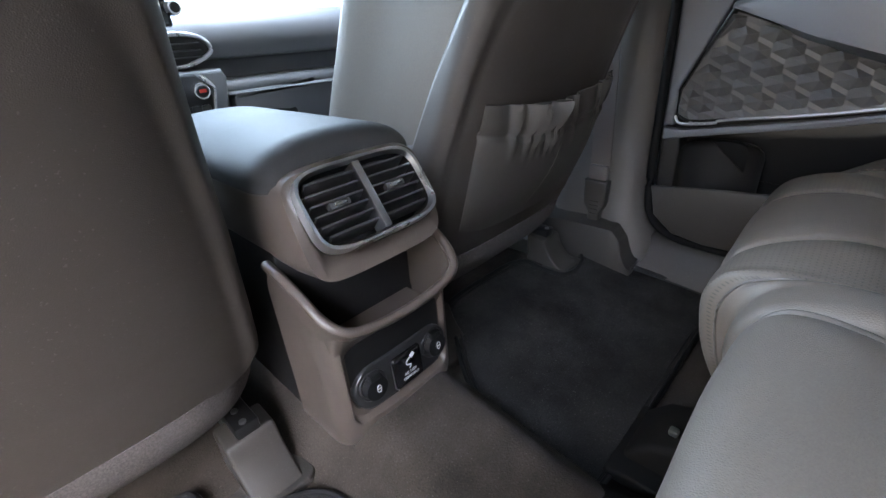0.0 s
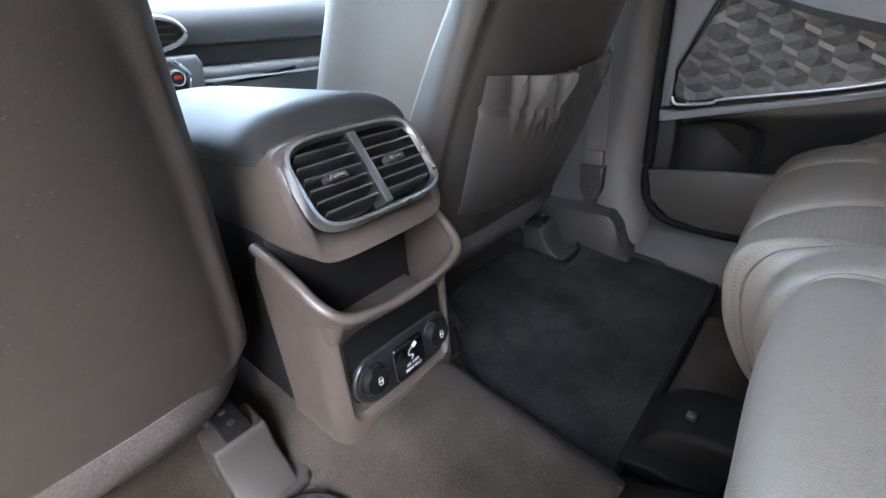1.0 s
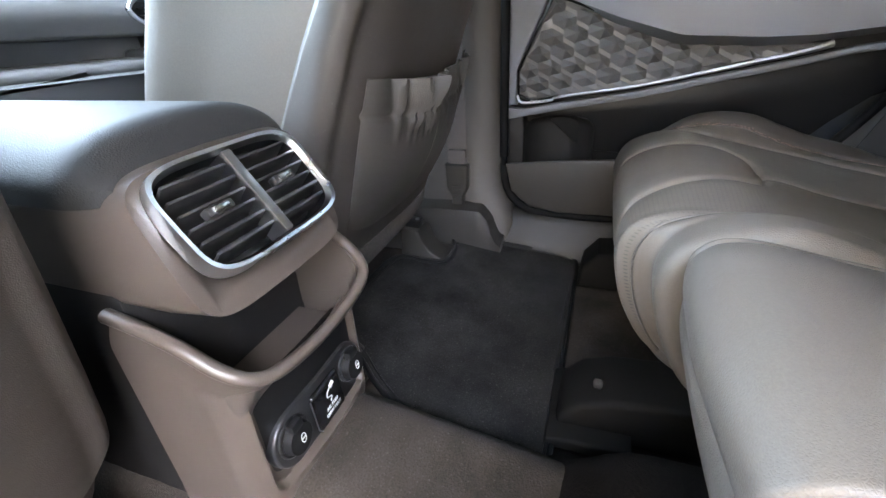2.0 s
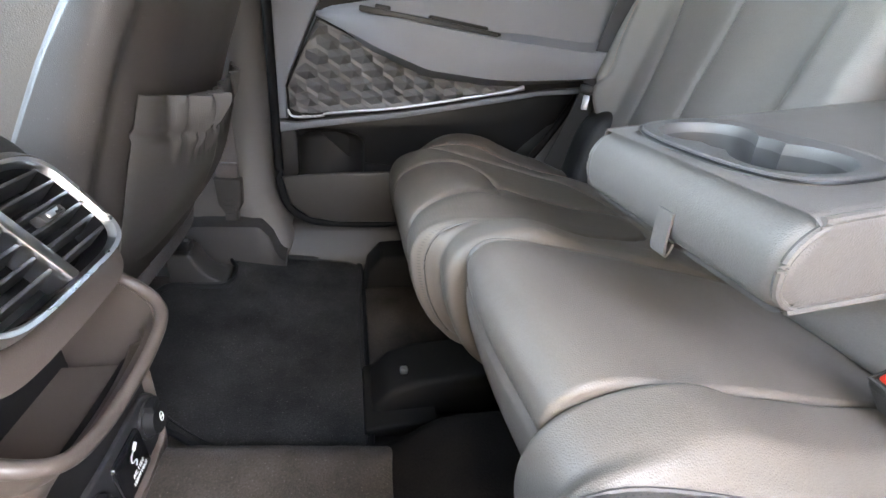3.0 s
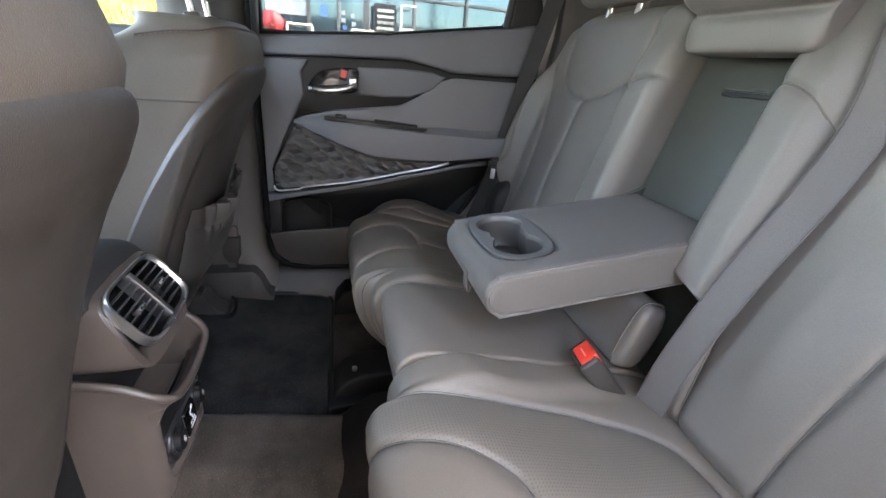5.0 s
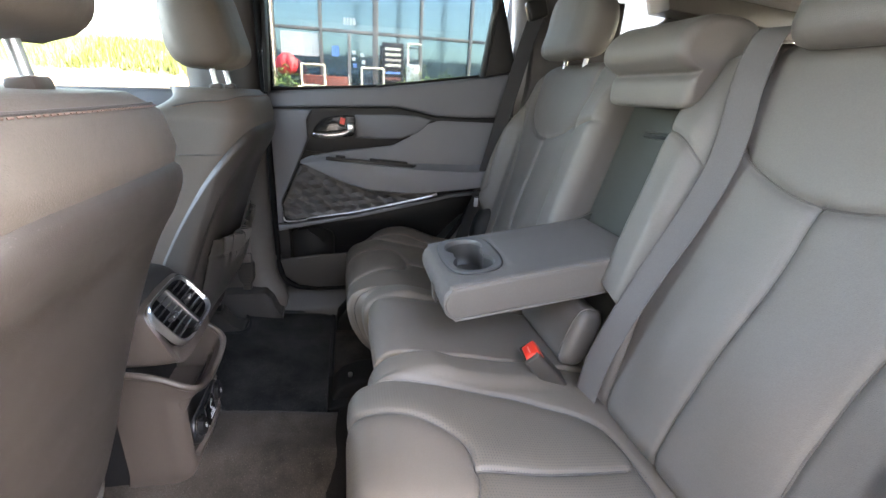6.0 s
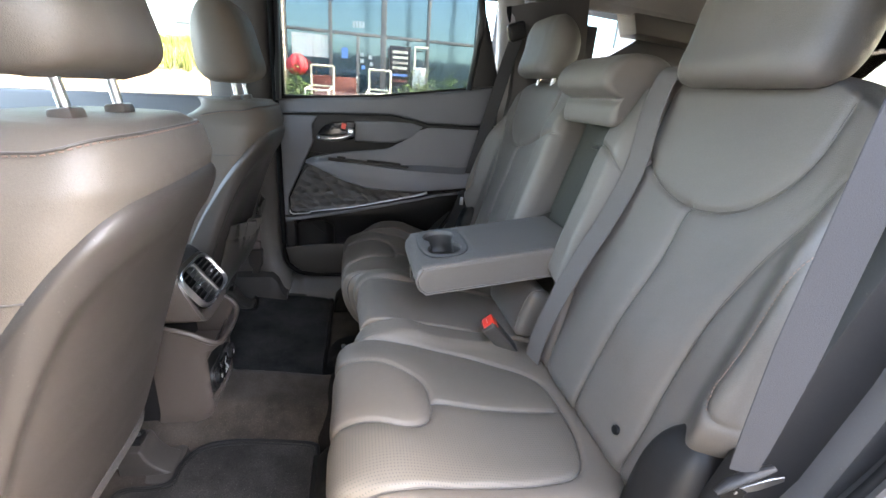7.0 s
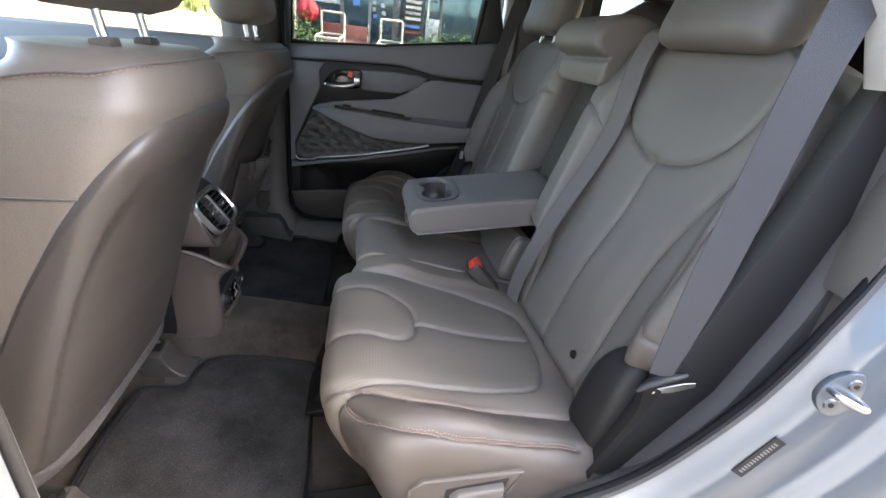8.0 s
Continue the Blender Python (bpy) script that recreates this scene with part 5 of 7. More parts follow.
def build_belts():
    # buckle on the seat beside the armrest
    b = thing("seat_belt_buckle", (-0.135, -0.42, 0.30), "black seat belt buckle with a red release button", "seat belt buckle")
    M = Matrix.Translation((-0.150, -0.412, 0.321)) @ pose(0, 0, 0, -42, 0, -8) @ Matrix.Scale(1.22, 4)
    part("buckle_body", turned(box(-0.021, 0.021, -0.014, 0.014, -0.060, 0.028, 0.005, 3), M), BIN, b, "dark brown plastic buckle body")
    part("buckle_rim", tube([M @ Vector(p) for p in ((-0.018, -0.011, 0.0285), (0.018, -0.011, 0.0285), (0.018, 0.011, 0.0285), (-0.018, 0.011, 0.0285))], 0.0022, 6, closed=True), BIN, b)
    part("release_button", turned(box(-0.0165, 0.0165, -0.0148, 0.0085, 0.012, 0.0305, 0.0025, 3), M), RED, b, "red release button")
    part("button_print", turned(box(-0.008, 0.008, -0.0030, -0.0010, 0.0305, 0.0308), M), PRESS, b)
    # belt across the driver's side backrest
    B = back_frame()
    w = thing("middle_seat_belt", (-0.24, -0.6, 0.3), "grey seat belt lying over the backrest edge down to the seat", "seat belt")
    pts = [B @ Vector(p) for p in ((-0.222, 0.685, -0.05), (-0.224, 0.668, 0.008), (-0.232, 0.60, 0.022), (-0.250, 0.48, 0.014), (-0.246, 0.38, 0.018), (-0.232, 0.27, 0.026), (-0.222, 0.17, 0.030), (-0.214, 0.08, 0.028), (-0.206, 0.01, 0.014), (-0.200, -0.03, 0.0))]
    part("webbing", ribbon(smooth_line(pts, 8), (1, 0.25, 0), 0.0235, 0.0018), BELT_GREY, w)
    line = smooth_line(pts, 8)
    for k in (-1, 1):
        part("selvedge", tube([p + Vector((k * 0.0232, 0.001 + k * 0.0058, 0.0004)) for p in line], 0.0009, 5), BELT_GREY, w, "woven edge of the belt")
    # outer belts: from the guide on the rear pillar down the trim
    for s, side in ((-1, "left"), (1, "right")):
        t = thing("seat_belt", (s * 0.70, -0.58, 0.45), "grey seat belt hanging from its guide on the rear pillar", "seat belt", "outer seat belts")
        if s < 0:
            pts = [(-0.660, -0.640, 1.075), (-0.672, -0.600, 1.00), (-0.688, -0.556, 0.88), (-0.694, -0.535, 0.70), (-0.702, -0.515, 0.56), (-0.705, -0.505, 0.475)]
            part("webbing", ribbon(smooth_line(pts, 8), (0.35, 1, 0.1), [0.0235 - 0.009 * max(0, i - 28) / 12 for i in range(41)], 0.0018), WEBBING, t)
            part("tongue_grip", tube([(-0.707, -0.476, 0.452), (-0.708, -0.490, 0.464), (-0.708, -0.515, 0.473), (-0.708, -0.542, 0.479)], [0.004, 0.007, 0.007, 0.0045], 10, flat=0.7), DARK, t, "dark plastic tongue grip")
            part("tongue_plate", prism([(-0.500, 0.447), (-0.505, 0.456), (-0.545, 0.464), (-0.562, 0.464), (-0.564, 0.457), (-0.530, 0.448)], "x", -0.7095, -0.707, 0.0006, 1), DULL_STEEL, t, "dull steel belt tongue")
            low = [(-0.706, -0.500, 0.455), (-0.704, -0.502, 0.42), (-0.700, -0.500, 0.385), (-0.694, -0.488, 0.330), (-0.684, -0.470, 0.25)]
            # Webbing takes the rubber's black in place of the shade it hangs in.
            part("lower_webbing", ribbon(smooth_line(low, 6), (0.8, 0.6, 0.1), [0.012 - 0.007 * min(1, i / 8) for i in range(25)], 0.003), RUBBER, t, "twisted lower belt, coloured black for shade")
        else:
            pts = [(0.640, -0.655, 1.05), (0.655, -0.640, 0.98), (0.668, -0.615, 0.86), (0.668, -0.585, 0.74), (0.664, -0.545, 0.58), (0.658, -0.520, 0.48)]
            part("webbing", ribbon(smooth_line(pts, 8), (0.45, 1, 0.2), 0.0235, 0.0018), WEBBING, t)
            part("tongue_plate", turned(box(-0.007, 0.007, -0.0018, 0.0018, -0.022, 0.010, 0.001), pose(0.650, -0.507, 0.448, 10, 0, 60)), DULL_STEEL, t, "steel belt tongue")
            part("tongue_grip", turned(box(-0.024, 0.024, -0.006, 0.006, 0.006, 0.026, 0.005), pose(0.655, -0.514, 0.455, 10, 0, 60)), BLACK, t)
            low = [(0.656, -0.515, 0.46), (0.652, -0.495, 0.40), (0.648, -0.470, 0.33), (0.645, -0.45, 0.28)]
            part("lower_webbing", ribbon(smooth_line(low, 6), (0.3, 1, 0.1), 0.022, 0.002), RUBBER, t)
        part("belt_guide", turned(box(-0.016, 0.016, -0.034, 0.034, -0.030, 0.030, 0.012, 3), pose(s * 0.645, -0.655, 1.07, -20)), BLACK, t, "black belt guide loop")


build_belts()


# ---- the front seats ----
SPINE = [(0.14, 0.365), (0.22, 0.332), (0.30, 0.303), (0.40, 0.272), (0.50, 0.236), (0.60, 0.196), (0.68, 0.160), (0.73, 0.147), (0.77, 0.154), (0.788, 0.176)]


def spine_y(z):
    zs, ys = zip(*SPINE)
    return float(np.interp(z, zs, ys)) - 0.018


def half_width(z):
    return float(np.interp(z, [0.14, 0.25, 0.40, 0.55, 0.68, 0.73, 0.77, 0.788], [0.232, 0.236, 0.226, 0.210, 0.200, 0.188, 0.164, 0.136]))


def back_point(cx, q, z, grow=0.0):
    """A point of a front backrest at the angle q of a level cut: full behind, with side bolsters ahead."""
    hw, yb = half_width(z) + grow, spine_y(z) - grow
    top = float(smoothstep(0.69, 0.788, z))
    dep = 0.15 - 0.05 * top - 0.02 * float(smoothstep(0.3, 0.14, z))
    c, s = math.cos(q), math.sin(q)
    x = hw * math.copysign(abs(c) ** 0.55, c)
    y = dep * math.copysign(abs(s) ** 0.64, s)
    if s > 0:
        x *= 1 + 0.18 * min(1.0, s * 2) * (1 - top)
        y += 0.075 * (1 - top) * (abs(x) / hw) ** 3
    else:
        y = y * 0.62
    return (cx + x, yb + dep * 0.62 + y, z)


def back_ring(cx, z, n=56):
    return [back_point(cx, q, z) for q in np.linspace(0, 2 * math.pi, n, endpoint=False)]


SHELL_EDGE = 0.945   # how far the shell reaches round the sides, of 96 degrees


def shell_top(a):
    """The height of the shell's arched edge at the share a of its half turn."""
    return 0.205 + 0.512 * max(0.0001, 1 - (abs(a) / SHELL_EDGE) ** 3.3) ** 0.26


def front_seat(side):
    s = 1 if side == "right" else -1
    cx = s * 0.37
    name = "passenger_seat" if s > 0 else "driver_seat"
    base = thing(name, (cx, 0.45, 0.05), "front car seat in grey-brown leather with a smooth hard back shell" if s < 0 else "grey-brown leather front seat with an elastic map pocket on its back", "car seat", "front seats")
    zs = np.concatenate([np.linspace(0.208, 0.70, 30), np.linspace(0.71, 0.788, 14)])
    bm = loft([back_ring(cx, z) for z in zs])
    part("backrest", bm, LEATHER_WARM, base, "grey-brown leather front backrest")
    # hard shell: wraps the back and the sides, arched at the top
    rows = []
    n_q, n_v = 130, 90
    for t in np.linspace(0, 1, n_v):
        row = []
        for a in SHELL_EDGE * np.sin(np.linspace(-math.pi / 2, math.pi / 2, n_q)):
            top = shell_top(a)
            z = 0.205 + (top - 0.205) * t
            e = min(1.0, (1 - t) * (top - 0.205) / 0.020, (SHELL_EDGE - abs(a)) / 0.012)
            field = (abs(a) / 0.60) ** 4 + ((z - 0.2) / 0.44) ** 6
            g = 0.0088 - 0.0068 * float(smoothstep(1.30, 0.70, field))
            g *= 0.35 + 0.65 * float(smoothstep(SHELL_EDGE, SHELL_EDGE - 0.22, abs(a)))
            g = min(g * math.sqrt(max(0.0, 1 - (1 - e) ** 2)) - 0.0022 * (1 - e), 0.002 + 0.3 * (z - 0.205))
            row.append(back_point(cx, -math.pi / 2 + a * radians(96), z, g))
        rows.append(row)
    me = sheet(rows)
    bm = bmesh.new()
    bm.from_mesh(me)
    bmesh.ops.recalc_face_normals(bm, faces=bm.faces)
    bmesh.ops.solidify(bm, geom=bm.faces[:], thickness=0.004)
    part("back_shell", bm, SHELL, base, "smooth taupe back shell")
    # carpeted skirt below the shell and foot
    rows = []
    for z, dy in ((0.215, 0.004), (0.19, -0.002), (0.165, 0.004), (0.145, 0.02), (0.135, 0.05)):
        rows.append([(cx + hwx, spine_y(max(z, 0.16)) + dy + 0.06 * (abs(hwx) / 0.226) ** 6, z) for hwx in np.linspace(-0.226, 0.226, 40)])
    bm = bmesh.new()
    bm.from_mesh(sheet(rows, thick=0.006))
    part("felt_skirt", bm, FELT, base, "grey felt skirt under the shell")
    rings = []
    for y in np.linspace(0.43, 0.95, 24):
        w = 0.245 - 0.02 * float(smoothstep(0.8, 0.95, y)) - 0.045 * float(smoothstep(0.56, 0.43, y))
        h = 0.27 + 0.05 * float(smoothstep(0.55, 0.85, y)) - 0.05 * float(smoothstep(0.88, 0.95, y))
        rings.append([(cx + w * math.copysign(abs(math.cos(q)) ** 0.4, math.cos(q)), y, 0.19 + (h - 0.19) * math.copysign(abs(math.sin(q)) ** 0.5, math.sin(q)) * (1 if math.sin(q) > 0 else 0.7)) for q in np.linspace(0, 2 * math.pi, 40, endpoint=False)])
    part("cushion", loft(rings), LEATHER, base, "leather front seat cushion")
    for dx in (-0.195, 0.195):
        x = cx + dx
        part("seat_rail", box(x - 0.014, x + 0.014, 0.34, 0.92, 0.045, 0.085, 0.004), STEEL, base, "steel seat rail")
        part("rail_plate", turned(prism(rrect(0.104, 0.104, 0.016), "z", 0.020, 0.044, 0.004, 3), pose(x - 0.006, 0.335, 0.0)), BIN, base, "flat foot of the rail cover")
        hood = smooth_line([(0.288, 0.042, 0), (0.300, 0.047, 0), (0.320, 0.060, 0), (0.336, 0.082, 0), (0.345, 0.104, 0), (0.356, 0.108, 0), (0.392, 0.110, 0)], 4)
        part("rail_cover", prism([(p.x, p.y) for p in hood] + [(0.392, 0.03), (0.288, 0.03)], "x", x - 0.036, x + 0.030, 0.005, 3), BIN, base, "dark taupe rail end cover")
        part("rail_block", box(x - 0.018, x + 0.014, 0.350, 0.42, 0.100, 0.124, 0.004), BLACK, base)
        for dy in (0.358, 0.384):
            part("rail_bolt", turned(disc_bm(0.005, 0.004, 12), pose(x - 0.004, dy, 0.123)), DULL_STEEL, base)
    headrest(base, cx, 0.310, 0.828, 0.266, 0.205, 0.160, -8.0, LEATHER_WARM)
    # sewn line over the shoulders
    line = []
    for a in np.linspace(-1.12, 1.12, 80):
        p = Vector(back_point(cx, -math.pi / 2 + a * radians(96), 0.777 - 0.016 * a ** 4, 0.0012))
        out = Vector(((p.x - cx) * 1.2, p.y - 0.29, 0.10)).normalized()
        line.append((p + out * 0.001, out))
    seam_z = 0.63 if s < 0 else 0.66
    for s2 in (-1, 1):
        part("side_seam", tube([back_point(cx, -math.pi / 2 + s2 * radians(d), seam_z, 0.0006) for d in range(70, 140, 2)], 0.0012, 6), LEATHER_DARK, base)
    part("shoulder_seam", tube([p for p, _ in line], 0.0016, 6), LEATHER_DARK, base)
    part("shoulder_thread", stitches([[(p + nn * 0.0022 + Vector((0, 0, -0.004)), nn) for p, nn in line]], 0.0012, 0.004, 0.007, 0.0009), REDTHREAD, base, "red-brown stitching")
    if s > 0:
        map_pocket(base, cx)
    return base


def shell_point(cx, x, z, lift=0.0):
    """A point on the back of a front seat's shell."""
    hw, yb = half_width(z) + 0.002, spine_y(z) - 0.002
    u = min(0.999, abs(x) / hw)
    c = u ** (1 / 0.55)
    sn = math.sqrt(max(0, 1 - c * c)) ** 0.64
    return Vector((cx + x, yb + 0.093 - 0.093 * sn - lift, z))


PLEATS = [(0.13, 0.014, 0.007), (0.20, 0.012, 0.010), (0.245, 0.010, 0.012), (0.29, 0.013, 0.008), (0.335, 0.009, 0.011), (0.375, 0.011, 0.012), (0.43, 0.016, 0.007), (0.55, 0.02, 0.004), (0.78, 0.013, 0.004), (0.83, 0.010, 0.005), (0.875, 0.012, 0.004), (0.92, 0.010, 0.003)]


def map_pocket(base, cx):
    rows = []
    for t in np.linspace(0, 1, 46):
        row = []
        for x in np.linspace(-0.180, 0.165, 150):
            u = (x + 0.18) / 0.345
            low = 0.255 + 0.02 * (2 * u - 1) ** 4
            top = 0.470 + 0.008 * u - 0.016 * math.sin(math.pi * u)
            z = low + (top - low) * t
            gather = smoothstep(0.55, 1.0, t)
            fold = sum(h * math.exp(-((u - c - 0.02 * (1 - t)) / w) ** 2) for c, w, h in PLEATS) * float(smoothstep(0.58, 0.86, t)) * (1.2 + 0.9 * float(smoothstep(0.80, 1.0, t)))
            fold += 0.003 * gather * math.sin(u * 31 + 2 * math.sin(u * 7))
            belly = 0.034 * math.sin(math.pi * min(1, t * 0.90)) * math.sin(math.pi * u) ** 0.6
            lift = 0.0060 + belly + fold - 0.0040 * float(bump(t, 0.79, 0.022))
            row.append(shell_point(cx, x, z, lift))
        rows.append([tuple(p) for p in row])
    bm = bmesh.new()
    bm.from_mesh(sheet(rows, thick=0.0025))
    pocket = part("map_pocket", bm, POCKET, base, "gathered leather map pocket with an elastic hem")
    seam = [Vector(rows[j][68 - int(14 * (1 - j / 40) ** 2)]) + Vector((0, -0.0015, 0)) for j in range(0, 40)]
    part("pocket_seam", tube(seam, 0.0016, 6), THREAD, pocket)
    hem = [Vector(rows[36][i]) + Vector((0, -0.001, 0)) for i in range(2, 148)]
    part("hem_seam", tube(hem, 0.0013, 6), THREAD, pocket)


BAR = material("grey_print", (0.12, 0.12, 0.125), 0.6, var=0.05)
POCKET = material("pocket_leather", (0.050, 0.044, 0.039), 0.45, var=0.12, grain=0.06, grain_size=600, bump=0.4, bump_size=520, kind="leather")
for sd in ("right", "left"):
    front_seat(sd)


def build_belt_front():
    t = thing("front_seat_belt", (0.675, 0.288, 0.10), "taupe front seat belt running down the middle pillar to its anchor", "seat belt")
    pts = [(0.630, 0.30, 1.0), (0.655, 0.298, 0.75), (0.672, 0.297, 0.50), (0.672, 0.293, 0.34), (0.668, 0.290, 0.25)]
    part("webbing", ribbon(smooth_line(pts, 6), (0, 1, 0), 0.0235, 0.0018), BELT_TAUPE, t)
    part("tongue_cover", box(0.656, 0.672, 0.268, 0.312, 0.228, 0.262, 0.005), BELT_TAUPE, t)
    part("anchor_cover", prism([(0.262, 0.228), (0.318, 0.228), (0.316, 0.170), (0.304, 0.150), (0.304, 0.095), (0.276, 0.095), (0.276, 0.150), (0.264, 0.170)], "x", 0.650, 0.676, 0.006, 3), BIN, t, "dark brown ribbed anchor cover")
    for z in (0.148, 0.158, 0.168, 0.178):
        part("rib", box(0.6480, 0.6505, 0.279, 0.301, z - 0.0018, z + 0.0018, 0.0006), BIN, t)


build_belt_front()


# ---- the middle console ----
def console_ring(y, w, z0, z1, n=72):
    ring = []
    for q in np.linspace(0, 2 * math.pi, n, endpoint=False):
        c, s = math.cos(q), math.sin(q)
        ring.append((w * math.copysign(abs(c) ** 0.32, c), y, (z0 + z1) / 2 + (z1 - z0) / 2 * math.copysign(abs(s) ** 0.36, s)))
    return ring


def build_console():
    base = thing("centre_console", (0.0, 0.5, 0.07), "taupe plastic centre console with rear air vents, tray and power sockets", "centre console")
    # upper block with the vents
    bm = bmesh.new()
    rows = []
    for t in np.linspace(0, 1, 16):
        y = 0.262 + 0.55 * t
        k = 1 - 0.07 * (1 - min(1, t * 12)) ** 2
        z0, z1 = 0.330, 0.448
        ring = []
        for x, _, z in console_ring(0, 0.100 * k, z0, z1 - (1 - k) * 0.1):
            f = (z - 0.318) / 0.144
            ring.append((x, y - 0.0325 + 0.062 * max(0, f) * (1 - t) - 0.0045 * (1 - t) * (1 - (x / 0.1) ** 2), z))
        rows.append(ring)
    head = part("console_upper", loft(rows, bm), TAUPE, base, "taupe plastic console head")
    cutter = part("cutter", turned(prism(squircle(0.156, 0.086), "z", -0.046, 0.03), vent_frame()), TAUPE)
    mod = head.modifiers.new("cut", "BOOLEAN")
    mod.operation, mod.object, mod.solver = "DIFFERENCE", cutter, "EXACT"
    me = bpy.data.meshes.new_from_object(head.evaluated_get(bpy.context.evaluated_depsgraph_get()))
    head.modifiers.clear()
    head.data = me
    bpy.data.objects.remove(cutter)
    # lower column: one skin up to the tray's lip, hollow behind it, with a sunk panel in its rear face
    half = [(0.104, 0.330, 0.334), (0.104, 0.295, 0.327), (0.103, 0.262, 0.315), (0.100, 0.236, 0.298), (0.091, 0.2195, 0.285), (0.074, 0.2130, 0.276), (0.040, 0.2115, 0.269)]
    lip = smooth_line([(-x, y, z) for x, y, z in half] + [(0.0, 0.211, 0.267)] + half[::-1], 16)
    half = [(0.104, 0.345), (0.103, 0.310), (0.102, 0.285), (0.100, 0.262), (0.092, 0.2445), (0.076, 0.2370), (0.042, 0.2340)]
    plan = smooth_line([(-x, y) for x, y in half] + [(0.0, 0.233)] + half[::-1], 16)
    rows = []
    for t in np.linspace(0, 1, 80):
        row = []
        for f, p in zip(plan, lip):
            z = 0.055 + (p.z - 0.055) * t
            mix = float(smoothstep(0.86, 1.0, t))
            toe = 1 - 0.10 * (1 - min(1.0, t / 0.22)) ** 2.2
            x, y = f.x * toe, f.y + 0.022 * (1 - min(1.0, t / 0.25)) ** 2
            y += 0.010 * sunk(f.x, z)
            row.append((x * (1 - mix) + p.x * mix, y * (1 - mix) + p.y * mix, z))
        rows.append(row)
    bm = bmesh.new()
    bm.from_mesh(sheet(rows))
    part("console_lower", bm, TAUPE, base, "taupe plastic console column")
    grid = []
    for v in np.linspace(-1, 1, 24):
        row = []
        for u in np.linspace(-1, 1, 30):
            x = 0.077 * u * (1 - 0.22 * max(0, abs(v) - 0.6) ** 2 / 0.16 * abs(u) ** 6)
            z = 0.186 + 0.063 * v * (1 - 0.22 * max(0, abs(u) - 0.6) ** 2 / 0.16 * abs(v) ** 6)
            y = float(np.interp(x, [p.x for p in plan], [p.y for p in plan])) + 0.0088
            row.append((x, y, z))
        grid.append(row)
    bm = bmesh.new()
    bm.from_mesh(sheet(grid))
    part("sunk_panel", bm, BLACK, base, "black sunk panel round the sockets")
    part("tray_lip", tube(lip, 0.0062, 10), TAUPE, base, "rounded taupe tray lip")
    rows = []
    for t in np.linspace(0, 1, 8):
        rows.append([(p.x * (0.955 - 0.03 * t), p.y + 0.004 + 0.044 * t * (1 - (abs(p.x) / 0.104) ** 6), p.z + (0.215 - p.z) * t) for p in lip])
    bm = bmesh.new()
    bm.from_mesh(sheet(rows, thick=0.002))
    part("tray_wall", bm, TAUPE, base)
    part("tray_floor", box(-0.086, 0.086, 0.257, 0.34, 0.208, 0.214), TAUPE, base)
    # Core coloured dark, standing in for the shade at the tray's back.
    part("console_core", box(-0.098, 0.098, 0.318, 0.80, 0.05, 0.40, 0.004), DARK, base)
    # vents: chrome frame, dark box, slats, bar and tabs
    V = vent_frame()
    ring_o, ring_i = squircle(0.167, 0.097), squircle(0.152, 0.083)
    bm = bmesh.new()
    loft([[V @ Vector((x, y, -0.010)) for x, y in ring_o], [V @ Vector((x, y, 0.0035)) for x, y in squircle(0.164, 0.094)], [V @ Vector((x, y, 0.0030)) for x, y in squircle(0.157, 0.088)], [V @ Vector((x, y, -0.004)) for x, y in ring_i]], bm, caps=False)
    part("vent_frame", bm, CHROME, base, "satin chrome vent frame")
    part("vent_box", turned(prism(ring_i, "z", -0.040, -0.030), V), BLACK, base)
    bm = bmesh.new()
    loft([[V @ Vector((x, y, -0.003)) for x, y in squircle(0.152, 0.082)], [V @ Vector((x, y, -0.035)) for x, y in squircle(0.149, 0.079)]], bm, caps=False)
    part("vent_lining", bm, BLACK, base)
    part("vent_divider", turned(box(-0.0052, 0.0052, -0.041, 0.041, -0.02, 0.0045, 0.002), V), CHROME_DULL, base, "grey chrome bar between the vents")
    for side in (-1, 1):
        for k in range(6):
            yv = -0.030 + k * 0.0118
            x0, x1 = (0.006, 0.0715) if side > 0 else (-0.0715, -0.006)
            if abs(yv) > 0.026:
                x0, x1 = (x0, x1 - 0.004) if side > 0 else (x0 + 0.004, x1)
            part("vent_slat", turned(box(x0, x1, -0.0014, 0.0014, -0.011, 0.011, 0.0008), V @ Matrix.Translation((0, yv, -0.010)) @ pose(0, 0, 0, -14)), SLAT, base, "dark grey vent slat")
        tab = turned(box(-0.013, 0.013, -0.004, 0.004, -0.004, 0.006, 0.002), V @ Matrix.Translation((side * 0.038 - 0.004, 0.001, 0.0)))
        tb = part("vent_tab", tab, SLAT, base)
        part("tab_chrome", turned(box(-0.008, 0.008, -0.0022, 0.0022, 0.0055, 0.0075, 0.001), V @ Matrix.Translation((side * 0.038 - 0.004, 0.001, 0.0))), CHROME, tb, "chrome tab insert")
    # socket panel
    S = socket_frame()
    part("socket_panel", turned(prism(stadium(0.160, 0.064), "z", -0.010, 0.004, 0.003, 3), S), SATIN_BLACK, base, "satin black socket panel")
    for side in (-1, 1):
        x = side * 0.053
        at = S @ Matrix.Translation((x, 0.004, 0.003))
        c = part("socket_cap", turned(disc_bm(0.0185, 0.012, 30), at), RUBBER, base, "black rubber socket cap")
        part("cap_rim", tube([at @ Vector((0.0195 * math.cos(q), 0.0195 * math.sin(q), 0.002)) for q in np.linspace(0, 2 * math.pi, 28, endpoint=False)], 0.0022, 6, closed=True), SATIN_BLACK, c)
        part("cap_tab", turned(box(-0.008, 0.008, 0.012, 0.0225, 0.004, 0.013, 0.002), at), RUBBER, c)
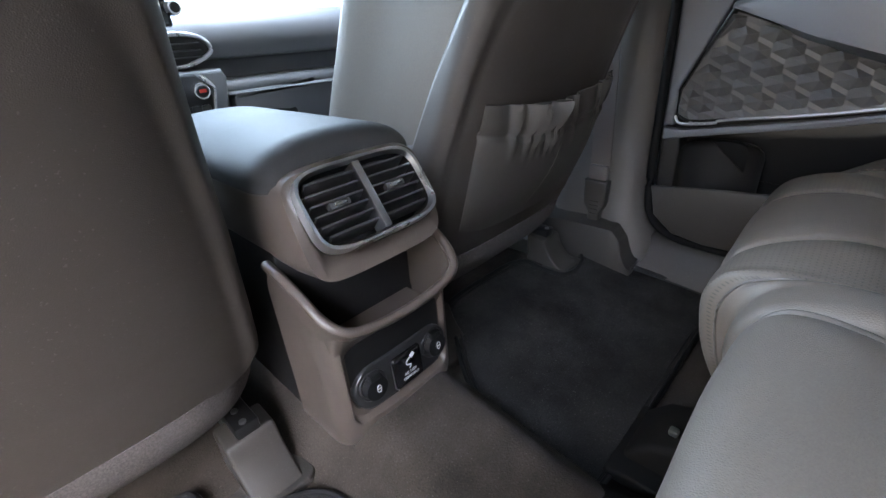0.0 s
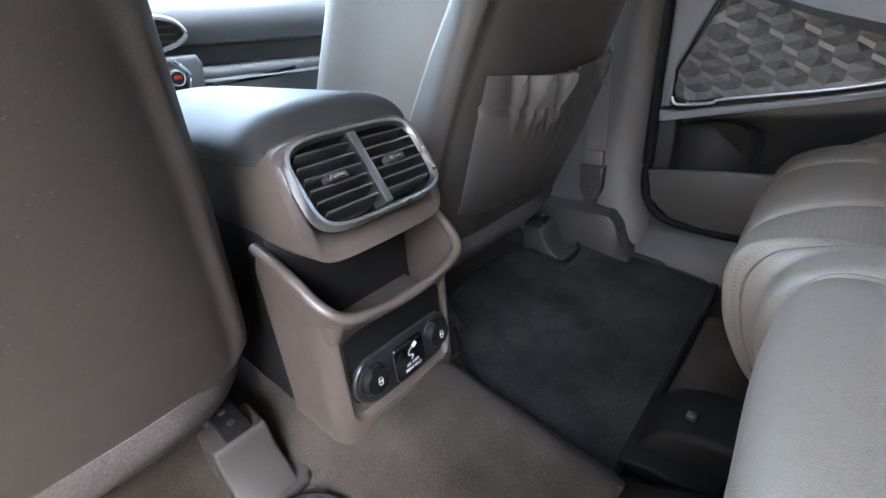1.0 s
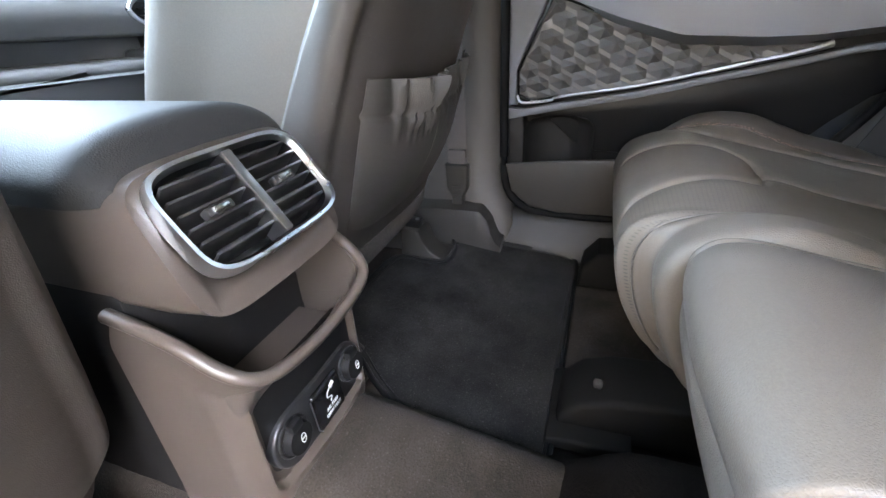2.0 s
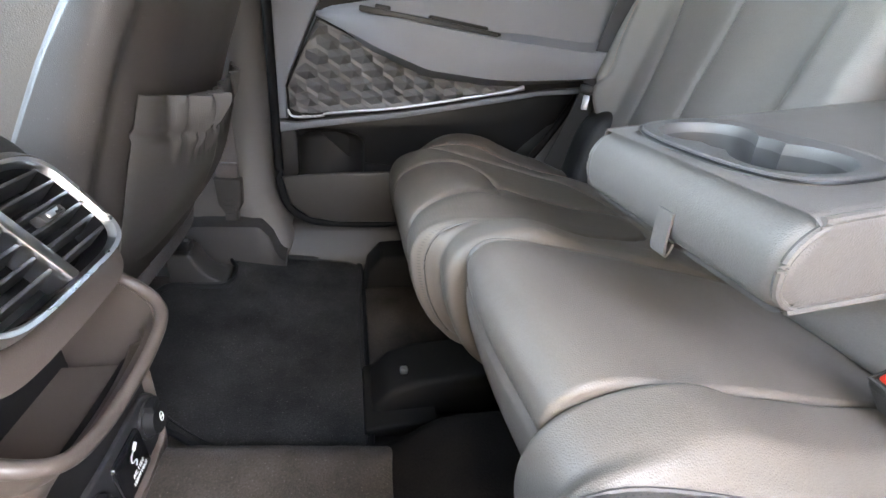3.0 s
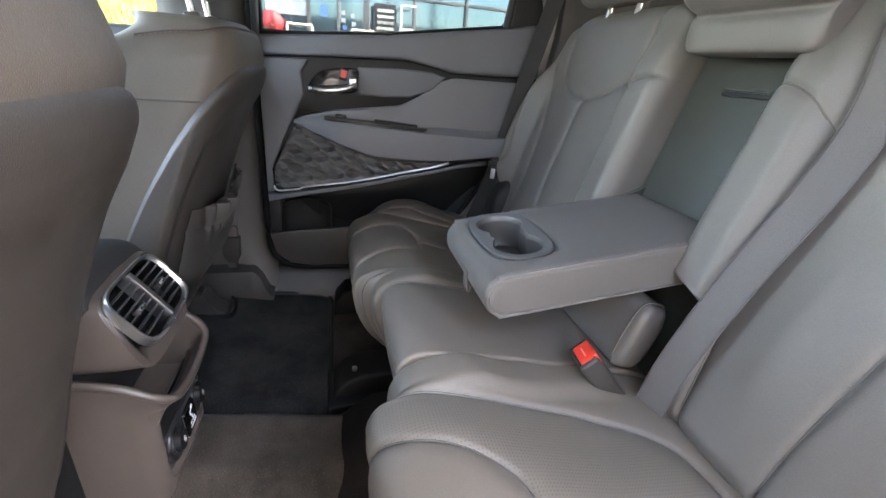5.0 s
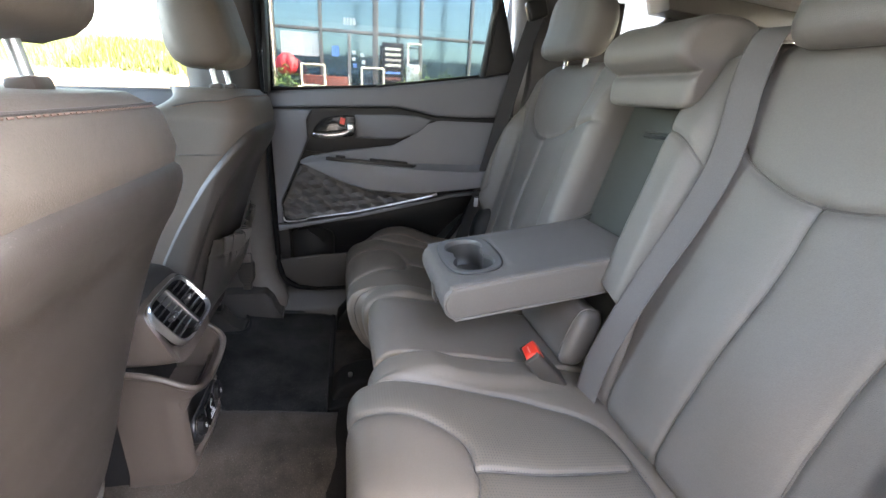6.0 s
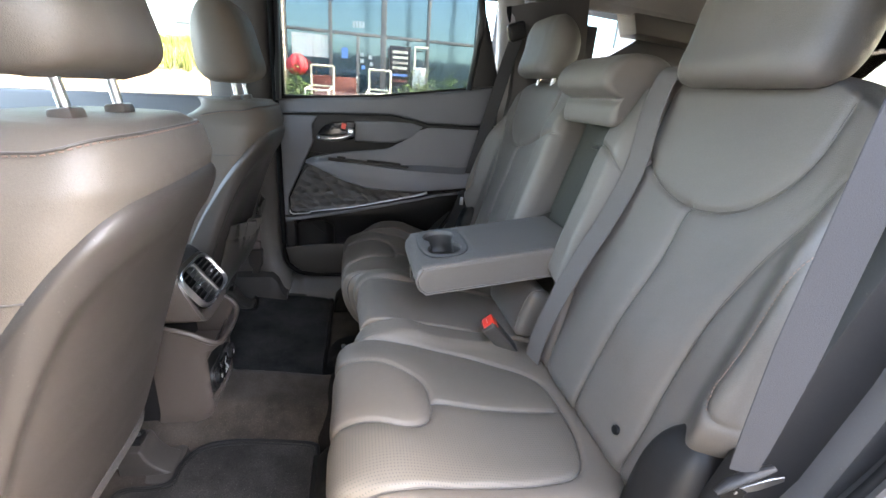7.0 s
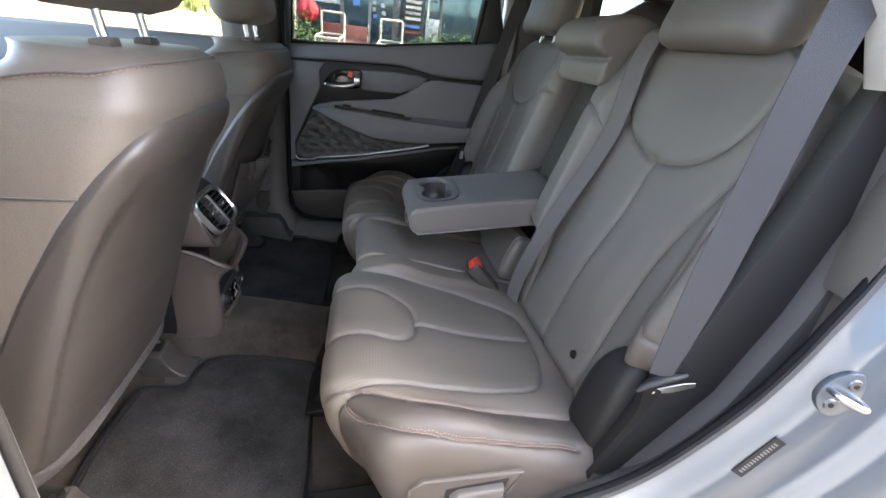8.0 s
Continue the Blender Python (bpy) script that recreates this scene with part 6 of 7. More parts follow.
        part("cap_mark", tube([at @ Vector((0.0032 * math.cos(q) + 0.002, 0.0055 * math.sin(q) - 0.001, 0.0124)) for q in np.linspace(0, 2 * math.pi, 14, endpoint=False)], 0.00045, 5, closed=True), WHITE, c, "white printed plug mark")
        part("cap_mark", turned(box(-0.0012, 0.0052, -0.0016, -0.0004, 0.012, 0.0128), at), WHITE, c)
    door = part("outlet_door", turned(box(-0.021, 0.029, -0.029, 0.021, 0.0, 0.009, 0.005, 3), S), GLOSS, base, "black outlet flap with white print")
    part("flap_edge", tube([S @ Vector(p) for p in ((-0.0215, 0.016, 0.006), (-0.0215, -0.024, 0.006), (-0.017, -0.0295, 0.006))], 0.0009, 6), CHROME_DULL, door)
    for body, size, at in (("AC 115V", 0.0056, (0.005, -0.0105)), ("150W MAX", 0.0056, (0.005, -0.0175))):
        me = text_mesh(body, size)
        me.transform(S @ Matrix.Translation((*at, 0.0093)))
        mesh_object("print", me, WHITE, door, smooth=False)
    plug = tube([S @ Vector(p) for p in smooth_line([(0.010, 0.012, 0.0095), (0.002, 0.009, 0.0095), (0.000, 0.003, 0.0095), (0.007, 0.000, 0.0095), (0.004, -0.005, 0.0095)], 4)], 0.0006, 6)
    part("plug_mark", plug, WHITE, door)
    part("plug_head", turned(box(-0.0038, 0.0038, -0.003, 0.003, 0.009, 0.0098, 0.0004), S @ Matrix.Translation((0.011, 0.013, 0)) @ pose(0, 0, 0, 0, 0, 30)), WHITE, door)
    # padded lid, domed, rounded at its rear corners
    def lid(u, v, top=True):
        y = 0.286 + 0.36 * v
        r = (1 - min(1.0, v / 0.11)) if v < 0.11 else 0.0
        w = 0.1055 * (1 - 0.16 * r ** 2.5)
        e = max(0.0, 1 - abs(u) ** 5.0) ** 0.5
        f = max(0.0, 1 - r ** 2.4) ** 0.5
        z = 0.4335 + (0.026 + 0.012 * (1 - u * u)) * e * f
        return (w * u, y + 0.004 * (1 - abs(u)) * (1 - v), z if top else 0.430)
    us = np.sin(np.linspace(-math.pi / 2, math.pi / 2, 41))
    vs = np.concatenate([0.11 * (1 - np.cos(np.linspace(0, math.pi / 2, 12))), np.linspace(0.12, 1, 16)])
    P = np.array([[lid(u, v) for u in us] for v in vs])
    bm = bmesh.new()
    bm.from_mesh(sheet(P))
    rim_e = [e for e in bm.edges if e.is_boundary]
    got = bmesh.ops.extrude_edge_only(bm, edges=rim_e)
    for v in got["geom"]:
        if isinstance(v, bmesh.types.BMVert):
            v.co.z -= 0.010
    part("lid_pad", bm, LID, base, "padded leather armrest lid")
    part("lid_gap", box(-0.080, 0.080, 0.296, 0.60, 0.418, 0.431, 0.003), BLACK, base)
    # forward part between the seats, with gear selector top
    part("console_front", prism([(0.60, 0.08), (0.60, 0.44), (0.75, 0.42), (1.05, 0.40), (1.25, 0.46), (1.35, 0.46), (1.35, 0.02)], "x", -0.10, 0.10, 0.015, 3), DARK, base)
    part("selector_knob", turned(disc_bm(0.026, 0.05, 24), pose(0.0, 1.0, 0.42)), GLOSS, base, "gear selector knob")
    return base


def sunk(x, z):
    """How far the column's rear face lies back at one place: 1 inside a rounded field."""
    dx, dz = max(0.0, abs(x) - 0.066), max(0.0, abs(z - 0.186) - 0.050)
    return 1 - float(smoothstep(0.014, 0.019, math.hypot(dx, dz)))


def squircle(w, h, n=48):
    """A rounded frame outline with slightly bowed sides."""
    out = []
    for q in np.linspace(0, 2 * math.pi, n, endpoint=False):
        c, s = math.cos(q), math.sin(q)
        out.append((w / 2 * math.copysign(abs(c) ** 0.42, c), h / 2 * math.copysign(abs(s) ** 0.42, s)))
    return out


def stadium(w, h, n=12):
    r = h / 2
    out = []
    for cx, a in ((w / 2 - r, -90), (-w / 2 + r, 90)):
        for k in range(n + 1):
            q = radians(a + 180 * k / n)
            out.append((cx + r * math.cos(q), r * math.sin(q)))
    return out


def vent_frame():
    """Across, up the slope and out of the vents' face."""
    a = math.atan2(0.046, 0.063)
    x, y = Vector((1, 0, 0)), Vector((0, math.sin(a), math.cos(a)))
    z = x.cross(y)
    m = Matrix((x, y, z)).transposed().to_4x4()
    return Matrix.Translation((0, 0.252, 0.403)) @ m


def socket_frame():
    a = radians(4)
    x, y = Vector((1, 0, 0)), Vector((0, math.sin(a), math.cos(a)))
    z = x.cross(y)
    return Matrix.Translation((0.001, 0.2400, 0.164)) @ Matrix((x, y, z)).transposed().to_4x4()


LID = material("console_lid_vinyl", (0.034, 0.034, 0.034), 0.62, var=0.10, var_size=7, grain=0.06, grain_size=500, bump=0.35, bump_size=520, kind="leather", spec=0.1)
SATIN_BLACK = material("satin_black", (0.016, 0.016, 0.017), 0.3, var=0.1, grain=0.06, bump=0.1, bump_size=900)
SLAT = material("vent_slat_plastic", (0.034, 0.033, 0.034), 0.35, var=0.1, grain=0.05, bump=0.1)
CHROME_DULL = material("grey_chrome", (0.42, 0.42, 0.43), 0.3, metal=1.0, var=0.05)
build_console()


# ---- the dashboard ----
def vent(base, outline, y, depth):
    cx, cz = sum(p[0] for p in outline) / len(outline), sum(p[1] for p in outline) / len(outline)
    o = curve2(outline, 6, closed=True)
    part("dash_vent_rim", tube([(a, y, b) for a, b in o], 0.0055, 8, closed=True), CHROME, base, "chrome vent rim")
    part("dash_vent_box", prism(o, "y", y + 0.004, y + depth), BLACK, base)
    w = max(p[0] for p in outline) - cx
    for k in range(-1, 2):
        part("dash_vent_slat", turned(box(cx - 0.72 * w, cx + 0.72 * w, -0.008, 0.008, -0.0012, 0.0012), Matrix.Translation((0, y + 0.004, cz + 0.016 * k)) @ pose(0, 0, 0, 15)), SLAT, base)


def build_dash():
    base = thing("dashboard", (0.3, 1.25, 0.3), "pale grey dashboard with chrome-rimmed vents and a closed glove box", "dashboard")

    def bowed(prof, x0, x1, n=40):
        rings = []
        for x in np.linspace(x0, x1, n):
            bow = 0.06 * (x / 0.72) ** 2
            rings.append([(x, p[0] - bow + 0.04, p[1]) for p in prof])
        return loft(rings)
    pad = [(p.x, p.y) for p in smooth_line([(1.60, 0.55), (1.25, 0.532), (1.165, 0.533), (1.145, 0.545), (1.135, 0.58), (1.150, 0.620), (1.19, 0.645), (1.26, 0.655), (1.62, 0.675)], 6)]
    part("dash_pad", bowed(pad, -0.70, 0.70), DASH_LIGHT, base, "pale soft dashboard pad")
    ledge = [(p.x, p.y) for p in smooth_line([(1.60, 0.482), (1.20, 0.482), (1.150, 0.480), (1.130, 0.470), (1.128, 0.452), (1.145, 0.444), (1.60, 0.444)], 6)]
    part("dash_ledge", bowed(ledge, -0.70, 0.70), DASH_LIGHT, base, "pale ledge over the glove box")
    part("dash_slot", bowed([(1.235, 0.47), (1.235, 0.55), (1.5, 0.55), (1.5, 0.47)], -0.70, 0.70), DASH_DARK, base)
    part("dash_lower", bowed([(1.150, 0.466), (1.150, 0.40), (1.165, 0.25), (1.5, 0.22), (1.5, 0.466)], -0.70, 0.70), DASH_DARK, base, "blue-grey lower dashboard")
    lid = curve2([(0.250, 0.428), (0.234, 0.418), (0.230, 0.40), (0.232, 0.30), (0.245, 0.265), (0.30, 0.255), (0.56, 0.255), (0.615, 0.27), (0.625, 0.30), (0.625, 0.42), (0.61, 0.430), (0.45, 0.431)], 6, closed=True)
    part("glove_box", prism([(x, z + 0.021) for x, z in lid], "y", 1.140, 1.20, 0.004, 3), DASH_DARK, base, "glove box lid")
    part("glove_latch", prism(curve2([(0.296, 0.398), (0.375, 0.386), (0.396, 0.386), (0.398, 0.368), (0.37, 0.366), (0.296, 0.374)], 5, closed=True), "y", 1.128, 1.14, 0.002), DARK, base, "glove box latch")
    part("latch_edge", tube([(0.300, 1.127, 0.370), (0.36, 1.127, 0.363), (0.398, 1.127, 0.366)], 0.0018, 6), CHROME_DULL, base)
    side = [(-0.20, 0.24), (0.175, 0.24), (0.205, 0.40), (0.222, 0.49), (0.212, 0.512), (-0.222, 0.512), (-0.222, 0.49)]
    part("stack_surround", prism(side, "y", 1.13, 1.30, 0.012, 4), DASH_LIGHT, base, "pale surround of the centre stack")
    part("centre_panel", prism([(-0.13, 0.24), (0.13, 0.24), (0.165, 0.42), (0.170, 0.475), (0.14, 0.505), (-0.14, 0.505), (-0.17, 0.475)], "y", 1.118, 1.16, 0.006, 3), DARK, base)
    part("stack_rim", tube(smooth_line([(0.120, 1.115, 0.405), (0.158, 1.115, 0.412), (0.168, 1.115, 0.44), (0.174, 1.115, 0.470), (0.150, 1.115, 0.502)], 8), 0.005, 8), CHROME, base, "chrome stack rim")
    kn = part("climate_knob", turned(disc_bm(0.022, 0.03, 28), Matrix.Translation((0.136, 1.118, 0.467)) @ pose(0, 0, 0, 90)), CHROME, base, "round chrome climate knob")
    part("knob_face", turned(disc_bm(0.016, 0.004, 26), Matrix.Translation((0.136, 1.0885, 0.467)) @ pose(0, 0, 0, 90)), BLACK, kn, "dark dial with a red mark")
    part("dial_mark", box(0.128, 0.144, 1.0835, 1.0850, 0.464, 0.472), RED, kn, "red mark")
    for k in range(4):
        part("stack_button", box(0.060 + 0.024 * k, 0.080 + 0.024 * k, 1.108, 1.12, 0.418, 0.432, 0.002), SLAT, base)
    vent(base, [(0.207, 0.558), (0.190, 0.585), (0.140, 0.597), (0.075, 0.592), (0.040, 0.575), (0.040, 0.545), (0.075, 0.527), (0.130, 0.524), (0.180, 0.538)], 1.150, 0.05)
    vent(base, [(-0.207, 0.558), (-0.190, 0.585), (-0.140, 0.597), (-0.075, 0.592), (-0.040, 0.575), (-0.040, 0.545), (-0.075, 0.527), (-0.130, 0.524), (-0.180, 0.538)], 1.150, 0.05)
    vent(base, [(0.625, 0.589), (0.648, 0.613), (0.690, 0.630), (0.700, 0.60), (0.698, 0.565), (0.655, 0.562)], 1.118, 0.05)
    part("screen", box(-0.135, 0.135, 1.14, 1.16, 0.612, 0.74, 0.008, 3), GLOSS, base, "dark central screen")
    kn = part("screen_knob", turned(disc_bm(0.018, 0.024, 28), Matrix.Translation((0.142, 1.145, 0.652)) @ pose(0, 0, 0, 90)), CHROME, base, "chrome-ringed knob")
    part("knob_face", turned(disc_bm(0.012, 0.003, 26), Matrix.Translation((0.142, 1.122, 0.652)) @ pose(0, 0, 0, 90)), DARK, kn)


build_dash()


# ---- the body side at the open back door ----
JAMB_FORM = ((0.0, 0.0), (0.004, -0.002), (0.010, -0.010), (0.015, -0.018), (0.018, -0.026), (0.021, -0.034), (0.026, -0.040), (0.050, -0.047), (0.076, -0.054), (0.082, -0.058), (0.087, -0.066), (0.091, -0.078), (0.098, -0.086), (0.16, -0.100), (0.24, -0.115))


def jamb_place(inner, near):
    """The jamb's own frame at its place nearest to a point: along it, across it, out of it."""
    best = None
    for i in range(1, len(inner) - 1):
        d = (inner[i + 1] - inner[i - 1]).normalized()
        o = Vector((0, d.z, -d.y))
        o = o if o.y < 0 else -o
        for (a0, b0), (a1, b1) in zip(JAMB_FORM[6:8], JAMB_FORM[7:9]):
            for f in np.linspace(0, 1, 9):
                p = inner[i] + o * (a0 + (a1 - a0) * f) + Vector((b0 + (b1 - b0) * f, 0, 0))
                gap = (p - Vector(near)).length
                if best is None or gap < best[0]:
                    across = (o * (a1 - a0) + Vector((b1 - b0, 0, 0))).normalized()
                    best = (gap, p, d, across)
    _, p, d, across = best
    n = d.cross(across).normalized()
    n = n if n.x < 0 else -n
    across = n.cross(d)
    m = Matrix((d, across, n)).transposed().to_4x4()
    m.translation = p
    return m


def build_jamb():
    inner = smooth_line([(-0.715, -0.10, 0.108), (-0.715, -0.25, 0.14), (-0.72, -0.36, 0.22), (-0.735, -0.45, 0.31), (-0.75, -0.548, 0.464), (-0.753, -0.603, 0.60), (-0.747, -0.652, 0.74), (-0.722, -0.668, 0.95), (-0.668, -0.62, 1.15)], 8)
    inner = [Vector((p.x, p.y - set_back(p.z), p.z)) for p in inner]
    rings = []
    for i, p in enumerate(inner):
        d = (inner[min(i + 1, len(inner) - 1)] - inner[max(i - 1, 0)]).normalized()
        out = Vector((0, d.z, -d.y)) * -1
        if out.y > 0:
            out = -out
        ring = []
        for a, b in JAMB_FORM:
            ring.append(p + out * a + Vector((b * 1.0, 0, 0)))
        rings.append(ring)
    ob = part("body_jamb", loft(rings, caps=False, closed=False), PAINT)
    tagged(ob, "silver painted door jamb of the car body", "car body", kind="structure")
    tag = jamb_place(inner, (-0.794, -0.588, 0.440)) @ pose(0, 0, 0, 0, 0, 4)
    lab = thing("sticker", (-0.798, -0.588, 0.440), "small black sticker with pale bars on the silver jamb", "sticker")
    part("sticker_sheet", turned(box(-0.036, 0.036, -0.0085, 0.0085, 0.0, 0.0012, 0.0), tag), BLACK, lab)
    for k in range(14):
        part("pale_bar", turned(box(-0.0300 + k * 0.0043, -0.0277 + k * 0.0043, -0.0030, 0.0030, 0.0012, 0.0015), tag), BAR, lab)
    st = thing("door_striker", (-0.80, -0.655, 0.53), "bright steel door striker with two screws on the silver jamb", "door striker")
    M = jamb_place(inner, (-0.798, -0.660, 0.530))
    plate = curve2([(0.032, 0.0), (0.024, 0.014), (0.006, 0.024), (-0.016, 0.022), (-0.030, 0.006), (-0.030, -0.010), (-0.014, -0.022), (0.010, -0.020), (0.026, -0.010)], 5, closed=True)
    part("striker_plate", turned(prism(plate, "z", -0.006, 0.003, 0.0015), M), PAINT, st, "painted striker plate")
    loop = smooth_line([(0.002, -0.019, 0.0), (0.002, -0.020, 0.012), (0.001, -0.013, 0.022), (0.0, 0.008, 0.023), (-0.001, 0.017, 0.014), (-0.001, 0.017, 0.0)], 6)
    part("striker_loop", tube([M @ p for p in loop], 0.0044, 10), STEEL, st, "steel loop")
    for a in (-0.017, 0.017):
        sc = part("screw", turned(disc_bm(0.0080, 0.0030, 20), M @ Matrix.Translation((a, -a * 0.15, 0.0025))), DULL_STEEL, st)
        part("screw_socket", turned(disc_bm(0.0038, 0.0006, 6), M @ Matrix.Translation((a, -a * 0.15, 0.0055))), BLACK, sc)


build_jamb()


# ---- under the back seats ----
UNDER = material("dull_black_plastic", (0.0065, 0.006, 0.0058), 0.7, var=0.15, grain=0.1, bump=0.2, bump_size=800, spec=0.15)

def build_underseat():
    for s in (1, -1):
        x = s * 0.225
        c = thing("seat_foot_cover", (x, -0.05, 0.0), "black plastic cover over the back seat's floor rail", "rail cover", "seat rail covers")
        part("cover_top", prism([(0.000, 0.0), (-0.004, 0.030), (-0.030, 0.060), (-0.07, 0.075), (-0.20, 0.085), (-0.20, 0.0)], "x", x - 0.055, x + 0.045, 0.010, 3), UNDER, c)
        part("cover_step", prism([(0.012, 0.0), (0.008, 0.016), (-0.02, 0.022), (-0.10, 0.024), (-0.10, 0.0)], "x", x - 0.085, x + 0.060, 0.006, 3), UNDER, c)
        part("rail_latch", box(x - 0.030, x - 0.018, -0.058, -0.046, 0.070, 0.080, 0.003), STEEL, c, "bright latch end")
        x2 = s * 0.60
        d = thing("seat_foot_cover", (x2, -0.05, 0.0), "black plastic cover over the back seat's floor rail", "rail cover", "seat rail covers")
        part("cover_top", prism([(-0.005, 0.0), (-0.012, 0.050), (-0.04, 0.085), (-0.20, 0.10), (-0.20, 0.0)], "x", x2 - 0.045, x2 + 0.045, 0.010, 3), UNDER, d)
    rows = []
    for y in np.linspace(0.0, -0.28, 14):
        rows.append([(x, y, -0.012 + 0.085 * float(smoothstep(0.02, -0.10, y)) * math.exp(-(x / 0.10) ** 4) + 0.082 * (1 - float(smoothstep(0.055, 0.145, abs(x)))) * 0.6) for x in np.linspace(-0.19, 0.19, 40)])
    ob = mesh_object("carpet_mound", sheet(rows, thick=0.01), CARPET_SHADED)
    tagged(ob, "carpeted mound below the middle seat, coloured dark as shade", "floor", kind="structure")


build_underseat()


# ---- outside ----
GROUND = -0.46


def leaf_clump(bm, c, r, count, rng, size):
    for _ in range(count):
        d = Vector((rng.gauss(0, 1), rng.gauss(0, 1), rng.gauss(0, 1))).normalized()
        p = c + Vector((d.x * r[0], d.y * r[1], d.z * r[2])) * (rng.uniform(0.55, 1.0))
        n = (d + Vector((rng.uniform(-1, 1), rng.uniform(-1, 1), rng.uniform(-0.3, 1)))).normalized()
        u = n.orthogonal().normalized()
        w = n.cross(u)
        q = rng.uniform(0, 6.28)
        u, w = u * math.cos(q) + w * math.sin(q), w * math.cos(q) - u * math.sin(q)
        L, W = size * rng.uniform(0.7, 1.4), size * rng.uniform(0.3, 0.5)
        vs = [bm.verts.new(p + o) for o in (-u * L, w * W + n * 0.1 * L, u * L, -w * W + n * 0.1 * L)]
        bm.faces.new(vs)


def leaf_material(name, col):
    m = material(name, col, 0.6, var=0.35, var_size=5, grain=0.2, grain_size=60)
    n, l = m.node_tree.nodes, m.node_tree.links
    geo = n.new("ShaderNodeNewGeometry")
    hv = n.new("ShaderNodeHueSaturation")
    mr = n.new("ShaderNodeMapRange")
    mr.inputs[3].default_value, mr.inputs[4].default_value = 0.5, 1.6
    l.new(geo.outputs["Random Per Island"], mr.inputs[0])
    l.new(mr.outputs[0], hv.inputs["Value"])
    b = n["Principled BSDF"]
    old = b.inputs["Base Color"].links[0].from_socket
    l.new(old, hv.inputs["Color"])
    l.new(hv.outputs[0], b.inputs["Base Color"])
    return m


def bush(y0, y1, x, top, seed):
    rng = random.Random(seed)
    base = thing("bush", (x, (y0 + y1) / 2, GROUND), "low green clipped bush growing along the shop front", "bush", "bushes")
    bm = bmesh.new()
    n = max(4, int((y1 - y0) / 0.12))
    for k in range(n):
        y = y0 + (y1 - y0) * (k + 0.5) / n
        h = top * rng.uniform(0.85, 1.06)
        leaf_clump(bm, Vector((x + rng.uniform(-0.12, 0.12), y, GROUND + h * 0.55)), (0.30, 0.20, h * 0.47), 520, rng, 0.034)
    part("leaves", bm, LEAF, base, smooth=False)
    bm = bmesh.new()
    for k in range(n * 2):
        y = rng.uniform(y0, y1)
        tube([(x + rng.uniform(-0.1, 0.1), y, GROUND), (x + rng.uniform(-0.2, 0.2), y + rng.uniform(-0.1, 0.1), GROUND + top * 0.7)], [0.014, 0.005], 5, bm=bm)
    part("stems", bm, BARK, base)


LEAF = leaf_material("bush_leaf", (0.075, 0.125, 0.030))
GRASS_LEAF = leaf_material("dry_grass", (0.20, 0.22, 0.055))
BARK = material("bark", (0.10, 0.075, 0.05), 0.9, var=0.3, bump=0.5, bump_size=60)
CONCRETE = material("worn_asphalt", (0.055, 0.054, 0.053), 0.9, var=0.2, var_size=0.5, grain=0.15, grain_size=60, bump=0.4, bump_size=120)
EARTH = material("dry_earth", (0.30, 0.20, 0.13), 0.95, var=0.25, var_size=1.2, grain=0.3, grain_size=30, bump=0.8, bump_size=20)
BRONZE = material("bronze_frame", (0.16, 0.145, 0.135), 0.45, metal=0.3, var=0.08)
STUCCO = material("beige_stucco", (0.46, 0.40, 0.33), 0.9, var=0.08, var_size=2, grain=0.1, grain_size=80, bump=0.5, bump_size=90)
PALE_WALL = material("pale_panel_wall", (0.55, 0.56, 0.52), 0.8, var=0.06, var_size=1, grain=0.05, grain_size=50)
CREAM = material("cream_paint", (0.70, 0.64, 0.50), 0.5, var=0.05)
REDCLOTH = material("red_cloth", (0.55, 0.03, 0.04), 0.7, var=0.12, var_size=4)
BRICK_RED = material("dark_red_board", (0.20, 0.06, 0.045), 0.7, var=0.2, var_size=4)
POLE = material("weathered_pole", (0.10, 0.08, 0.065), 0.9, var=0.2, var_size=3)


def mirror_pane_material():
    m = material("reflecting_glass", (0.13, 0.19, 0.22), 0.03, var=0.1, var_size=1.0)
    b = m.node_tree.nodes["Principled BSDF"]
    b.inputs["Metallic"].default_value = 0.75
    return m


PANE = mirror_pane_material()


def build_ground():
    ob = part("ground", box(-300, 300, -300, 300, GROUND - 0.2, GROUND), CONCRETE)
    tagged(ob, "pale concrete parking lot reaching into the distance", "ground", kind="structure")


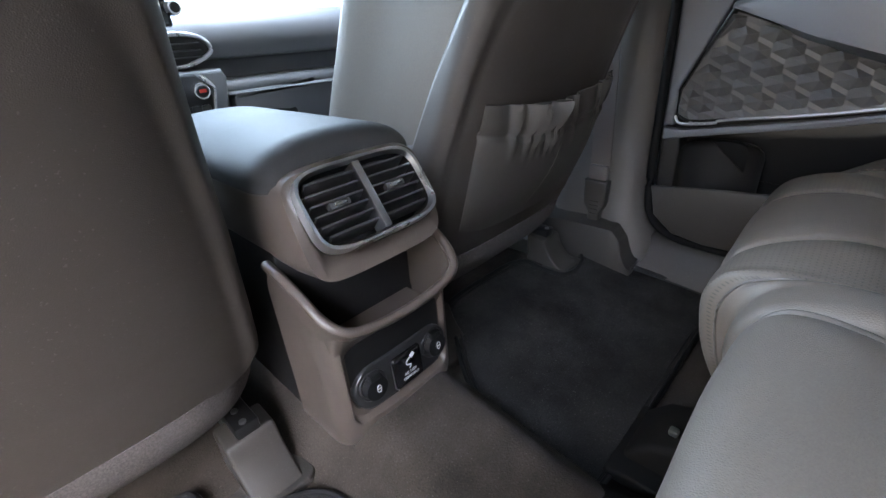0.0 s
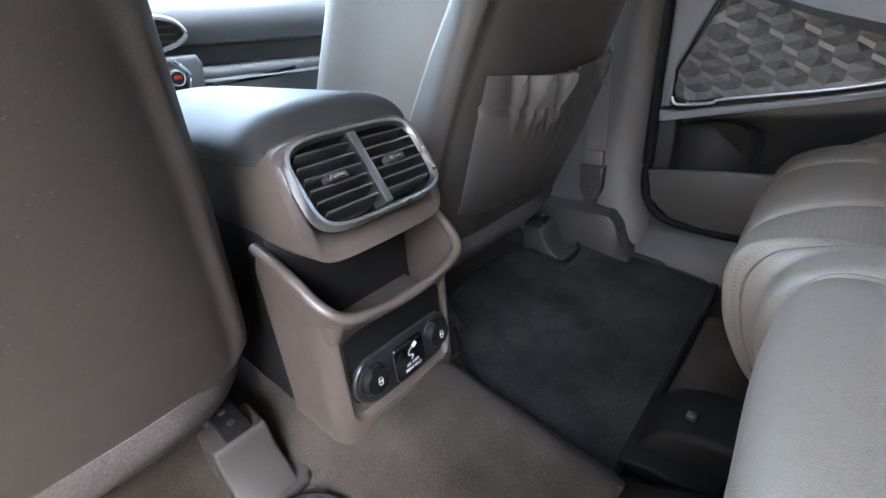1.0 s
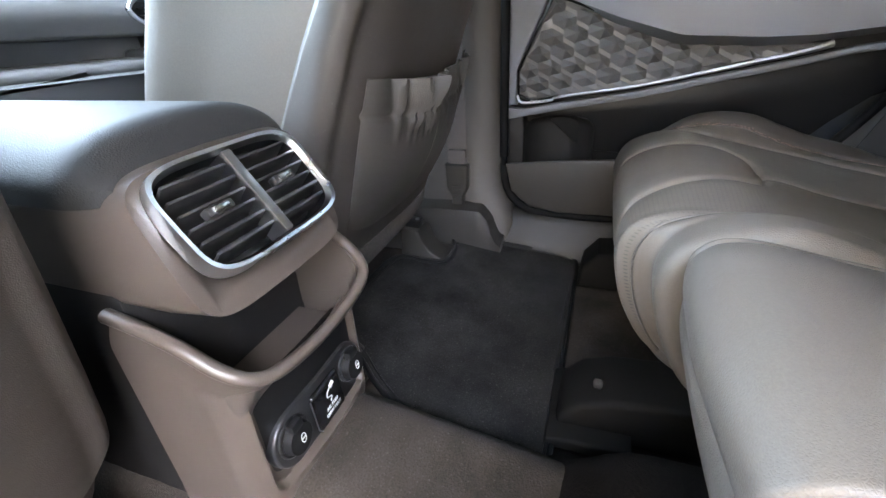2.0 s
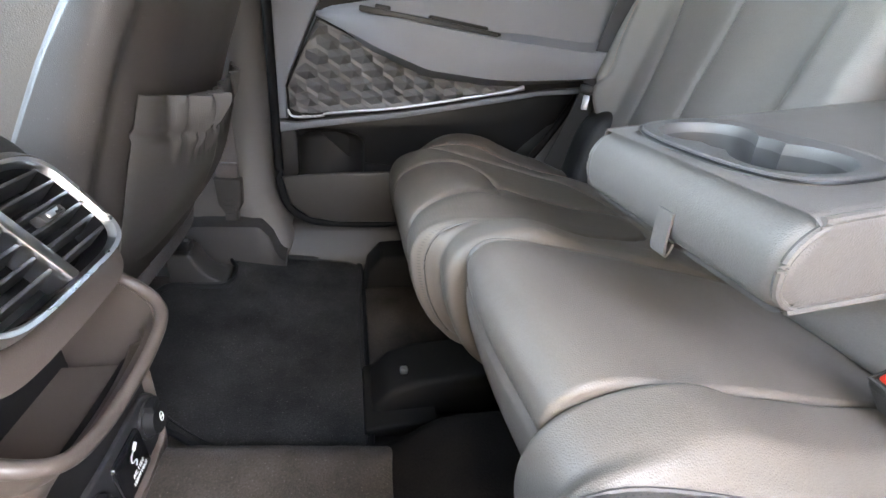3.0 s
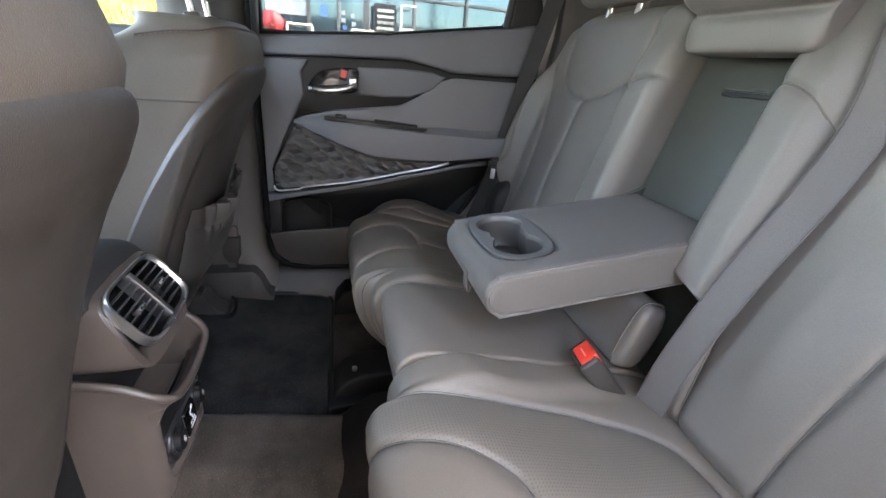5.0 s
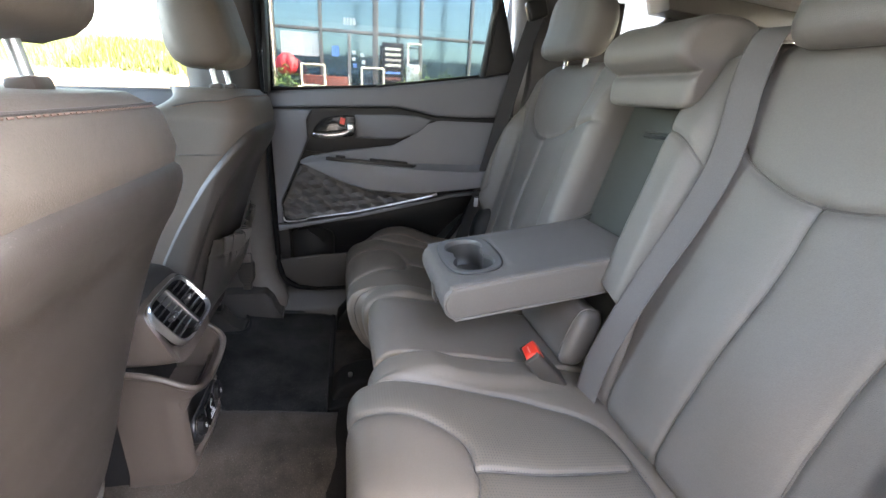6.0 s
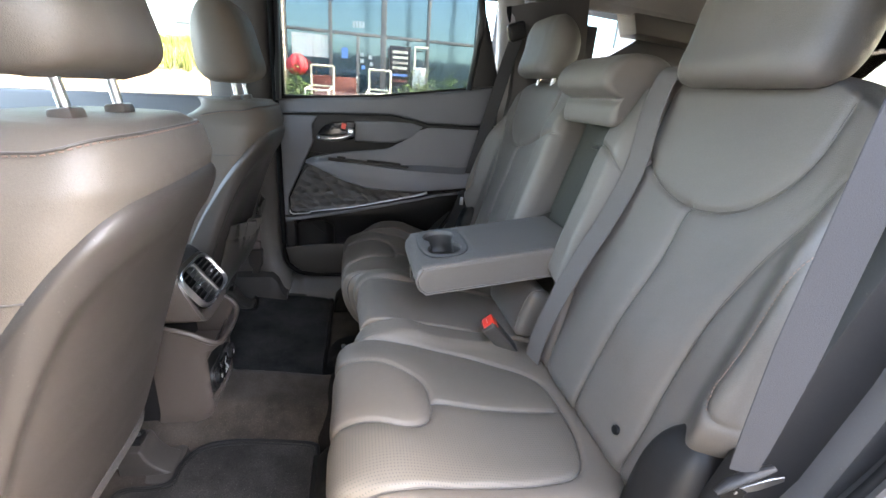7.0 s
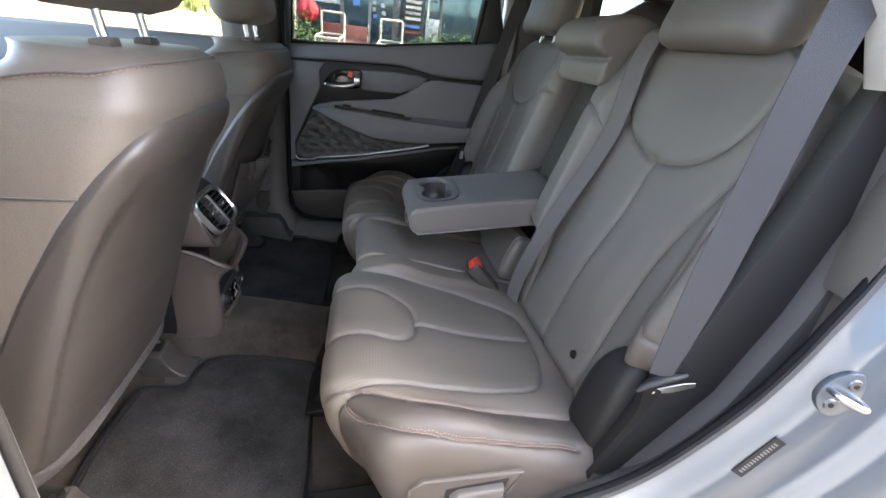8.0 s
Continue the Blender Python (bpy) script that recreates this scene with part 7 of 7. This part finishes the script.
def build_shop():
    X = 7.0
    shop = thing("shop_building", (X, -1.0, GROUND), "glass-fronted shop with bronze frames that mirror the sky", "building")
    part("back_wall", box(X + 0.25, X + 5, -9, 1.05, GROUND, 4.6), DARKROOM, shop)
    part("parapet", box(X - 0.05, X + 5, -9, 1.05, 3.6, 4.8, 0.02), STUCCO, shop)
    part("corner_pier", box(X - 0.10, X + 0.5, 1.02, 1.34, GROUND, 4.8, 0.02), STUCCO, shop, "beige stucco corner")
    cols = [1.02, 0.31, -0.55, -1.30, -2.15, -3.0, -3.9, -4.8]
    rows_z = [GROUND + 0.12, 1.66, 3.58]
    for k, (a, b) in enumerate(zip(cols, cols[1:])):
        for z0, z1 in zip(rows_z, rows_z[1:]):
            part("pane", box(X + 0.02, X + 0.03, b + 0.03, a - 0.03, z0 + 0.02, z1 - 0.02), PANE, shop, smooth=False)
    for k, y in enumerate(cols):
        w = 0.045 if k == 2 else 0.026
        part("mullion", box(X - 0.03, X + 0.06, y - w, y + w, GROUND, 3.6, 0.006), BRONZE, shop)
    for a, b in zip(cols, cols[1:]):
        for z in rows_z:
            part("transom", box(X - 0.015, X + 0.05, b + 0.026, a - 0.026, z - 0.024, z + 0.024, 0.004), BRONZE, shop)
    part("door_stile", box(X - 0.025, X + 0.05, -0.155, -0.105, GROUND, 1.63, 0.004), BRONZE, shop)
    part("door_pull", tube([(X - 0.06, -0.115, 0.62), (X - 0.06, -0.115, 1.02)], 0.012, 8), CHROME, shop, "bright door pull")
    for k in range(4):
        part("pale_bar", box(X + 0.012, X + 0.016, -0.235 + k * 0.052, -0.20 + k * 0.052, 1.755, 1.855), WHITE, shop)
    part("sticker", box(X + 0.012, X + 0.016, 0.03, 0.14, 1.28, 1.44), BLUE, shop)
    for dy, dz in ((-0.20, 1.36), (-0.20, 1.26), (-0.22, 1.16), (-0.34, 1.33), (-0.36, 1.22)):
        part("sticker", box(X + 0.012, X + 0.016, dy - 0.03, dy + 0.03, dz - 0.03, dz + 0.03), WHITE if dz > 1.2 else BLUE, shop)
    part("blind", box(X + 0.005, X + 0.012, 0.345, 0.92, 1.26, 1.60), PALE_WALL, shop, "white blind in the window")


BLUE = material("blue_print", (0.12, 0.25, 0.55), 0.6)
DARKROOM = material("dim_room", (0.10, 0.10, 0.10), 0.9)


def build_stand(y, x):
    """A tall cream-painted tubular chair."""
    st = thing("metal_stand", (x, y, GROUND), "tall cream-painted tubular metal stand outside the shop", "metal stand", "metal stands")
    w, h = 0.34, 1.58
    for dy in (-w / 2, w / 2):
        part("upright", tube([(x + 0.1, y + dy, GROUND), (x + 0.1, y + dy, GROUND + h)], 0.017, 8), CREAM, st)
        part("leg", tube([(x - 0.30, y + dy + 0.06, GROUND), (x - 0.30, y + dy + 0.06, GROUND + 1.22)], 0.017, 8), CREAM, st)
        part("arm", tube([(x - 0.30, y + dy + 0.06, GROUND + 1.22), (x + 0.1, y + dy, GROUND + 1.28)], 0.015, 8), CREAM, st)
    for z in (0.95, 1.28, 1.58):
        part("rail", tube([(x + 0.1, y - w / 2, GROUND + z), (x + 0.1, y + w / 2, GROUND + z)], 0.015, 8), CREAM, st)
    part("rail", tube([(x - 0.3, y - w / 2 + 0.06, GROUND + 1.22), (x - 0.3, y + w / 2 + 0.06, GROUND + 1.22)], 0.015, 8), CREAM, st)


def build_clutter():
    b = thing("red_umbrella", (6.6, 0.80, GROUND), "folded red cloth umbrella standing by the shop front", "umbrella")
    rings = []
    for t in np.linspace(0, 1, 12):
        r = 0.15 * math.sin(math.pi * (0.10 + 0.86 * t)) ** 0.6
        rings.append([(6.6 + r * (1 + 0.12 * math.cos(7 * q)) * math.cos(q), 0.80 + r * (1 + 0.12 * math.cos(7 * q)) * math.sin(q), 0.96 + 0.30 * t) for q in np.linspace(0, 2 * math.pi, 36, endpoint=False)])
    part("cloth", loft(rings), REDCLOTH, b)
    part("pole", tube([(6.6, 0.80, GROUND), (6.6, 0.80, 1.0)], 0.02, 8), POLE, b)
    # A board mirrored by the panes, put before the shop as a solid object.
    s = thing("mirrored_sign", (6.75, -0.80, GROUND), "dark sign board with pale and coloured bars, in place of its reflection", "sign")
    part("board", box(6.74, 6.78, -0.98, -0.64, 0.9, 1.52, 0.005), BLACK, s)
    for y in (-0.93, -0.69):
        part("leg", tube([(6.77, y, GROUND), (6.77, y, 0.95)], 0.015, 8), POLE, s)
    for k, (c, z) in enumerate(((CREAM, 1.43), (CREAM, 1.35), (STUCCO, 1.27), (CREAM, 1.19), (BLUE, 1.08), (BRICK_RED, 0.99))):
        part("bar", box(6.732, 6.739, -0.94, -0.69, z - 0.022, z + 0.018), c, s)
    w = thing("white_board", (6.7, -1.12, GROUND), "small white board on a pale post by the bushes", "sign")
    part("panel", box(6.69, 6.72, -1.24, -1.03, 0.90, 1.22, 0.004), WHITE, w)
    part("post", tube([(6.71, -1.05, GROUND), (6.71, -1.05, 1.52)], 0.016, 8), CREAM, w)
    part("post_arm", tube([(6.71, -1.05, 1.52), (6.71, -1.27, 1.52)], 0.014, 8), CREAM, w)
    t = thing("red_bench", (6.75, 0.2, GROUND), "dark red wooden bench before the shop window", "bench")
    part("seat", box(6.5, 6.85, -0.1, 0.62, -0.02, 0.03, 0.01), BRICK_RED, t)
    part("backrest", box(6.82, 6.87, -0.1, 0.62, 0.10, 0.98, 0.01), BRICK_RED, t)
    for y in (-0.06, 0.58):
        part("leg", box(6.52, 6.85, y - 0.025, y + 0.025, GROUND, -0.02), BRICK_RED, t)


def build_far():
    # sloping bank ahead, grass on bare earth, and a pale building behind it
    rows = []
    for u in np.linspace(0, 1, 60):
        y = 2.6 + 34 * u
        row = []
        for t in np.linspace(0, 1, 26):
            x = 11.5 + 11 * t
            z = GROUND + 2.55 * float(smoothstep(0.0, 0.9, t)) * float(smoothstep(2.4, 6.0, y)) + 0.12 * noise.noise((x * 0.7, y * 0.7, 0))
            row.append((x, y, z))
        rows.append(row)
    ob = mesh_object("earth_bank", sheet(rows, thick=0.05), EARTH)
    tagged(ob, "bare brown earth bank beside the parking lot", "ground", kind="structure")
    rng = random.Random(7)
    bm = bmesh.new()
    for _ in range(15000):
        y, t = rng.uniform(3.5, 20), rng.uniform(0.40, 1.0) ** 0.8
        x = 11.5 + 11 * t
        z = GROUND + 2.55 * float(smoothstep(0.0, 0.9, t)) * float(smoothstep(2.4, 6.0, y))
        h = rng.uniform(0.12, 0.45)
        d = rng.uniform(0, 6.28)
        w = 0.03
        a, b = Vector((math.cos(d) * w, math.sin(d) * w, 0)), Vector((rng.uniform(-0.1, 0.1), rng.uniform(-0.1, 0.1), h))
        p = Vector((x, y, z - 0.02))
        bm.faces.new([bm.verts.new(v) for v in (p - a, p + a, p + b)])
    ob = part("bank_grass", bm, GRASS_LEAF, smooth=False)
    tagged(ob, "sunlit yellow-green grass on the bank", "grass", kind="stuff")
    hall = thing("pale_building", (26, 6.5, GROUND), "pale grey panelled building behind the grass bank", "building")
    part("wall", box(26, 40, 2.0, 9.0, GROUND, 9.0, 0.05), PALE_WALL, hall)
    for z in (3.3, 6.2):
        part("panel_joint", box(25.97, 26.03, 2.0, 9.02, z - 0.04, z + 0.04), BRONZE, hall)
    part("roof_edge", box(25.9, 40.1, 1.9, 9.1, 9.0, 9.3, 0.03), BRONZE, hall)
    lamp = thing("lot_lamp", (20, -11.9, GROUND), "tall thin parking lot lamp post", "street lamp")
    part("post", tube([(20, -11.9, GROUND), (20, -11.9, 4.45)], 0.05, 8), POLE, lamp)
    part("arm", tube([(20, -12.4, 4.45), (20, -11.4, 4.47)], 0.04, 8), POLE, lamp)
    for k, (x, y, h) in enumerate(((-16, -3.5, 7.5), (-14, -6.0, 8.5), (-22, -1.0, 7.0))):
        pl = thing("utility_pole", (x, y, GROUND), "wooden utility pole with a cross arm", "utility pole", "utility poles")
        part("post", tube([(x, y, GROUND), (x, y, h)], [0.14, 0.10], 10), POLE, pl)
        part("cross_arm", tube([(x, y - 0.8, h - 0.4), (x, y + 0.8, h - 0.4)], 0.06, 8), POLE, pl)
    rows = []
    for u in np.linspace(-1, 1, 60):
        y = 160 * u
        hgt = 5.0 + 2.0 * noise.noise((u * 4, 0, 0)) + 1.2 * noise.noise((u * 13, 2, 0))
        rows.append([(-70, y, GROUND), (-74, y, GROUND + hgt * 0.8), (-80, y, GROUND + hgt), (-95, y, GROUND + hgt * 0.7), (-100, y, GROUND)])
    ob = mesh_object("far_hills", sheet(rows), LEAF_FAR)
    tagged(ob, "low dull green hills in the distance", "hills", kind="structure")


LEAF_FAR = material("far_scrub", (0.10, 0.12, 0.07), 0.9, var=0.3, var_size=0.08)
build_ground()
build_shop()
bush(0.62, 1.35, 6.35, 1.60, 3)
bush(-2.30, -0.72, 6.30, 1.56, 4)
build_stand(0.42, 6.45)
build_stand(-0.48, 6.45)
build_clutter()
build_far()


def build_left_wall():
    """A plain wall added left of the car, to weaken the light at the open door."""
    wall = part("wall_shade", box(-3.2, -2.9, -9.0, 9.0, GROUND, GROUND + 2.45, 0.01), SHADE_WALL)
    tagged(wall, "plain grey wall added beside the car to hold back light", "wall", kind="structure")


SHADE_WALL = material("grey_render", (0.14, 0.137, 0.134), 0.9, var=0.15, var_size=1.2, grain=0.12, grain_size=60, bump=0.5, bump_size=80)
build_left_wall()
